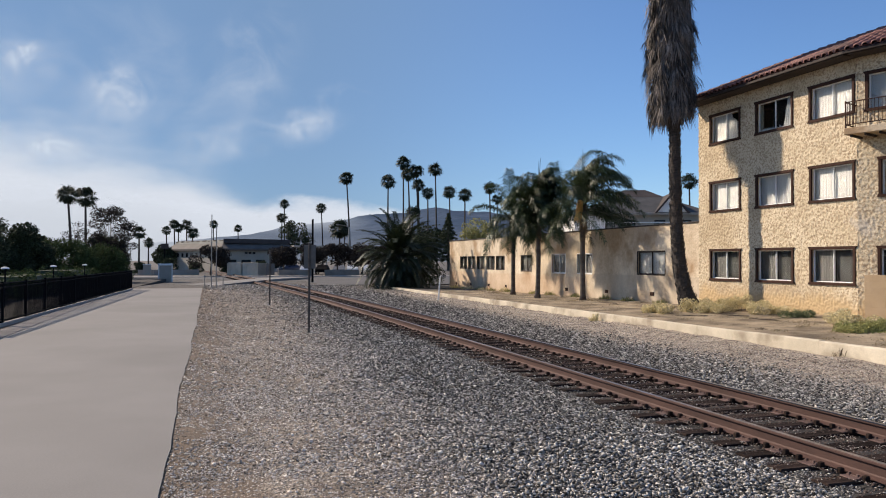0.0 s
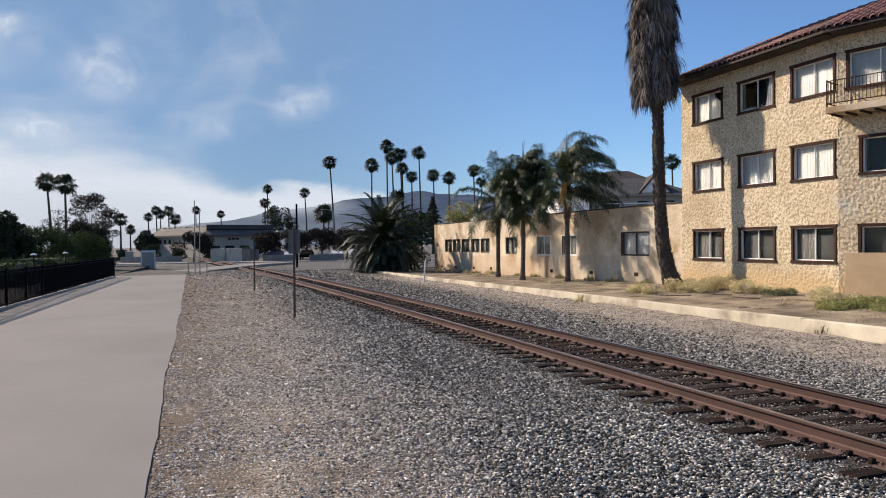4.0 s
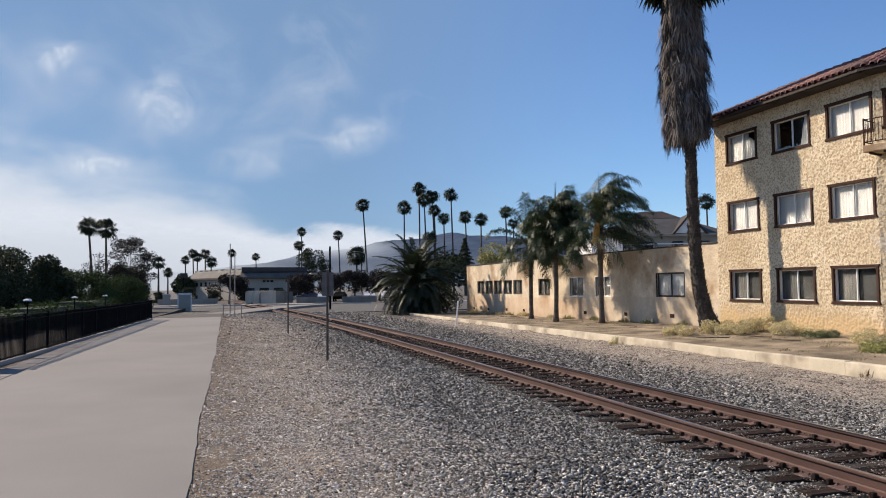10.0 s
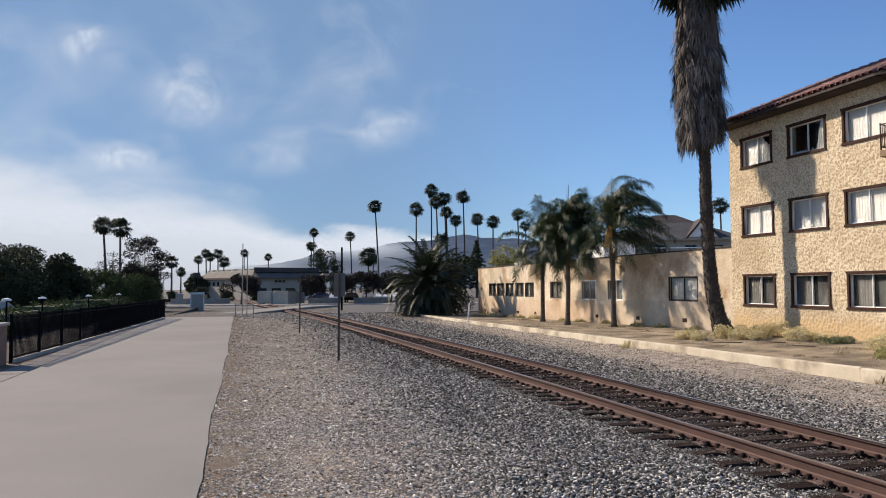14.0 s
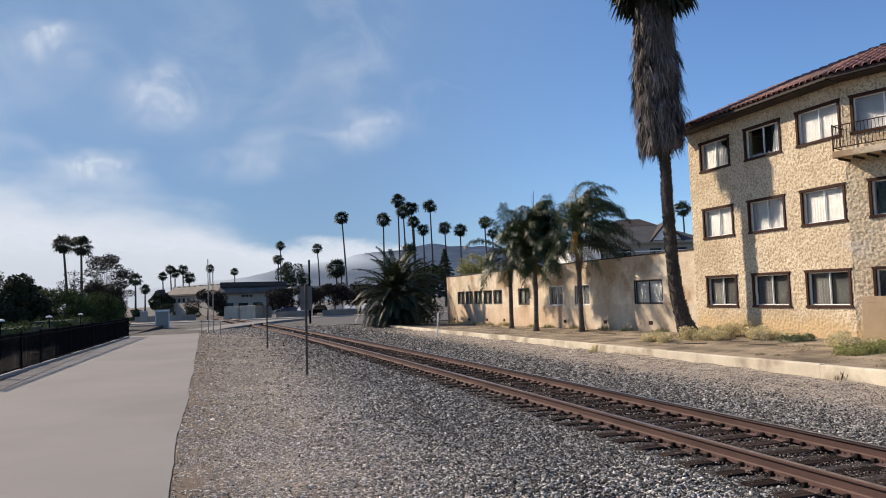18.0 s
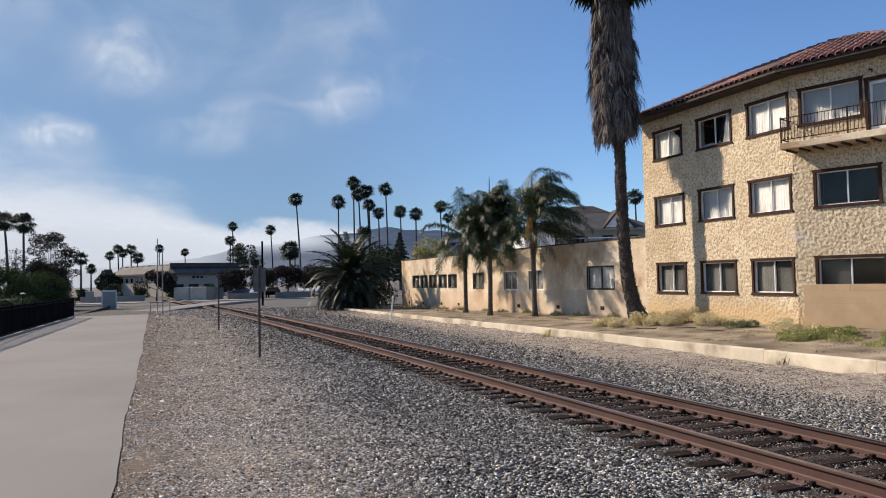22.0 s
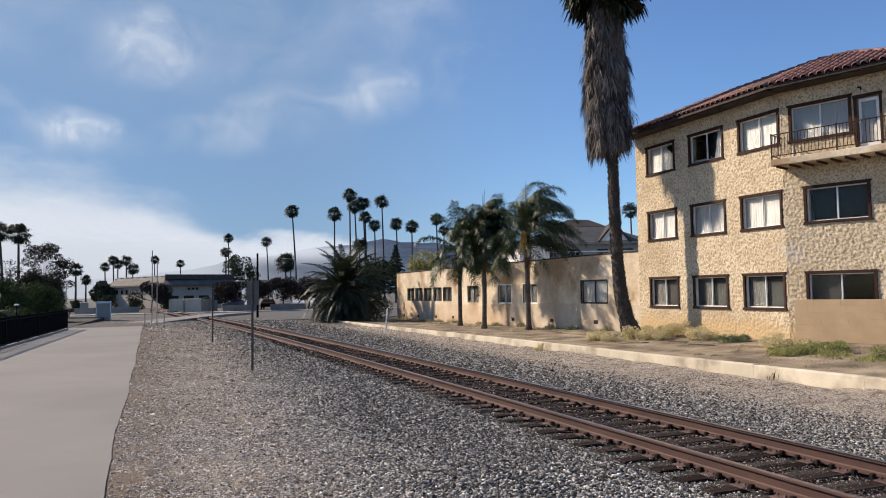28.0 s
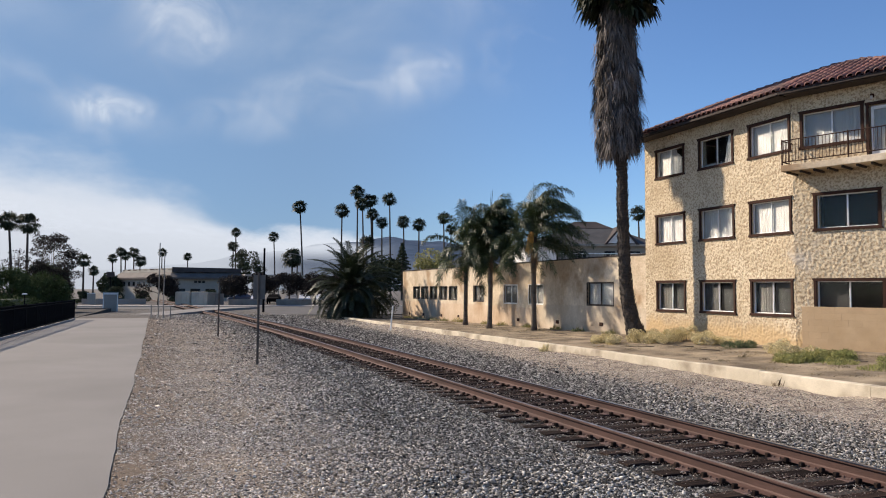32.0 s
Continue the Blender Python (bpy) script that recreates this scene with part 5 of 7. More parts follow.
def queen_palm(x, y, h, fronds, seed, label, trunk_r=0.125, dry=2, length=2.9, wind=1.0, low=-40):
    q = random.Random(seed)
    z = ground_z(x, y)
    p = thing("queen_palm", label, "palm tree", pose(x, y, z - 0.05), "feather palms along the annex")
    pts = trunk_line(h, 0.0, q)
    zs = [trunk_r * (1.0 + 0.55 * math.exp(-k * 1.2)) for k in range(15)]
    trunk = Shape().tube(pts, zs, 12)
    part("trunk", trunk, MAT["pale_bark"], p, "slim ringed grey-brown trunk", smooth=True)
    boots = Shape().tube([pts[-1] - Vector((0, 0, 0.9)), pts[-1] - Vector((0, 0, 0.4)), pts[-1] + Vector((0, 0, 0.4))], [trunk_r * 1.05, trunk_r * 1.9, trunk_r * 0.8], 10)
    for k in range(40):
        a, zz = q.uniform(0, 6.28), q.uniform(-0.8, 0.1)
        o, t = Vector((math.cos(a), math.sin(a), 0)), Vector((-math.sin(a), math.cos(a), 0))
        c = pts[-1] + Vector((0, 0, zz)) + o * trunk_r * 1.2
        boots.add([c - t * 0.05, c + t * 0.05, c + o * 0.16 + Vector((0, 0, 0.34)), c + Vector((0, 0, -0.12))], [(0, 1, 2), (0, 2, 3), (1, 3, 2)])
    part("crownshaft", boots, MAT["bark"], p, "dark sheath of old leaf bases")
    top = pts[-1]
    for k in range(fronds):
        u = k / fronds
        turn = k * 137.5 + q.uniform(-14, 14)
        lift = lerp(88, low, u ** 1.05) + q.uniform(-9, 9)
        shape = blown_frond(top + Vector((0, 0, 0.35 - 0.7 * u)), lift, turn, length * q.uniform(0.8, 1.1), seed * 100 + k, wind * q.uniform(0.7, 1.25), q.uniform(0.75, 1.25))
        part("frond", shape, MAT["frond"], p)
    for k in range(3):
        tip = top + Vector((q.uniform(-0.1, 0.25), q.uniform(-0.2, 0.1), q.uniform(2.2, 3.0)))
        part("spear_leaf", Shape().tube([top, top.lerp(tip, 0.6), tip], [0.03, 0.018, 0.004], 5), MAT["frond"], p)
    for k in range(dry):
        part("dry_frond", QD, None, p, "hanging dry brown frond", at=Matrix.Translation(top + Vector((0, 0, -0.4))) @ pose(0, 0, 0, 0, 0, q.uniform(0, 360)) @ pose(0, 0, 0, 0, q.uniform(70, 88), 0) @ Matrix.Scale(q.uniform(0.5, 0.8), 4))
    return p


queen_palm(17.62, 41.1, 4.55, 24, 1, "feather palm with drooping dark green fronds", dry=6, length=3.1, wind=0.12, low=-34)
queen_palm(16.95, 36.2, 5.0, 62, 2, "feather palm with a dense dark crown", dry=9, length=2.2, wind=0.4, low=-34)
queen_palm(17.97, 33.0, 4.85, 44, 3, "feather palm with wind-blown fronds and a yellow flower cluster", dry=9, length=3.3, wind=0.8, low=-18)


def flower_cluster():
    q, s = random.Random(3), Shape()
    for k in range(160):
        a, r = q.uniform(0, 6.28), q.uniform(0, 0.2)
        x, y = math.cos(a) * r, math.sin(a) * r
        z = q.uniform(-0.6, 0.35)
        s.tube([(x * 0.4, y * 0.4, 0.4), (x, y, z)], [0.01, 0.006], 3, False)
    ob = part("flower_cluster", s, MAT["flower"], bpy.data.objects["queen_palm.002"], "orange-yellow hanging flower cluster", at=pose(-0.50, -0.50, 4.60, 0, 12, 0) @ Matrix.Scale(1.15, 4))
    return ob


flower_cluster()

DF = [frond_mesh("date_frond", L, 80, dr, 0.5, 0.052, MAT["date_frond"], 60 + k, 0.25, 0.0, 0.55) for k, (L, dr) in enumerate(((4.2, 1.15), (4.6, 0.9), (3.9, 1.45)))]


def date_palm(x, y, seed, scale, h, label, fronds=175):
    q = random.Random(seed)
    z = ground_z(x, y)
    p = thing("date_palm", label, "palm tree", pose(x, y, z))
    s = Shape().tube([(0, 0, -0.1), (0, 0, 0.4), (0, 0, h), (0, 0, h + 0.7)], [0.55, 0.48, 0.5, 0.28], 14)
    for k in range(260):
        a, zz = q.uniform(0, 6.28), q.uniform(0.1, h + 0.5)
        o, t = Vector((math.cos(a), math.sin(a), 0)), Vector((-math.sin(a), math.cos(a), 0))
        c = o * 0.46 + Vector((0, 0, zz))
        s.add([c - t * 0.06, c + t * 0.06, c + o * 0.14 + Vector((0, 0, 0.22)), c + Vector((0, 0, -0.1))], [(0, 1, 2), (0, 2, 3), (1, 3, 2)])
    part("trunk", s, MAT["bark"], p, "stout trunk studded with cut leaf bases")
    for k in range(fronds):
        u = (k + 0.5) / fronds
        lift = lerp(88, -58, u ** 0.9) + q.uniform(-7, 7)
        part("frond", DF[k % 3], None, p, at=pose(0, 0, h + 0.55 - 0.7 * u, 0, 0, k * 137.5 + q.uniform(-10, 10)) @ pose(0, 0, 0, q.uniform(-12, 12), -lift, 0) @ Matrix.Scale(scale * q.uniform(0.88, 1.08), 4))
    return p


date_palm(14.6, 57.5, 8, 0.93, 2.0, "broad date palm with a dense fountain of dark green fronds")


def leaf_cloud(q, clumps, leaves, leaf, flat=0.75):
    """Leaves scattered in overlapping clumps: (centre, radius) pairs."""
    g = np.random.default_rng(q.randrange(10 ** 6))
    w = np.array([r ** 2 for _, r in clumps])
    pick = g.choice(len(clumps), leaves, p=w / w.sum())
    c = np.array([tuple(p) for p, _ in clumps])[pick]
    r = np.array([rr for _, rr in clumps])[pick]
    d = g.normal(size=(leaves, 3))
    d /= np.linalg.norm(d, axis=1, keepdims=True)
    p = c + d * (r * g.uniform(0.35, 1.0, leaves) ** 0.5)[:, None] * np.array([1, 1, flat])
    a = g.normal(size=(leaves, 3))
    a /= np.linalg.norm(a, axis=1, keepdims=True)
    b = np.cross(a, g.normal(size=(leaves, 3)))
    b /= np.linalg.norm(b, axis=1, keepdims=True) + 1e-9
    s = leaf * g.uniform(0.6, 1.4, leaves)[:, None]
    v = np.stack([p - a * s, p + b * s * 0.5, p + a * s, p - b * s * 0.5], 1).reshape(-1, 3)
    return v, np.arange(leaves * 4).reshape(-1, 4)


def tree(name, x, y, h, width, seed, label, material="leaf", leaves=5000, leaf=0.16, trunk_h=0.35, clump=0.3, gap=1.0, category="tree", z=None, depth=None, count=0):
    q = random.Random(seed)
    z = ground_z(x, y) if z is None else z
    t = thing(name, label, category, pose(x, y, z))
    depth = depth or width
    th = h * trunk_h
    slim = 1.0 if gap >= 1 else 0.5
    s = Shape().tube([(0, 0, -0.1), (0.03 * h, 0.01 * h, th), (0.02 * h, 0.03 * h, h * 0.75)], [0.03 * h * slim, 0.022 * h * slim, 0.006 * h * slim], 8)
    clumps = []
    n = count or (16 if gap >= 1 else 26)
    for k in range(n):
        a, u = q.uniform(0, 6.28), q.uniform(0.0, 1.0)
        zz = lerp(th, h * 0.94, u)
        spread = math.sin(math.pi * (0.18 + 0.74 * u)) ** 0.7
        rr = q.uniform(0.25, 1.0) ** 0.6 * 0.36 * spread
        c = Vector((math.cos(a) * width * rr, math.sin(a) * depth * rr, zz))
        clumps.append((c, min(width, h) * clump * q.uniform(0.55, 1.05)))
        s.tube([(0.02 * h, 0.02 * h, lerp(th * 0.7, zz, 0.3)), c.lerp(Vector((0, 0, zz)), 0.4), c], [0.011 * h * slim * min(1, 26 / n), 0.006 * h * slim * min(1, 26 / n), 0.0015 * h], 5)
    part("trunk", s, MAT["wood_bark"], t, smooth=True)
    v, f = leaf_cloud(q, clumps, leaves, leaf)
    v[:, 2] = np.maximum(v[:, 2], 0.05)
    part("crown", big_mesh("crown", v, f, MAT[material]), None, t)
    return t


# far palms along the streets
FAR = [(31.0, 167.4, 20.85, 1.85, -0.048), (39.4, 165.4, 20.05, 1.9, 0), (42.8, 164.6, 24.45, 1.9, 0.0), (43.2, 160, 21.25, 1.8, -0.02), (46.1, 163.7, 22.65, 1.9, -0.02), (46.5, 164, 19.45, 1.6, -0.01),
       (50.4, 162.4, 23.05, 1.8, -0.02), (48.5, 163, 17.45, 1.6, -0.01), (53.3, 161.5, 17.85, 1.7, -0.01), (56.6, 160.4, 17.15, 1.75, 0), (62.1, 158.3, 18.75, 1.7, -0.01), (63.7, 157.7, 16.05, 1.4, -0.01),
       (45.0, 164, 13.05, 1.9, 0), (88.0, 119.5, 17.2, 1.75, 0), (-21.0, 129.6, 12.2, 1.75, -0.06), (-19.1, 130, 11.9, 1.9, -0.01), (-14.5, 169.4, 7.6, 1.6, 0), (-12.6, 169.6, 5.5, 1.2, 0),
       (-7.6, 179.8, 10.1, 1.25, -0.03), (-9.4, 179.7, 8.6, 1.15, -0.02), (-6.9, 179.9, 9.3, 1.25, 0), (-5.2, 179.9, 10.0, 1.35, 0), (-3.8, 180, 8.1, 1.5, 0), (0.9, 210, 11.6, 1.3, 0),
       (7.5, 210, 10.6, 1.2, -0.01), (16.1, 169.2, 14.6, 1.2, 0), (15.5, 168, 11.4, 1.3, 0), (24.75, 168.3, 13.8, 1.3, -0.03), (25.5, 150, 8.2, 2.3, 0),
       (31, 175, 9.2, 1.4, 0)]
for k, (x, y, h, r, lean) in enumerate(FAR):
    far_palm(x, y, h, 100 + k, r, lean, 0.15 if r < 1.6 else 0.18)

# dark trees round the date palm, behind the annex and over the car park
tree("tree", 17.6, 62.5, 4.6, 5.0, 21, "dark leafy shrub-like tree beside the date palm", leaves=12000, leaf=0.075, trunk_h=0.12)
tree("tree", 26.6, 70.1, 6.0, 5.0, 23, "leafy olive-green shrub rising over the annex roof", leaves=6500, leaf=0.11, trunk_h=0.4, material="grass", z=-0.3)


def conifer(x, y, h, w, seed):
    """A tiered conifer: whorls of level, drooping boughs that shorten to the top."""
    q = random.Random(seed)
    t = thing("conifer", "dark tiered conifer far behind the palms", "tree", pose(x, y, -0.4))
    part("trunk", Shape().tube([(0, 0, 0), (0, 0, h * 0.6), (0, 0, h)], [0.3, 0.18, 0.03], 7), MAT["wood_bark"], t)
    clumps = []
    for k in range(15):
        u = k / 14
        z, r = lerp(h * 0.2, h * 0.98, u), lerp(w * 0.5, 0.15, u ** 0.9)
        for j in range(7):
            a = j * 0.9 + k * 0.5 + q.uniform(-0.2, 0.2)
            for f in (0.35, 0.7, 1.0):
                clumps.append((Vector((math.cos(a) * r * f, math.sin(a) * r * f, z - 0.35 * f * f + q.uniform(-0.1, 0.1))), 0.5 - 0.2 * u))
    v, f = leaf_cloud(q, clumps, 9000, 0.16, 0.5)
    part("crown", big_mesh("crown", v, f, MAT["leaf"]), None, t)


conifer(49.2, 150.2, 12.6, 7.5, 24)
tree("tree", 47.0, 156, 10.0, 9.0, 25, "dark round tree far behind the palms", leaves=3600, leaf=0.35)
tree("tree", 17.6, 160, 10.6, 9.5, 26, "open-branched tall tree by the far car park", leaves=5200, leaf=0.19, clump=0.13, gap=0.5, trunk_h=0.36, count=46)
for k, (x, y, h, w) in enumerate(((0.1, 107, 4.0, 7.2), (9.7, 103, 3.9, 4.8), (13.2, 101, 4.1, 5.2), (17.5, 105, 4.5, 6.4), (21.0, 104, 4.4, 6.0), (24.5, 106, 4.2, 5.0))):
    tree("street_tree", x, y, h, w, 40 + k, "round purplish-dark street tree", "leaf_red", 6500, 0.11, 0.46)
# trees at the near left, behind the fence
for k, (x, y, h, w) in enumerate(((-17.2, 57, 4.55, 6), (-14.6, 56.5, 4.6, 4.6), (-21, 55, 4.9, 8), (-12.7, 57.5, 4.1, 2.8), (-11.5, 58, 3.1, 2.2), (-17.0, 64, 4.7, 6))):
    tree("tree", x, y, h, w, 61 + k, "dense dark round tree behind the fence", leaves=11000, leaf=0.095, trunk_h=0.12, clump=0.36)


def hedge(x, y, w, d, h, seed, leaves, label):
    """A clipped mass: a solid inner block, added to stop see-through, under a rounded coat of small leaves."""
    q = random.Random(seed)
    t = thing("hedge", label, "hedge", pose(x, y, -0.04))
    part("body", Shape().box(-w * 0.42, -d * 0.46, 0, w * 0.42, d * 0.46, h * 0.8, 0.3), MAT["leaf"], t)
    clumps = []
    for k in range(int(10 + w * d * 1.2)):
        u, v = q.uniform(-0.5, 0.5), q.uniform(-0.5, 0.5)
        rise = 1 - 0.5 * (2 * u) ** 4 - 0.15 * (2 * v) ** 4
        clumps.append((Vector((u * w, v * d, h * rise * q.uniform(0.72, 0.92))), h * 0.16))
        clumps.append((Vector((math.copysign(0.46, u) * w, v * d, h * q.uniform(0.1, 0.75))), h * 0.2))
        clumps.append((Vector((u * w, -0.47 * d, h * q.uniform(0.1, 0.75))), h * 0.2))
    lv, lf = leaf_cloud(q, clumps, leaves, 0.06, 1.0)
    lv[:, 2] = np.maximum(lv[:, 2], 0.02)
    part("leaves", big_mesh("leaves", lv, lf, MAT["hedge_leaf"]), None, t)


for k, (x, y, w, d, h, n) in enumerate(((-9.6, 25, 2.6, 8.5, 1.0, 5500), (-9.6, 34, 2.6, 8.5, 1.15, 5500), (-9.4, 43, 2.8, 8.5, 1.3, 5500), (-9.0, 52.5, 3.0, 8.5, 1.5, 5500))):
    hedge(x, y, w, d, h, 74 + k, n, "low dark green hedge behind the fence")


def mound(x, y, w, d, h, seed, leaves, label):
    """A large rounded bush, leafy down to the ground."""
    q = random.Random(seed)
    t = thing("shrub", label, "shrub", pose(x, y, -0.05))
    clumps, stems = [], Shape()
    for k in range(70):
        a, e = q.uniform(0, 6.28), math.asin(q.uniform(0.0, 0.98))
        c = Vector((math.cos(a) * math.cos(e) * w * 0.42, math.sin(a) * math.cos(e) * d * 0.42, 0.15 * h + math.sin(e) * h * 0.72))
        clumps.append((c, h * q.uniform(0.13, 0.24)))
        if k % 6 == 0:
            stems.tube([(c.x * 0.15, c.y * 0.15, 0), (c.x * 0.6, c.y * 0.6, c.z * 0.6), tuple(c)], [0.06, 0.035, 0.01], 5)
    part("stems", stems, MAT["wood_bark"], t)
    lv, lf = leaf_cloud(q, clumps, leaves, 0.06, 1.0)
    lv[:, 2] = np.maximum(lv[:, 2], 0.02)
    part("leaves", big_mesh("leaves", lv, lf, MAT["hedge_leaf"]), None, t)


mound(-10.6, 61, 6.4, 5.0, 3.35, 84, 26000, "large rounded green bush behind the fence")
mound(-8.4, 64.5, 4.6, 4.6, 3.1, 85, 18000, "rounded green bush at the end of the fence")
mound(-13.2, 60, 4.6, 4.4, 2.7, 86, 15000, "low rounded green bush behind the fence")
tree("tree", -9.7, 80.0, 7.7, 7.4, 66, "airy half-bare tree with thin branches", "leaf_red", leaves=10500, leaf=0.085, clump=0.095, gap=0.5, trunk_h=0.16, count=105)
tree("tree", -12.7, 80.5, 6.1, 3.6, 71, "thin twiggy tree with few leaves", "leaf_red", leaves=900, leaf=0.08, clump=0.15, gap=0.5, trunk_h=0.35)
tree("tree", -10.1, 81.0, 4.5, 4.8, 67, "dark leafy tree beside the path end", leaves=9000, leaf=0.10, trunk_h=0.2, clump=0.27)
tree("tree", -8.9, 158.0, 4.6, 4.6, 68, "far round dark tree", leaves=2400, leaf=0.3)
tree("tree", -20, 170.0, 6.0, 12.0, 69, "far dark trees beyond the road", leaves=3400, leaf=0.35, depth=6)
tree("tree", -34, 160.0, 6.5, 14.0, 70, "far dark trees beyond the road", leaves=3400, leaf=0.35, depth=6)
for y in (31.5, 40.5, 50.0, 27.0):
    lx = -7.4
    bl = thing("path_lamp", "small black lamp post with a pale dished head", "lamp", pose(lx, y, -0.02), "lamps behind the fence")
    part("pole", Shape().tube([(0, 0, 0), (0, 0, 1.5)], 0.03, 6), MAT["black_steel"], bl)
    part("lamp_head", Shape().tube([(0, 0, 1.5), (0, 0, 1.56), (0, 0, 1.585)], [0.15, 0.13, 0.03], 12), MAT["white_paint"], bl)

# near-black sheet added: shade under the trees as ground colour
strip_between("planting_bed", lambda y: -14, lambda y: -5.75 + 0.031 * (y - 20), 20, 78, -0.3, 0.0, surface("shade_dark_ground", (0.020, 0.016, 0.013), (0.045, 0.036, 0.028), 2, 0.95, 30, 0.4, 0.8, 30, 0.03), "near-black sheet added for the shade behind the fence", 2, category="planting bed")

# ======== fence and pillar on the left ========
FA, FB = Vector((-5.56, 20.75, 0)), Vector((-4.56, 48.6, 0))
fdir = (FB - FA).normalized()
fence = thing("fence", "black steel picket fence on a low concrete kerb", "fence")
along = lambda d: FA + fdir * d
L = (FB - FA).length
turn_f = math.degrees(math.atan2(fdir.y, fdir.x))
n_panel = 12
post = Shape().box(-0.035, -0.035, 0, 0.035, 0.035, 1.21, 0.006).box(-0.042, -0.042, 1.21, 0.042, 0.042, 1.225, 0.004).mesh("post", MAT["black_steel"])
picket = Shape().box(-0.008, -0.008, 0.09, 0.008, 0.008, 1.15).mesh("picket", MAT["black_steel"])
for k in range(n_panel + 1):
    part("post", post, None, fence, at=Matrix.Translation(along(L * k / n_panel)) @ pose(0, 0, 0, 0, 0, turn_f))
for k in range(n_panel):
    a, b = L * k / n_panel + 0.05, L * (k + 1) / n_panel - 0.05
    step = 0.012 * (k % 2)
    m = Matrix.Translation(along(a) + Vector((0, 0, step))) @ pose(0, 0, 0, 0, 0, turn_f)
    for z in (0.12, 1.04, 1.15):
        part("fence_rail", Shape().box(0, -0.016, z, b - a, 0.016, z + 0.035, 0.004), MAT["black_steel"], fence, at=m)
    c = 0.1
    while c < b - a - 0.05:
        part("picket", picket, None, fence, at=Matrix.Translation(along(a + c) + Vector((0, 0, step))) @ pose(0, 0, 0, 0, 0, turn_f))
        c += 0.094
m = Matrix.Translation(FA) @ pose(0, 0, 0, 0, 0, turn_f)
tagged(part("fence_kerb", Shape().box(0, -0.07, -0.1, L, 0.06, 0.085, 0.012), MAT["pale_paving"], at=m), "worn grey concrete kerb under the fence", "kerb", kind="structure")
pil = thing("pillar", "brown masonry fence pillar with a pale cap", "pillar", pose(-6.05, 20.1, 0))
part("shaft", Shape().box(-0.45, -0.45, -0.1, 0.45, 0.45, 0.96, 0.012), MAT["brown_brick"], pil)
part("cap", Shape().box(-0.5, -0.5, 0.96, 0.5, 0.5, 1.03, 0.012), MAT["pale_paving"], pil, "pale concrete cap")

# ======== sign posts, markers and barriers ========
def sign_post(x, y, top, plate_z, w, h, turn, label):
    z = ground_z(x, y)
    p = thing("sign_post", label, "sign post", pose(x, y, z), "trackside sign posts")
    part("post", Shape().box(-0.03, -0.022, -0.2, 0.03, -0.016, top).box(-0.03, -0.016, -0.2, -0.024, 0.02, top).box(0.024, -0.016, -0.2, 0.03, 0.02, top), MAT["dark_post"], p)
    s = part("plate", Shape().box(-w / 2, 0.026, plate_z, w / 2, 0.031, plate_z + h, 0.0), MAT["sign_back"], p, "bare grey back of a sign plate", at=pose(0, 0, 0, 0, 0, turn))
    for zz in (plate_z + 0.08, plate_z + h - 0.1):
        part("bolt", Shape().tube([(0, 0.02, zz), (0, 0.038, zz)], 0.014, 6), MAT["dark_post"], s)
    return p


sign_post(2.63, 20.4, 2.5, 1.78, 0.36, 0.66, -35, "thin steel sign post with a grey sign plate seen from behind")
sign_post(2.55, 33.2, 2.45, 1.35, 0.46, 0.5, -40, "thin steel sign post with a small grey plate")
mk = thing("marker_post", "leaning white plastic marker post near the kerb", "post", pose(12.35, 39.5, -0.4, 0, 5, 0))
part("post", Shape().tube([(0, 0, -0.1), (0, 0, 1.35), (0, 0, 1.4)], [0.045, 0.045, 0.02], 8), MAT["white_paint"], mk)

pole = thing("utility_pole", "dark slender pole beside the road crossing", "pole", pose(9.6, 72, -0.33))
part("shaft", Shape().tube([(0, 0, 0), (0, 0, 6.2)], [0.11, 0.09], 8), MAT["black_steel"], pole)
lamp = thing("street_lamp", "tall grey street lamp with a curved arm", "street lamp", pose(21.6, 118, -0.33))
part("pole", Shape().tube([(0, 0, 0), (0, 0, 7.6)], [0.13, 0.09], 8), MAT["sign_steel"], lamp)
part("arm", Shape().tube([(0, 0, 7.5), (-0.7, 0, 7.85), (-1.6, 0, 7.95)], 0.05, 6), MAT["sign_steel"], lamp)
part("lamp_head", Shape().box(-2.1, -0.13, 7.88, -1.5, 0.13, 8.0, 0.03), MAT["sign_steel"], lamp)

cab = thing("utility_cabinet", "white metal utility cabinet at the end of the path", "cabinet", pose(-4.1, 76.5, -0.33))
part("body", Shape().box(-0.62, -0.4, 0.0, 0.62, 0.4, 1.68, 0.03), MAT["shop_wall"], cab, "dull grey cabinet body")
part("frame", Shape().box(-0.66, -0.43, 0, -0.56, -0.40, 1.72).box(0.56, -0.43, 0, 0.66, -0.40, 1.72).box(-0.66, -0.43, 1.62, 0.66, -0.40, 1.74).box(-0.68, -0.43, 1.74, 0.68, 0.43, 1.80, 0.02), MAT["white_paint"], cab)

bar = thing("crossing_gate", "thin grey poles and crossbar of a pedestrian gate", "gate", pose(-0.1, 50.2, -0.08))
for x, h in ((-0.2, 0.95), (0.22, 4.9), (0.52, 4.3), (0.95, 0.8)):
    part("post", Shape().tube([(x, 0, -0.1), (x, 0, h)], 0.03, 8), MAT["sign_steel"], bar)
part("crossbar", Shape().tube([(-0.25, 0, 0.85), (0.95, 0, 0.85)], 0.022, 6), MAT["sign_steel"], bar)
stake = thing("wire_stake", "thin dark wire stake standing in the ballast", "stake", pose(3.05, 6.07, ground_z(3.05, 6.07)))
part("wire", Shape().tube([(0, 0, -0.05), (0.005, 0, 0.22), (0.014, 0.004, 0.45)], 0.0028, 5), MAT["black_steel"], stake)

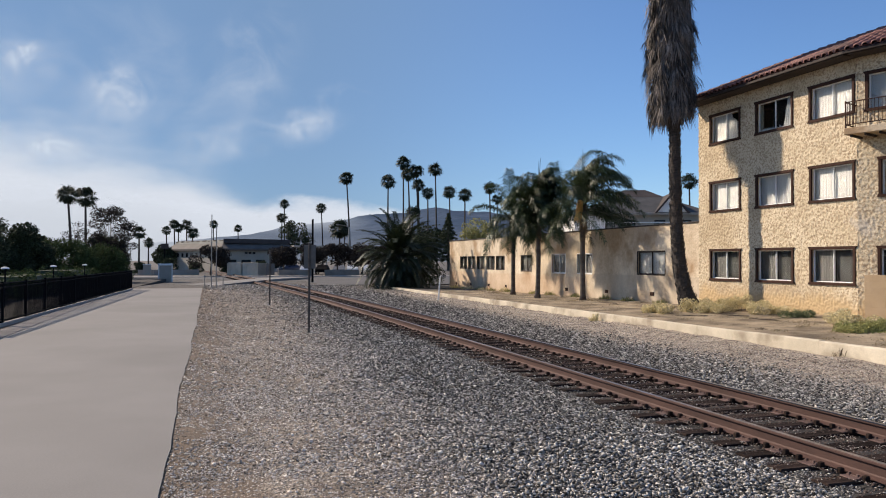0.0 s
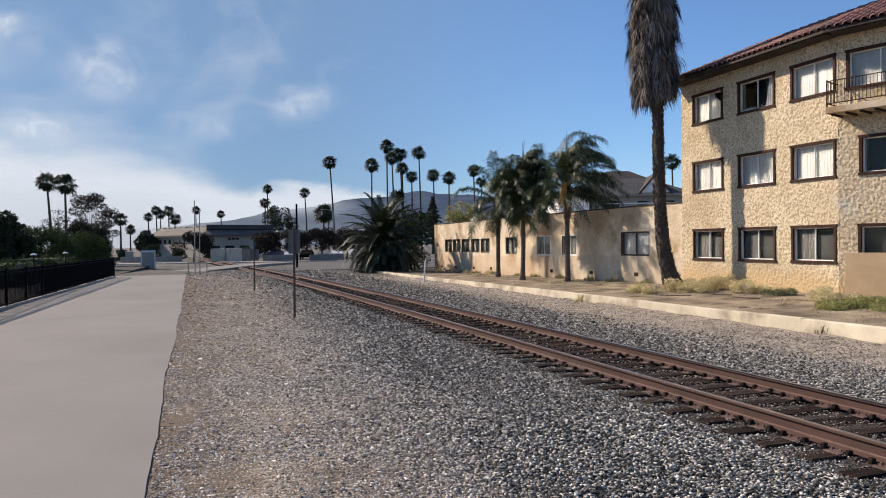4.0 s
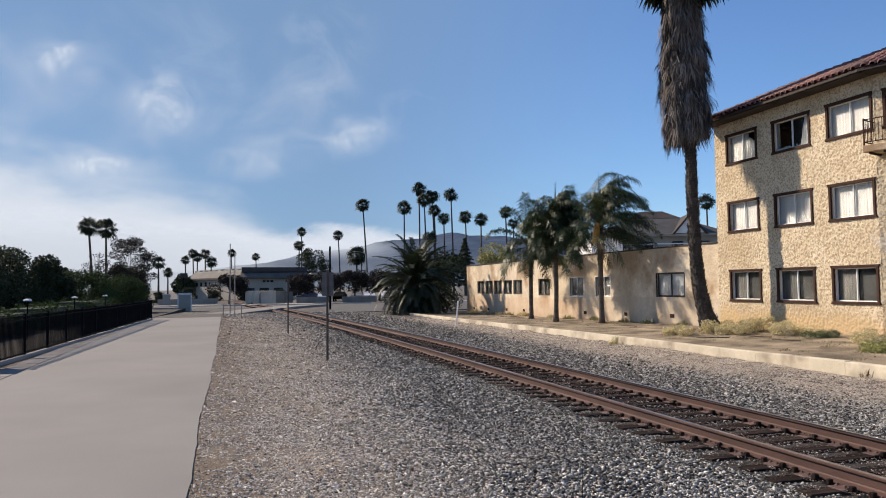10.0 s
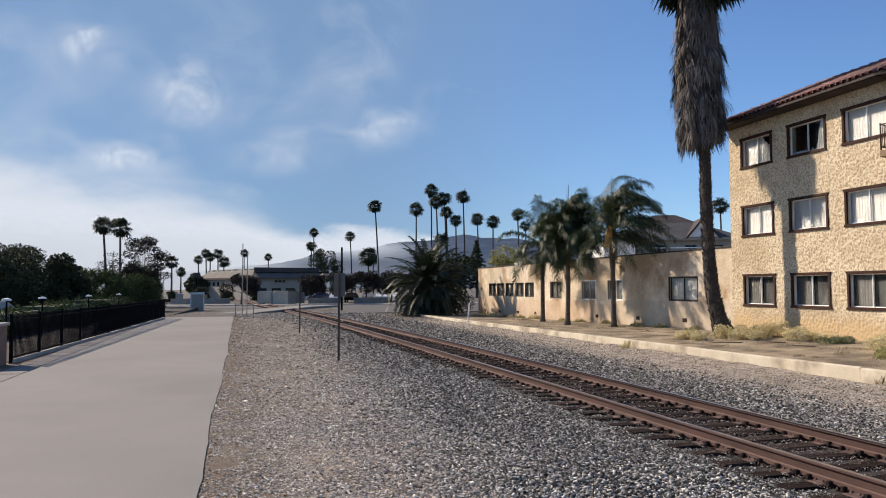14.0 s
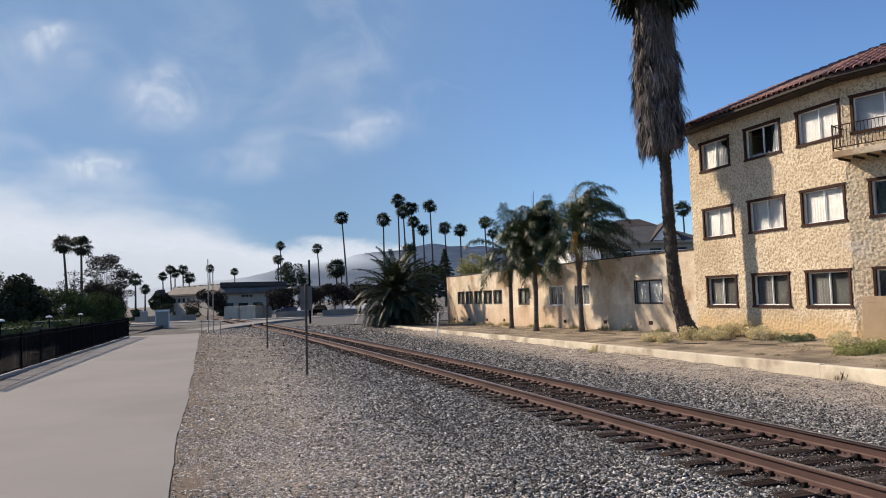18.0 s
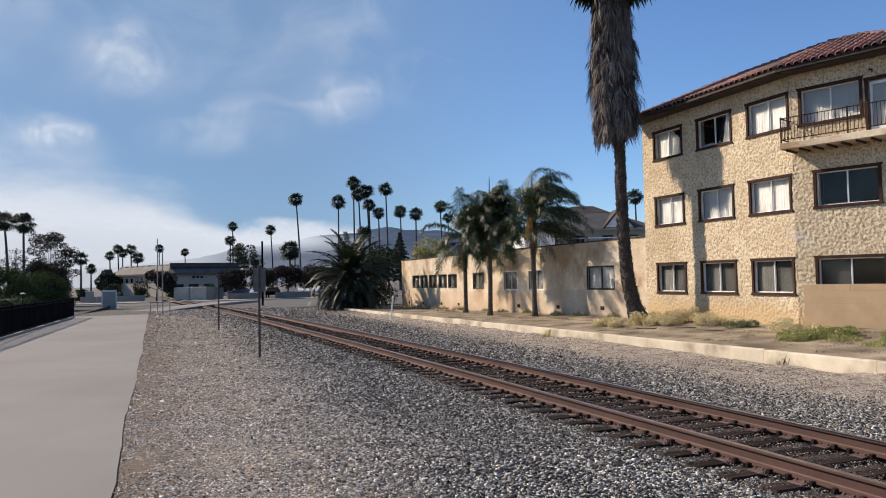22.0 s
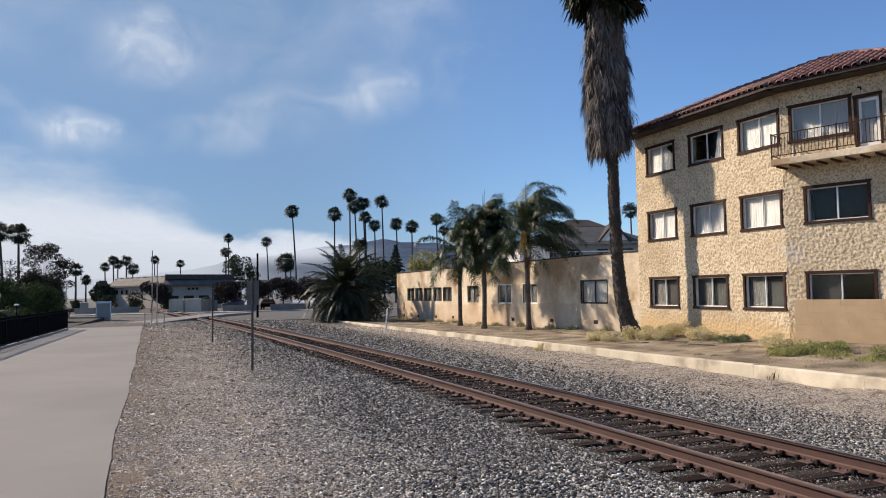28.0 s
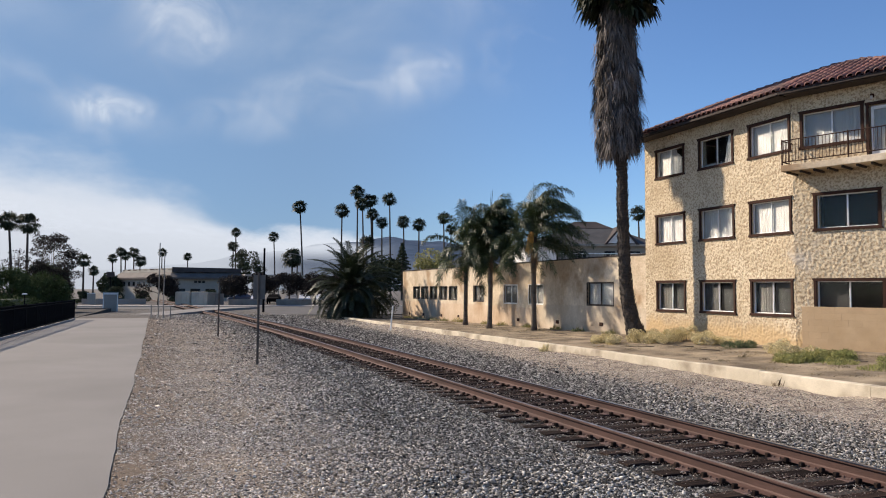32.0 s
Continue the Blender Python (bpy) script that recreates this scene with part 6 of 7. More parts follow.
# ======== across the road: shops, bins, cars ========
shop = thing("commercial_building", "long two-storey grey commercial building with a mansard roof", "building", pose(0, 0, 0))
PLAN = [Vector(p) for p in ((2.2, 140.0, 0), (14.7, 140.6, 0), (16.0, 160.0, 0), (-1.5, 170.0, 0), (-7.65, 160.0, 0))]
HEART = sum(PLAN, Vector()) / 5


def loft(levels):
    """Rings of the plan, each (outward offset, height), joined into a closed body."""
    s = Shape()
    for off, z in levels:
        s.v += [tuple(p + (p - HEART).normalized() * off + Vector((0, 0, z))) for p in PLAN]
    for k in range(len(levels) - 1):
        s.f += [(k * 5 + i, k * 5 + (i + 1) % 5, k * 5 + 5 + (i + 1) % 5, k * 5 + 5 + i) for i in range(5)]
    s.f += [(4, 3, 2, 1, 0), tuple(range(len(levels) * 5 - 5, len(levels) * 5))]
    return s


part("wall", loft([(0, -0.4), (0, 3.6)]), MAT["shop_wall"], shop)
part("eave_roof", loft([(0.9, 3.62), (0.95, 3.95), (-0.7, 4.9)]), MAT["far_roof"], shop, "faded brown-grey lower roof")
part("upper_roof", loft([(-0.75, 4.92), (-1.7, 5.62)]), MAT["grey_roof"], shop, "pale upper roof with a broken edge")
a, b = PLAN[0] + Vector((0.2, 0.15, 0)), PLAN[1] + Vector((-0.2, 0.15, 0))
part("roof_screen", Shape().add([a + Vector((0, 0, 4.93)), b + Vector((0, 0, 4.93)), b + Vector((0.1, 0.25, 5.72)), a + Vector((0, 0.25, 5.78)), a + Vector((0, 1.2, 4.93)), b + Vector((0, 1.2, 4.93)), b + Vector((0.1, 1.0, 5.72)), a + Vector((0, 1.0, 5.78))],
     [(0, 1, 2, 3), (3, 2, 6, 7), (1, 5, 6, 2), (0, 3, 7, 4), (4, 7, 6, 5)]), MAT["dark_roof"], shop, "dark brown roof screen")


def facade_box(p, q, u, off, w, z0, z1, deep):
    """A block set on the facade from p to q, u metres along it."""
    d = (q - p).normalized()
    m = Matrix.Translation(p + d * u) @ pose(0, 0, 0, 0, 0, math.degrees(math.atan2(d.y, d.x)))
    return Shape().box(0, -off - deep, z0, w, -off, z1, 0.015, m)


for k in range(9):
    u = 0.7 + k * 2.35
    part("dormer", facade_box(PLAN[4], PLAN[0], u, -1.4, 0.8 + 0.35 * (k % 3), 4.95, 5.5 + 0.1 * (k % 2), 0.6), MAT["dark_roof"], shop)
slots = [(PLAN[4], PLAN[0], 1.1 + k * 2.05, 0.8, 2.35, 3.15) for k in range(10)] + [(PLAN[0], PLAN[1], u, 0.5, 2.95, 3.35) for u in (4.0, 4.7, 5.4)] + [(PLAN[0], PLAN[1], 8.3, 1.4, 3.0, 3.3)]
slots += [(PLAN[0], PLAN[1], u, 1.7, 0.3, 1.9) for u in (0.8, 3.4, 6.0, 8.6, 10.4)]
for p, q, u, w_, z0, z1 in slots:
    w = part("window", facade_box(p, q, u, 0.004, w_, z0, z1, 0.06), MAT["dark_room"], shop)
    part("pane", facade_box(p, q, u + 0.06, 0.07, w_ - 0.12, z0 + 0.06, z1 - 0.06, 0.01), MAT["glass"], w).visible_shadow = False

board = thing("billboard", "small dark billboard on a steel pole beside the shops", "sign", pose(-7.6, 138, -0.35))
part("pole", Shape().tube([(0, 0, 0), (0, 0, 4.4)], [0.1, 0.09], 8), MAT["black_steel"], board)
part("panel", Shape().box(-0.65, -0.1, 4.15, 0.65, 0.1, 5.05, 0.02), MAT["dark_roof"], board)
yard = thing("yard_wall", "low pale wall before the shops", "wall", kind="structure")
for k in range(4):
    part("wall_length", Shape().box(-9.6 + k * 2.05, 111.0, -0.4, -7.58 + k * 2.05, 111.25, 0.42 + 0.03 * (k % 2), 0.015), MAT["pale_paving"], yard)
box_ = thing("utility_box", "pale upright utility box beside the yard wall", "cabinet", pose(-8.3, 109.6, -0.36))
part("body", Shape().box(-0.5, -0.3, 0, 0.5, 0.3, 1.5, 0.02), MAT["shop_wall"], box_)
part("lid", Shape().box(-0.54, -0.34, 1.5, 0.54, 0.34, 1.57, 0.02), MAT["white_paint"], box_)

canopy = thing("canopy", "long pale flat canopy on thin posts over the car park", "canopy", pose(0, 0, 0))
part("roof", Shape().box(12.7, 117.6, 3.95, 32, 122, 4.2, 0.03), MAT["grey_wall"], canopy)
for x in (13.2, 18, 23, 29):
    part("post", Shape().tube([(x, 118, -0.4), (x, 118, 3.9)], 0.09, 6), MAT["sign_steel"], canopy)

enc = thing("bin_enclosure", "tan panelled bin enclosure beside the track", "enclosure", pose(4.8, 104.5, 0, 0, 0, -38) @ pose(-4.8, -104.5, 0))
for x0, x1 in ((2.3, 4.6), (4.9, 7.3)):
    p = part("gate_panel", Shape().box(x0, 103.6, -0.33, x1, 103.75, 1.5, 0.02), MAT["tan_panel"], enc)
    for k in range(6):
        x = lerp(x0 + 0.1, x1 - 0.25, k / 5)
        part("board", Shape().box(x, 103.56, -0.25, x + 0.14, 103.6, 1.44, 0.01), MAT["tan_panel"], p)
part("body", Shape().box(2.35, 103.76, -0.33, 7.25, 106, 1.4, 0.02), MAT["grey_wall"], enc)


def car(x, y, turn, paint, label):
    c = thing("car", label, "car", pose(x, y, -0.33, 0, 0, turn), "parked cars across the road")
    s = Shape()
    prof = [(-2.15, 0.35), (-2.2, 0.75), (-2.0, 0.95), (-1.35, 1.02), (-0.75, 1.45), (0.75, 1.48), (1.45, 1.05), (2.1, 0.98), (2.2, 0.6), (2.15, 0.35)]
    vs = [(px, sy * (0.86 if pz < 1.1 else 0.68), pz) for sy in (-1, 1) for px, pz in prof]
    n = len(prof)
    s.add(vs, [tuple(range(n)), tuple(range(2 * n - 1, n - 1, -1))] + [(k, k + n, (k + 1) % n + n, (k + 1) % n) for k in range(n)])
    part("body", s, paint, c)
    part("side_window", Shape().add([(-0.95, -0.80, 1.08), (1.15, -0.80, 1.08), (0.7, -0.70, 1.4), (-0.68, -0.70, 1.4)], [(0, 1, 2, 3)]).add([(-0.95, 0.80, 1.08), (1.15, 0.80, 1.08), (0.7, 0.70, 1.4), (-0.68, 0.70, 1.4)], [(3, 2, 1, 0)]), MAT["dark_room"], c)
    for wx in (-1.35, 1.4):
        for wy in (-0.8, 0.8):
            w = part("wheel", Shape().tube([(wx, wy - 0.1, 0.32), (wx, wy + 0.1, 0.32)], 0.32, 12), MAT["black_steel"], c)
            part("rim", Shape().tube([(wx, wy - 0.112, 0.32), (wx, wy + 0.112, 0.32)], 0.18, 10), MAT["sign_steel"], w)
    return c


PAINTS = [MAT["white_paint"], MAT["black_steel"], MAT["sign_steel"], MAT["white_paint"], surface("dark_blue_paint", (0.03, 0.04, 0.07), (0.035, 0.045, 0.08), 1, 0.3, 10, 0.02, 0)]
NAMES = ["white car parked across the road", "black car parked across the road", "silver car parked across the road", "white car parked across the road", "dark blue car parked across the road"]
for k, (x, y, a) in enumerate(((14.0, 112, 80), (16.6, 113, 75), (19.0, 112, 78), (21.4, 114, 80), (12.0, 114, 0), (23.6, 113, 82))):
    car(x, y, a, PAINTS[k % 5], NAMES[k % 5])
car(-13.5, 33, 80, PAINTS[3], "white car parked behind the hedge")
car(-13.8, 47, 80, PAINTS[2], "silver car parked behind the hedge")

for k, (x, y, h, w) in enumerate(((-6.0, 124, 2.2, 3.5), (-2.2, 125, 1.7, 3.0), (2.4, 124, 2.0, 3.2), (-10.5, 122, 1.6, 3.0), (8.2, 126, 1.9, 3.0))):
    tree("shrub", x, y, h, w, 140 + k, "dark shrub before the commercial building", leaves=2600, leaf=0.11, trunk_h=0.1, clump=0.4, category="shrub", z=-0.33)

# low walls and paving at the road
strip_between("road", lambda y: -120, lambda y: 120, 84, 96, -0.6, -0.315, MAT["asphalt"], "dark asphalt road across the end of the path", 12, category="road")
strip_between("pavement", lambda y: -120, lambda y: 120, 96.0, 99, -0.6, -0.22, MAT["pale_paving"], "pale pavement along the far side of the road", 3, category="pavement")
strip_between("car_park", lambda y: 9.5, lambda y: 60, 64, 83.9, -0.6, -0.312, MAT["asphalt"], "grey asphalt apron beyond the date palm", 10, category="paving")
lw = thing("low_wall", "low grey wall in front of the car park", "wall", kind="structure")
for x0, x1 in ((8.8, 13.4), (15.0, 19.8), (21.5, 30)):
    part("wall_length", Shape().box(x0, 100.0, -0.33, x1, 100.3, 0.55, 0.02), MAT["road_wall"], lw)

MAT["house_roof"] = surface("weathered_shingle", (0.040, 0.041, 0.043), (0.072, 0.073, 0.075), 0.8, 0.9, 8, 0.2, 0.3)
# ======== house behind the annex ========
house = thing("house", "white two-storey house with a grey hipped roof behind the annex", "house", pose(44.7, 70, -0.4, 0, 0, -24))
part("wall", Shape().box(-6, -5, -0.5, 6, 5, 7.4), MAT["shop_wall"], house)
part("roof", Shape().add([(-6.7, -5.6, 7.25), (6.7, -5.6, 7.25), (6.7, 5.6, 7.25), (-6.7, 5.6, 7.25), (-1.5, -0.3, 9.85), (0.9, -0.3, 9.85)], [(0, 1, 5, 4), (1, 2, 5), (2, 3, 4, 5), (3, 0, 4), (3, 2, 1, 0)]), MAT["house_roof"], house, "weathered grey shingle roof")
# dark piece added on top: shade of the slope facing off the sun
part("ridge_cap", Shape().add([(-3.0, -1.75, 9.17), (2.6, -1.75, 9.17), (2.6, 0.9, 9.17), (-3.0, 0.9, 9.17), (-1.5, -0.3, 10.05), (0.9, -0.3, 10.05)], [(0, 1, 5, 4), (1, 2, 5), (2, 3, 4, 5), (3, 0, 4), (3, 2, 1, 0)]), MAT["dark_roof"], house, "dark cap painting the roof slope turned from the sun")
part("gable", Shape().add([(1.2, -5.7, 7.3), (4.2, -5.7, 7.3), (2.7, -5.7, 9.0), (1.2, -5.6, 7.3), (4.2, -5.6, 7.3), (2.7, -5.6, 9.0)], [(0, 1, 2), (0, 2, 5, 3), (1, 4, 5, 2), (0, 3, 4, 1), (3, 5, 4)]), MAT["white_paint"], house)
part("gable_roof", Shape().add([(0.9, -5.95, 7.15), (4.5, -5.95, 7.15), (2.7, -5.95, 9.28), (0.9, -1, 7.15), (4.5, -1, 7.15), (2.7, -1, 9.28), (1.15, -5.95, 7.15), (4.25, -5.95, 7.15), (2.7, -5.95, 9.02), (1.15, -1, 7.15), (4.25, -1, 7.15), (2.7, -1, 9.02)],
     [(0, 2, 5, 3), (1, 4, 5, 2), (6, 9, 11, 8), (7, 8, 11, 10), (0, 6, 8, 2), (7, 1, 2, 8), (3, 5, 11, 9), (4, 10, 11, 5)]), MAT["dark_roof"], house, "dark gable roof with barge boards")
part("vent", Shape().box(2.5, -5.78, 7.75, 2.9, -5.71, 8.25, 0.02), MAT["dark_room"], house)
part("eave_board", Shape().box(-6.72, -5.66, 7.0, 6.72, -5.5, 7.24, 0.01), MAT["grey_wall"], house)
for x in (-4.2, -1.4, 1.6, 4.2):
    w = part("window", Shape().box(x - 0.55, -5.06, 5.0, x + 0.55, -5.004, 6.5, 0.02), MAT["dark_room"], house)
    part("pane", Shape().box(x - 0.45, -5.08, 5.1, x + 0.45, -5.07, 6.4), MAT["glass"], w).visible_shadow = False
porch = part("porch_rail", Shape().box(-6, -7.0, 6.1, 6, -6.9, 6.2, 0.01), MAT["white_paint"], house)
for k in range(25):
    part("baluster", Shape().box(-5.9 + k * 0.48, -6.98, 5.4, -5.82 + k * 0.48, -6.92, 6.1), MAT["grey_wall"], porch)
part("porch", Shape().box(-6, -7.05, -0.5, 6, -5.004, 5.4, 0.02), MAT["shop_wall"], house)
part("roof_unit", Shape().box(26.1, 49.2, 3.15, 28.7, 51.4, 5.12, 0.02).box(25.95, 49.05, 5.12, 28.85, 51.55, 5.24, 0.02), MAT["white_paint"], annex, "white boxed plant room on the flat roof")

# ======== hills ========
def hills():
    s = Shape()
    ridge = [(-600, 40), (-100, 60), (122, 87), (342, 126), (510, 155), (640, 167), (735, 182), (800, 170), (900, 176), (970, 165), (1300, 150), (1700, 190), (2100, 160), (2600, 90)]
    n, rows = 150, 9
    for j in range(rows):
        v = j / (rows - 1)
        for i in range(n):
            x = lerp(-600, 2600, i / (n - 1))
            k = next(a for a in range(len(ridge) - 1) if ridge[a][0] <= x <= ridge[a + 1][0])
            h = lerp(ridge[k][1], ridge[k + 1][1], (x - ridge[k][0]) / (ridge[k + 1][0] - ridge[k][0]))
            h += 9 * noise.noise((x * 0.006, 2, 0)) + 4 * noise.noise((x * 0.02, 5, 0))
            fall = v ** 0.8
            z = h * fall + 22 * math.sin(math.pi * v) * noise.noise((x * 0.004, v * 3, 1))
            s.v.append((x, 2480 - 0.13 * x - 900 * (1 - v), max(-1.0, z)))
    s.f = [(j * n + i, j * n + i + 1, j * n + n + i + 1, j * n + n + i) for j in range(rows - 1) for i in range(n - 1)]
    tagged(part("hills", s, MAT["hill"], smooth=True), "scrub hills on the horizon, distance haze painted in as blue-grey", "hills", kind="structure")


hills()


# ======== verge: weeds, grass, litter ========
def tufts(name, spots, material, label, blade_h, blade_w, count, category="plants", spread=0.4, seed=1):
    g = random.Random(seed)
    s = Shape()
    for x, y, r in spots:
        for k in range(count):
            a, d = g.uniform(0, 6.28), r * math.sqrt(g.random())
            px, py = x + math.cos(a) * d * spread * 2, y + math.sin(a) * d * spread * 2
            z = ground_z(px, py) - 0.01
            h = blade_h * g.uniform(0.4, 1.2) * (1.1 - 0.6 * d / r)
            lean = Vector((g.uniform(-1, 1), g.uniform(-1, 1), 0)) * h * 0.5
            b = g.uniform(0, 3.14)
            w = Vector((math.cos(b), math.sin(b), 0)) * blade_w
            p = Vector((px, py, z))
            n = len(s.v)
            s.v += [tuple(p - w), tuple(p + w), tuple(p + lean * 0.4 + Vector((0, 0, h * 0.6)) + w * 0.7), tuple(p + lean + Vector((0, 0, h)))]
            s.f += [(n, n + 1, n + 2), (n, n + 2, n + 3)]
    return tagged(part(name, s, material), label, category, kind="stuff")


tufts("grass", [(16.6, 15.3, 0.8), (17.2, 15.4, 0.9), (17.5, 14.9, 0.8), (18.0, 15.2, 0.7), (16.8, 12.9, 0.7), (17.1, 14.3, 0.6), (17.6, 16.4, 0.5)], MAT["verge_grass"], "patches of short dry green grass on the verge", 0.15, 0.008, 600)
def weed_bush(x, y, r, h, seed, material="weed", label="pale yellow dry weed clump at the foot of the wall"):
    q = random.Random(seed)
    t = thing("weed_clump", label, "weeds", pose(x, y, ground_z(x, y) - 0.02), "dry weeds on the verge")
    clumps = [(Vector((q.uniform(-r, r), q.uniform(-r, r), q.uniform(0.1, h * 0.8))), q.uniform(0.12, 0.26)) for _ in range(9)]
    v, f = leaf_cloud(q, clumps, 2200, 0.024)
    v[:, 2] = np.maximum(v[:, 2], 0.005)
    part("leaves", big_mesh("leaves", v, f, MAT[material]), None, t)
    for c, _ in clumps[:4]:
        part("stem", Shape().tube([(c.x * 0.5, c.y * 0.5, 0), tuple(c)], [0.008, 0.004], 4, False), MAT["wood_bark"], t)


for k, (x, y, r, h) in enumerate(((17.4, 22.9, 0.5, 0.45), (18.0, 22.2, 0.5, 0.5), (18.5, 21.5, 0.5, 0.45), (17.5, 22.3, 0.4, 0.3), (18.4, 20.9, 0.35, 0.28), (18.8, 22.4, 0.4, 0.55), (17.3, 23.4, 0.4, 0.3), (18.9, 23.3, 0.4, 0.4), (18.3, 23.8, 0.4, 0.25), (16.2, 23.5, 0.35, 0.3), (16.0, 24.2, 0.3, 0.2), (18.9, 24.6, 0.4, 0.3), (18.9, 20.7, 0.35, 0.2), (17.4, 16.7, 0.35, 0.42), (17.1, 16.2, 0.35, 0.36), (17.7, 16.2, 0.35, 0.3))):
    weed_bush(x, y, r, h * 1.2, 300 + k)
for k, (x, y, r, h) in enumerate(((16.9, 15.5, 0.5, 0.14), (17.4, 15.2, 0.6, 0.18), (17.9, 15.1, 0.5, 0.14), (16.4, 15.3, 0.35, 0.10), (17.5, 12.6, 0.5, 0.4))):
    weed_bush(x, y, r, h, 330 + k, "verge_grass", "low green weed clump on the verge")
weed_bush(18.3, 19.2, 0.38, 0.16, 341, "leaf_green", "low fresh green weed patch on the verge")
tufts("dead_weeds", [(15.0, 17.1, 0.22)], MAT["dead_weed"], "flat dead brown weed by the kerb", 0.09, 0.008, 70)
scat = random.Random(77)
tufts("dry_grass", [(scat.uniform(kerb_x(v) + 0.6, 19.3), v, scat.uniform(0.25, 0.8)) for v in [scat.uniform(12, 56) for _ in range(110)]], surface("dead_grass", (0.13, 0.10, 0.05), (0.30, 0.24, 0.13), 1.5, 0.9, 10, 0.2, 0.0, island=0.5), "thin dead grass over the verge soil", 0.07, 0.006, 110)
tufts("wall_weeds", [(19.45, v, scat.uniform(0.3, 0.6)) for v in (28.5, 31.2, 33.4, 36.5, 39.8, 42.2, 46.1, 49.3, 52.0, 55.2, 57.5)], MAT["grass"], "straggling weeds along the foot of the annex wall", 0.28, 0.008, 160)
tufts("kerb_weeds", [(13.75, 24.4, 0.25), (19.3, 50.5, 0.6), (19.3, 54, 0.6), (19.4, 47, 0.4)], MAT["weed"], "thin dry weeds against the kerb and wall", 0.35, 0.01, 120)
tufts("kerb_twigs", [(14.12, 13.55, 0.22)], MAT["dead_weed"], "a few thin dead twigs standing at the kerb", 0.30, 0.006, 34)


# sticks, leaf litter and scrap on the bare soil
def stick(x, y, L, turn, r, label="dead grey-brown stick on the verge"):
    q = random.Random(int(x * 100 + y))
    z = ground_z(x, y)
    pts = [(L * k / 5, q.uniform(-0.03, 0.03), 0.02 + q.uniform(0, 0.02)) for k in range(6)]
    t = thing("stick", label, "stick", pose(x, y, z, 0, 0, turn), "sticks on the verge")
    part("wood", Shape().tube(pts, [r, r, r * 0.9, r * 0.8, r * 0.6, r * 0.4], 6), MAT["wood_bark"], t)


for x, y, L, a in ((16.4, 21.3, 1.1, 160), (17.0, 18.7, 0.9, 115), (16.2, 24.9, 0.8, 60), (17.6, 13.9, 0.9, 100), (17.5, 29, 1.2, 95), (16.4, 31.5, 0.8, 70), (17.4, 20.4, 0.7, 140)):
    stick(x, y, L, a, 0.018)
scrap = thing("scrap_frame", "broken white wire frame lying on the verge", "scrap", pose(17.75, 20.0, ground_z(17.75, 20.0) + 0.05, 8, -6, 35))
for a, b in (((0, 0, 0), (0.75, 0.05, 0.05)), ((0.75, 0.05, 0.05), (0.8, 0.45, 0.12)), ((0.8, 0.45, 0.12), (0.05, 0.4, 0.02)), ((0.05, 0.4, 0.02), (0, 0, 0)), ((0.3, 0.02, 0.03), (0.4, 0.42, 0.16)), ((0.15, 0.1, 0.12), (0.6, 0.3, 0.18))):
    part("wire", Shape().tube([a, b], 0.006, 6), MAT["sign_steel"], scrap)


def litter():
    g = np.random.default_rng(5)
    n = 2600
    y = g.uniform(11, 48, n)
    x = np.array([kerb_x(v) + 0.3 for v in y]) + g.uniform(0, 1, n) ** 0.8 * np.array([19.5 - kerb_x(v) for v in y])
    z = np.array([ground_z(a, b) for a, b in zip(x, y)]) + 0.012
    p, ang, s = np.stack([x, y, z], 1), g.uniform(0, 6.28, n), g.uniform(0.02, 0.07, n)
    d = np.stack([np.cos(ang), np.sin(ang), g.uniform(-0.2, 0.3, n)], 1) * s[:, None]
    e = np.stack([-np.sin(ang), np.cos(ang), g.uniform(-0.3, 0.3, n)], 1) * (s * 0.35)[:, None]
    v = np.stack([p - d, p + e, p + d, p - e], 1).reshape(-1, 3)
    m = surface("dead_leaf", (0.10, 0.07, 0.045), (0.26, 0.19, 0.12), 3, 0.9, 10, 0.2, 0.0, island=0.5)
    tagged(new("leaf_litter", big_mesh("leaf_litter", v, np.arange(n * 4).reshape(-1, 4), m)), "scattered brown leaf litter on the verge soil", "leaf litter", kind="stuff")


litter()

# paved way that leaves the path and crosses the rails
cr = Shape()
mid = [(-2.6, 50.6), (-1.6, 57), (0.3, 63), (3.2, 72), (6.2, 80), (9.5, 85)]
for x, y in mid:
    cr.v += [(x - 1.3, y + 0.6, -0.105), (x + 1.3, y - 0.6, -0.105), (x + 1.3, y - 0.6, -0.5), (x - 1.3, y + 0.6, -0.5)]
cr.f = [(k * 4 + i, k * 4 + 4 + i, k * 4 + 4 + (i + 1) % 4, k * 4 + (i + 1) % 4) for k in range(len(mid) - 1) for i in range(4)] + [(0, 1, 2, 3), (23, 22, 21, 20)]
tagged(part("crossing", cr, MAT["path"]), "grey concrete walkway across the rails", "crossing", kind="structure")


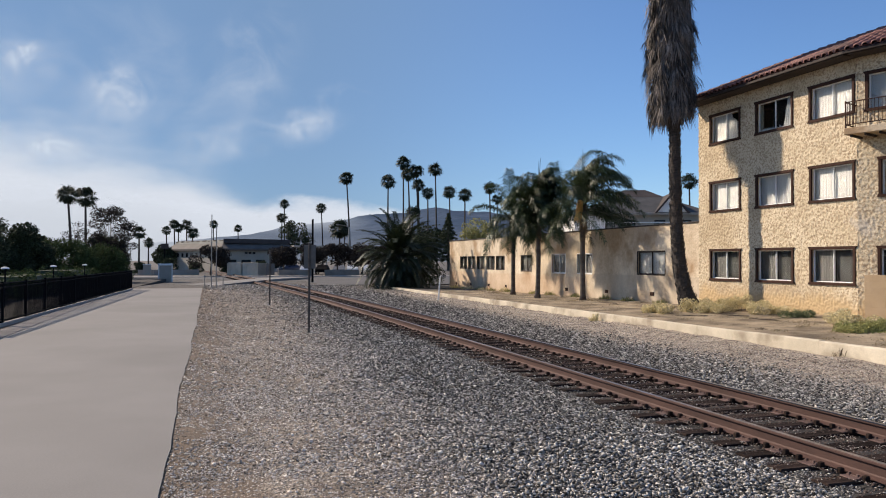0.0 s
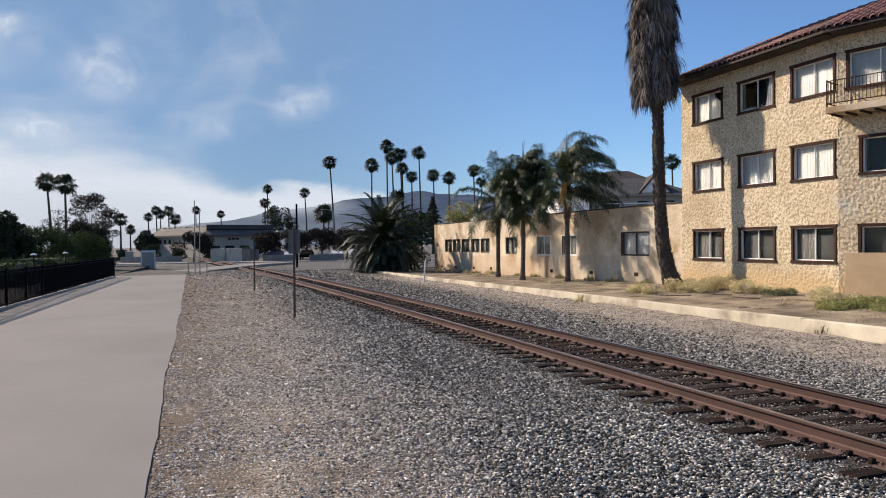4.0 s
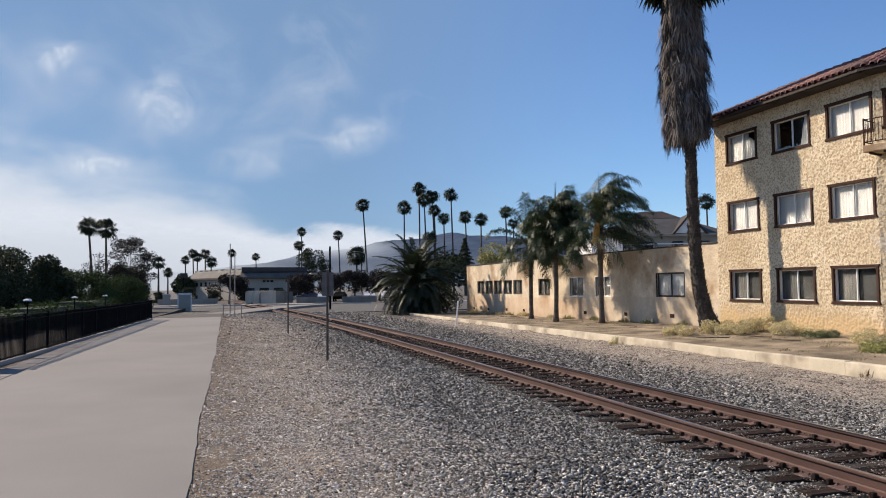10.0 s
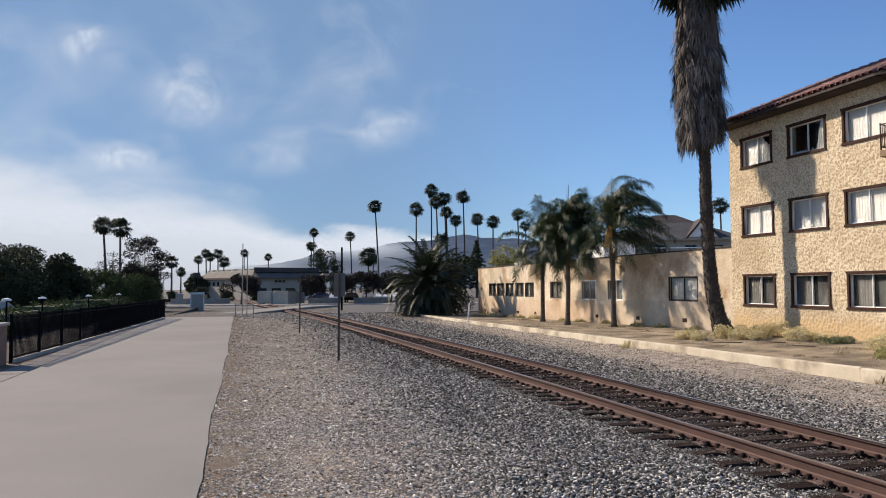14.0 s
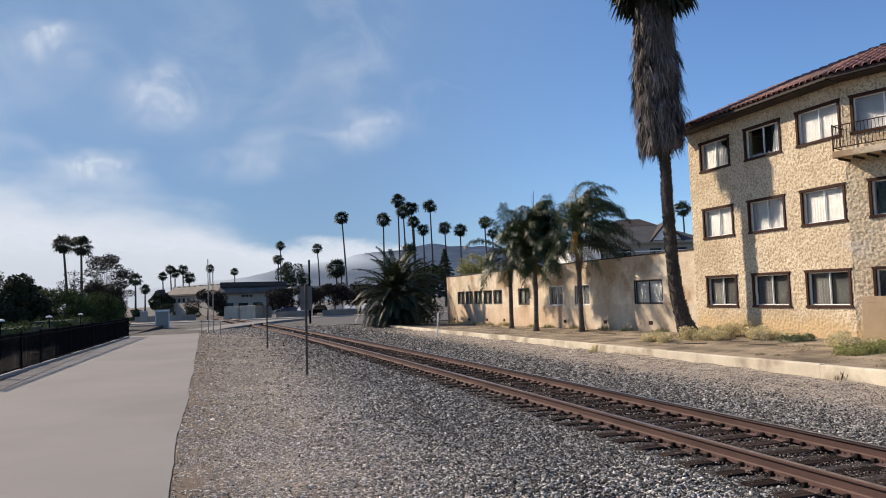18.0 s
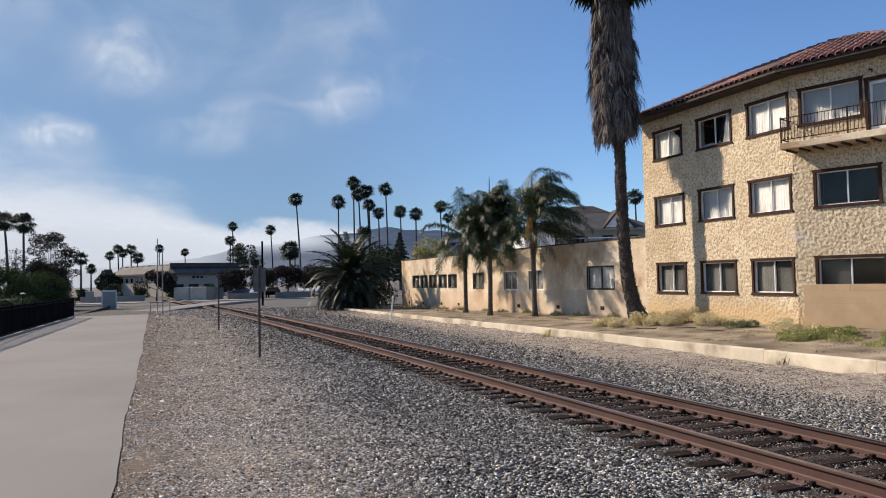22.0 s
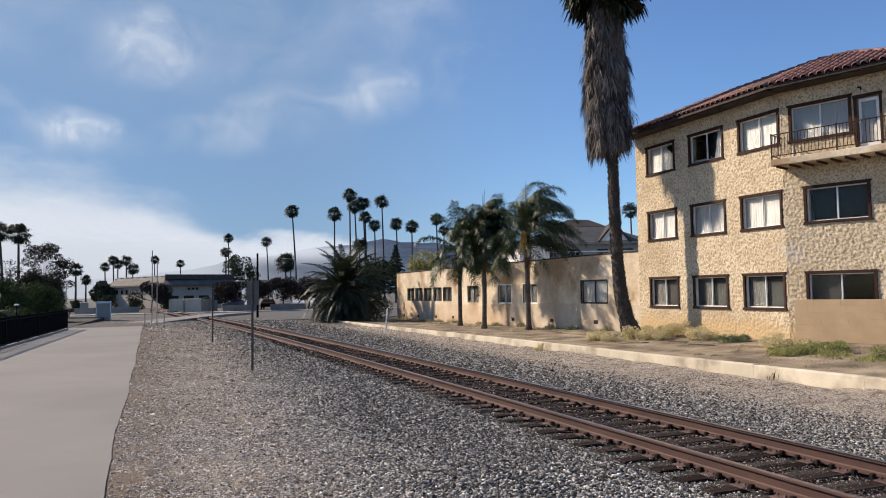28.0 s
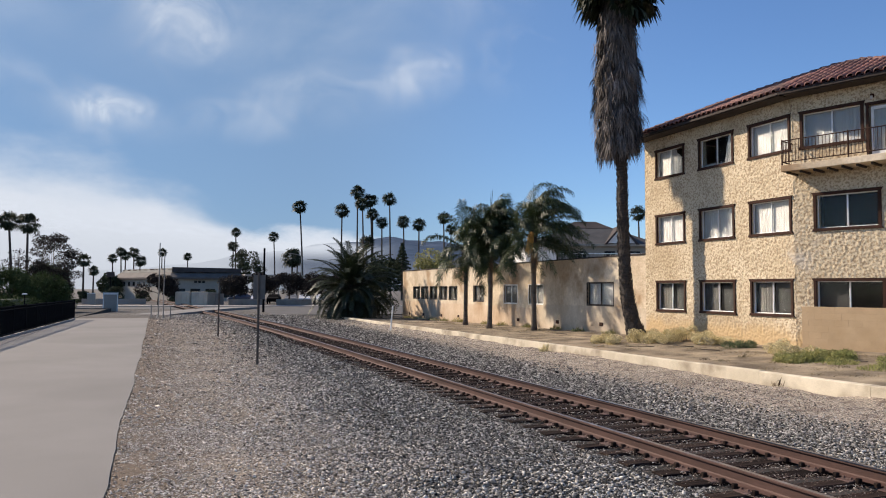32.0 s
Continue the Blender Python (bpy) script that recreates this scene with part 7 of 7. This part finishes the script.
# ======== clouds: thin drifting sheets and a bank of sea fog ========
def cloud_material(name, scale, seed, lo, hi, strength, stretch=(1, 0.5, 1), opacity=0.9, tint=(0.87, 0.95, 1.04)):
    m = bpy.data.materials.new(name)
    m.use_nodes = True
    n, l = m.node_tree.nodes, m.node_tree.links
    n.remove(n["Principled BSDF"])
    src = n.new("ShaderNodeTexCoord")
    mp = n.new("ShaderNodeMapping")
    mp.inputs["Location"].default_value, mp.inputs["Scale"].default_value = (seed * 13.7, seed * 5.1, seed), stretch
    l.new(src.outputs["Object"], mp.inputs["Vector"])
    t = n.new("ShaderNodeTexNoise")
    t.inputs["Scale"].default_value, t.inputs["Detail"].default_value, t.inputs["Roughness"].default_value, t.inputs["Distortion"].default_value = scale, 8, 0.56, 0.7
    l.new(mp.outputs["Vector"], t.inputs["Vector"])
    # soft falloff to the rim, from the generated box
    sep = n.new("ShaderNodeVectorMath")
    sep.operation = "SUBTRACT"
    sep.inputs[1].default_value = (0.5, 0.5, 0.5)
    l.new(src.outputs["Generated"], sep.inputs[0])
    flat = n.new("ShaderNodeVectorMath")
    flat.operation = "MULTIPLY"
    flat.inputs[1].default_value = (2, 2, 0)
    l.new(sep.outputs["Vector"], flat.inputs[0])
    ln = n.new("ShaderNodeVectorMath")
    ln.operation = "LENGTH"
    l.new(flat.outputs["Vector"], ln.inputs[0])
    rim = n.new("ShaderNodeMapRange")
    rim.interpolation_type = "SMOOTHERSTEP"
    rim.inputs["From Min"].default_value, rim.inputs["From Max"].default_value = 1.0, 0.1
    l.new(ln.outputs["Value"], rim.inputs["Value"])
    r = n.new("ShaderNodeMapRange")
    r.interpolation_type = "SMOOTHSTEP"
    r.inputs["From Min"].default_value, r.inputs["From Max"].default_value = lo, hi
    l.new(t.outputs["Fac"], r.inputs["Value"])
    a = n.new("ShaderNodeMath")
    a.operation = "MULTIPLY"
    l.new(rim.outputs["Result"], a.inputs[0])
    l.new(r.outputs["Result"], a.inputs[1])
    o = n.new("ShaderNodeMath")
    o.operation = "MULTIPLY"
    o.inputs[1].default_value = opacity
    l.new(a.outputs["Value"], o.inputs[0])
    # sunlight scattered by the vapour is put in as emission
    em, tr, mx = n.new("ShaderNodeEmission"), n.new("ShaderNodeBsdfTransparent"), n.new("ShaderNodeMixShader")
    em.inputs["Color"].default_value, em.inputs["Strength"].default_value = rgb(tint), strength
    l.new(o.outputs["Value"], mx.inputs["Fac"])
    l.new(tr.outputs["BSDF"], mx.inputs[1])
    l.new(em.outputs["Emission"], mx.inputs[2])
    l.new(mx.outputs["Shader"], n["Material Output"].inputs["Surface"])
    return m


def fog_material(name, scale, top, wobble, soft, strength, opacity, fade_lo, fade_hi, seed, tint=(0.86, 0.945, 1.05), thin=None):
    """A standing bank of vapour: solid below, torn along its top, thinning out to one end; it glows in place of
    scattered sunlight.
    """
    m = bpy.data.materials.new(name)
    m.use_nodes = True
    n, l = m.node_tree.nodes, m.node_tree.links
    n.remove(n["Principled BSDF"])
    src = n.new("ShaderNodeTexCoord")
    mp = n.new("ShaderNodeMapping")
    mp.inputs["Location"].default_value, mp.inputs["Scale"].default_value = (seed * 71.3, seed, seed), (1, 1, 2.0)
    l.new(src.outputs["Object"], mp.inputs["Vector"])
    t = n.new("ShaderNodeTexNoise")
    t.inputs["Scale"].default_value, t.inputs["Detail"].default_value, t.inputs["Roughness"].default_value = scale, 6, 0.5
    l.new(mp.outputs["Vector"], t.inputs["Vector"])
    sep = n.new("ShaderNodeSeparateXYZ")
    l.new(src.outputs["UV"], sep.inputs["Vector"])

    def calc(op, a, b):
        k = n.new("ShaderNodeMath")
        k.operation = op
        for i, v in enumerate((a, b)):
            if isinstance(v, (int, float)):
                k.inputs[i].default_value = v
            else:
                l.new(v, k.inputs[i])
        return k.outputs["Value"]

    def smooth(v, lo, hi):
        r = n.new("ShaderNodeMapRange")
        r.interpolation_type = "SMOOTHSTEP"
        r.inputs["From Min"].default_value, r.inputs["From Max"].default_value = lo, hi
        l.new(v, r.inputs["Value"])
        return r.outputs["Result"]

    rise = calc("ADD", calc("SUBTRACT", 1.0, sep.outputs["Y"]), calc("MULTIPLY", calc("SUBTRACT", t.outputs["Fac"], 0.5), wobble))
    a = calc("MULTIPLY", calc("MULTIPLY", smooth(rise, top, top + soft), smooth(sep.outputs["X"], fade_hi, fade_lo)), opacity)
    if thin:
        a = calc("MULTIPLY", a, smooth(sep.outputs["Y"], *thin))
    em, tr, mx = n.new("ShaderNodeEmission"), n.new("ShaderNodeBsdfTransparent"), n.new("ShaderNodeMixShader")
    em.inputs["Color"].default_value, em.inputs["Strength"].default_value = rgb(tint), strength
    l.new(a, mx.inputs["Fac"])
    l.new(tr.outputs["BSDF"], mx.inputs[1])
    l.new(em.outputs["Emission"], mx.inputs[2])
    l.new(mx.outputs["Shader"], n["Material Output"].inputs["Surface"])
    return m


def fog_bank(r, profile, material, label, n=90):
    """An upright curved sheet whose top follows (degrees from the track's line, height) pairs."""
    s = Shape()
    az0, az1 = profile[0][0], profile[-1][0]
    for i in range(n + 1):
        d = lerp(az0, az1, i / n)
        k = next(q for q in range(len(profile) - 1) if d <= profile[q + 1][0] + 1e-6)
        top = lerp(profile[k][1], profile[k + 1][1], (d - profile[k][0]) / (profile[k + 1][0] - profile[k][0]))
        a = radians(d)
        for j in range(9):
            b = 1 + 0.04 * (j / 8) ** 2
            s.v.append((math.sin(a) * r * b, math.cos(a) * r * b, -5 + top * j / 8))
    s.f = [(i * 9 + j, i * 9 + 9 + j, i * 9 + 10 + j, i * 9 + j + 1) for i in range(n) for j in range(8)]
    ob = part("fog_bank", s, material, smooth=True)
    uv = ob.data.uv_layers.new(name="spread")
    for loop in ob.data.loops:
        uv.data[loop.index].uv = ((loop.vertex_index // 9) / n, (loop.vertex_index % 9) / 8)
    ob.visible_shadow = False
    tagged(ob, label, "fog", kind="stuff")
    banks.append(ob)
    return ob


banks = []
CLOUD_H = 300.0
DRIFT = Vector((5.6, -18.0, 0))
clouds = []


def sheet(name, sx, sy, bulge, material, seed, n=20):
    s = Shape()
    for j in range(n + 1):
        for i in range(n + 1):
            u, v = i / n * 2 - 1, j / n * 2 - 1
            s.v.append((u * sx, v * sy, bulge * (1 - u * u) * (1 - v * v) + bulge * 0.4 * noise.noise((u * 2, v * 2, seed))))
    s.f = [(j * n + j + i, j * n + j + i + 1, j * n + j + n + 2 + i, j * n + j + n + 1 + i) for j in range(n) for i in range(n)]
    return s.mesh(name, material, True)


def cloud(cx, cy, sx, sy, seed, lo=0.30, hi=0.85, opacity=0.85, scale=0.018, lean=0.0, drift=DRIFT, h=CLOUD_H, label="thin wispy white cloud"):
    """A wisp whose centre stands at (cx, cy) at 16 s."""
    m = cloud_material("cloud_vapour", scale, seed, lo, hi, 0.66, (1, 1, 1), opacity=opacity)
    ob = new("cloud", sheet("cloud", sx, sy, 25, m, seed))
    ob.visible_shadow = False
    tagged(ob, label, "cloud", "drifting clouds", "stuff")
    turn = math.degrees(math.atan2(-cx, cy))
    clouds.append((ob, cx, cy, h, turn, lean, drift))
    return ob


FAR_DRIFT, LONG_DRIFT = Vector((10.0, -26.0, 0)), Vector((4.0, -22.0, 0))
cloud(-172, 950, 70, 44, 31, lo=0.34, opacity=0.8, label="small bright wispy cloud")
cloud(-205, 985, 150, 62, 12, lo=0.28, opacity=0.3, scale=0.012, lean=-18, label="faint streak beside a small cloud")
cloud(-72, 1160, 84, 92, 32, lo=0.33, opacity=0.72, scale=0.015, lean=-35, label="small ragged white cloud")
cloud(-249, 1755, 120, 58, 33, lo=0.32, opacity=0.85, scale=0.014, drift=FAR_DRIFT, label="low small cloud over the fog")
cloud(-300, 1700, 240, 70, 14, lo=0.30, opacity=0.3, scale=0.009, lean=-14, drift=FAR_DRIFT, label="faint low streak of cloud")
cloud(266, 1302, 105, 66, 34, lo=0.34, opacity=0.55, scale=0.014, lean=14, drift=LONG_DRIFT, label="ragged bright head of a long cloud")
cloud(175, 1480, 285, 74, 35, lo=0.22, opacity=0.5, scale=0.0095, lean=14, drift=LONG_DRIFT, label="long faint trailing cloud")
cloud(60, 1700, 150, 60, 6, lo=0.3, opacity=0.34, scale=0.012, drift=LONG_DRIFT, label="thin faint veil of cloud")
cloud(152, 860, 95, 150, 7, lo=0.36, opacity=0.30, scale=0.014, lean=-20, label="thin faint streaks of cloud")
cloud(335, 1130, 90, 70, 17, lo=0.36, opacity=0.26, scale=0.018, lean=20, label="thin faint wisp of cloud")
cloud(-330, 1080, 240, 150, 8, lo=0.3, hi=0.8, opacity=0.24, scale=0.009, label="broad thin veil of cloud")
cloud(-30, 1000, 330, 190, 19, lo=0.33, hi=0.8, opacity=0.20, scale=0.008, lean=-12, label="broad thin veil of cloud")
fog_bank(2850, [(-55, 640), (-15.7, 550), (-11.6, 485), (-8.4, 440), (-4.9, 430), (-0.9, 370), (2.4, 300), (5.8, 220), (10, 120)],
         fog_material("sea_fog", 0.0045, 0.08, 0.5, 0.36, 0.62, 0.95, 0.93, 1.0, 2), "white bank of sea fog rising behind the town")
fog_bank(2840, [(-55, 860), (-15, 690), (-11, 640), (-8, 620), (-4.6, 610), (-2.4, 540), (0.3, 450), (3, 350), (7, 220)],
         fog_material("thin_fog", 0.0036, 0.06, 0.75, 0.50, 0.62, 0.60, 0.86, 1.0, 6), "thin torn veil of fog above the bank")
fog_bank(2700, [(-60, 380), (-12, 360), (-4, 320), (-0.8, 300), (1.9, 275), (4.6, 268), (7.4, 276), (11, 284), (14.6, 262), (18, 200), (22, 120), (27, 60)],
         fog_material("ridge_fog", 0.006, 0.12, 0.4, 0.22, 0.635, 0.95, 0.85, 1.0, 5), "low roll of white fog lying on the ridge")
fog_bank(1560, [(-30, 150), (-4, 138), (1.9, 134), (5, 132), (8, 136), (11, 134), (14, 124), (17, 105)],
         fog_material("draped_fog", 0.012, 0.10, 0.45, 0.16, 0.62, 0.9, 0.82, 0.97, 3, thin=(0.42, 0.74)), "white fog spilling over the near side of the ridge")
# pale haze over the hills painted as a faint glowing sheet
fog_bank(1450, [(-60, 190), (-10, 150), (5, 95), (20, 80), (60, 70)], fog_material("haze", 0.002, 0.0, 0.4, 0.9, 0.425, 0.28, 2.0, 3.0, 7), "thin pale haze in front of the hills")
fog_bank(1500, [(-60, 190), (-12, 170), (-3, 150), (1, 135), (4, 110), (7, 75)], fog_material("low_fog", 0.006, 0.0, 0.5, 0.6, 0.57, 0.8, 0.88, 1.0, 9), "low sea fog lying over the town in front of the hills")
# blue-grey glow added to dull the over-bright sky on the sun's side
fog_bank(3300, [(-75, 3600), (75, 3600)], fog_material("sky_mute", 0.0016, 0.02, 0.3, 0.12, 0.77, 0.80, 0.54, 0.78, 4, tint=(0.190, 0.312, 0.480)), "glowing blue-grey sheet added to mute the sky on the left")


def motions():
    for ob, cx, cy, h, turn, lean, drift in clouds:
        rows = []
        for t in (0.0, 8.0, 16.0, 24.0, 32.0):
            p = Vector((cx, cy, h)) + drift * (t - 16)
            rows.append((t, pose(p.x, p.y, p.z, 0, 0, turn) @ pose(0, 0, 0, 78, 0, 0) @ pose(0, 0, 0, 0, 0, lean)))
        walk(ob, rows)
    for k, ob in enumerate(banks):
        rise = 2.5 if k == 0 else 0.0
        walk(ob, [(t, pose((2.5 + k) * (t - 16), 0, rise * max(0.0, t - 14))) for t in (0.0, 14.0, 20.0, 26.0, 32.0)])


motions()
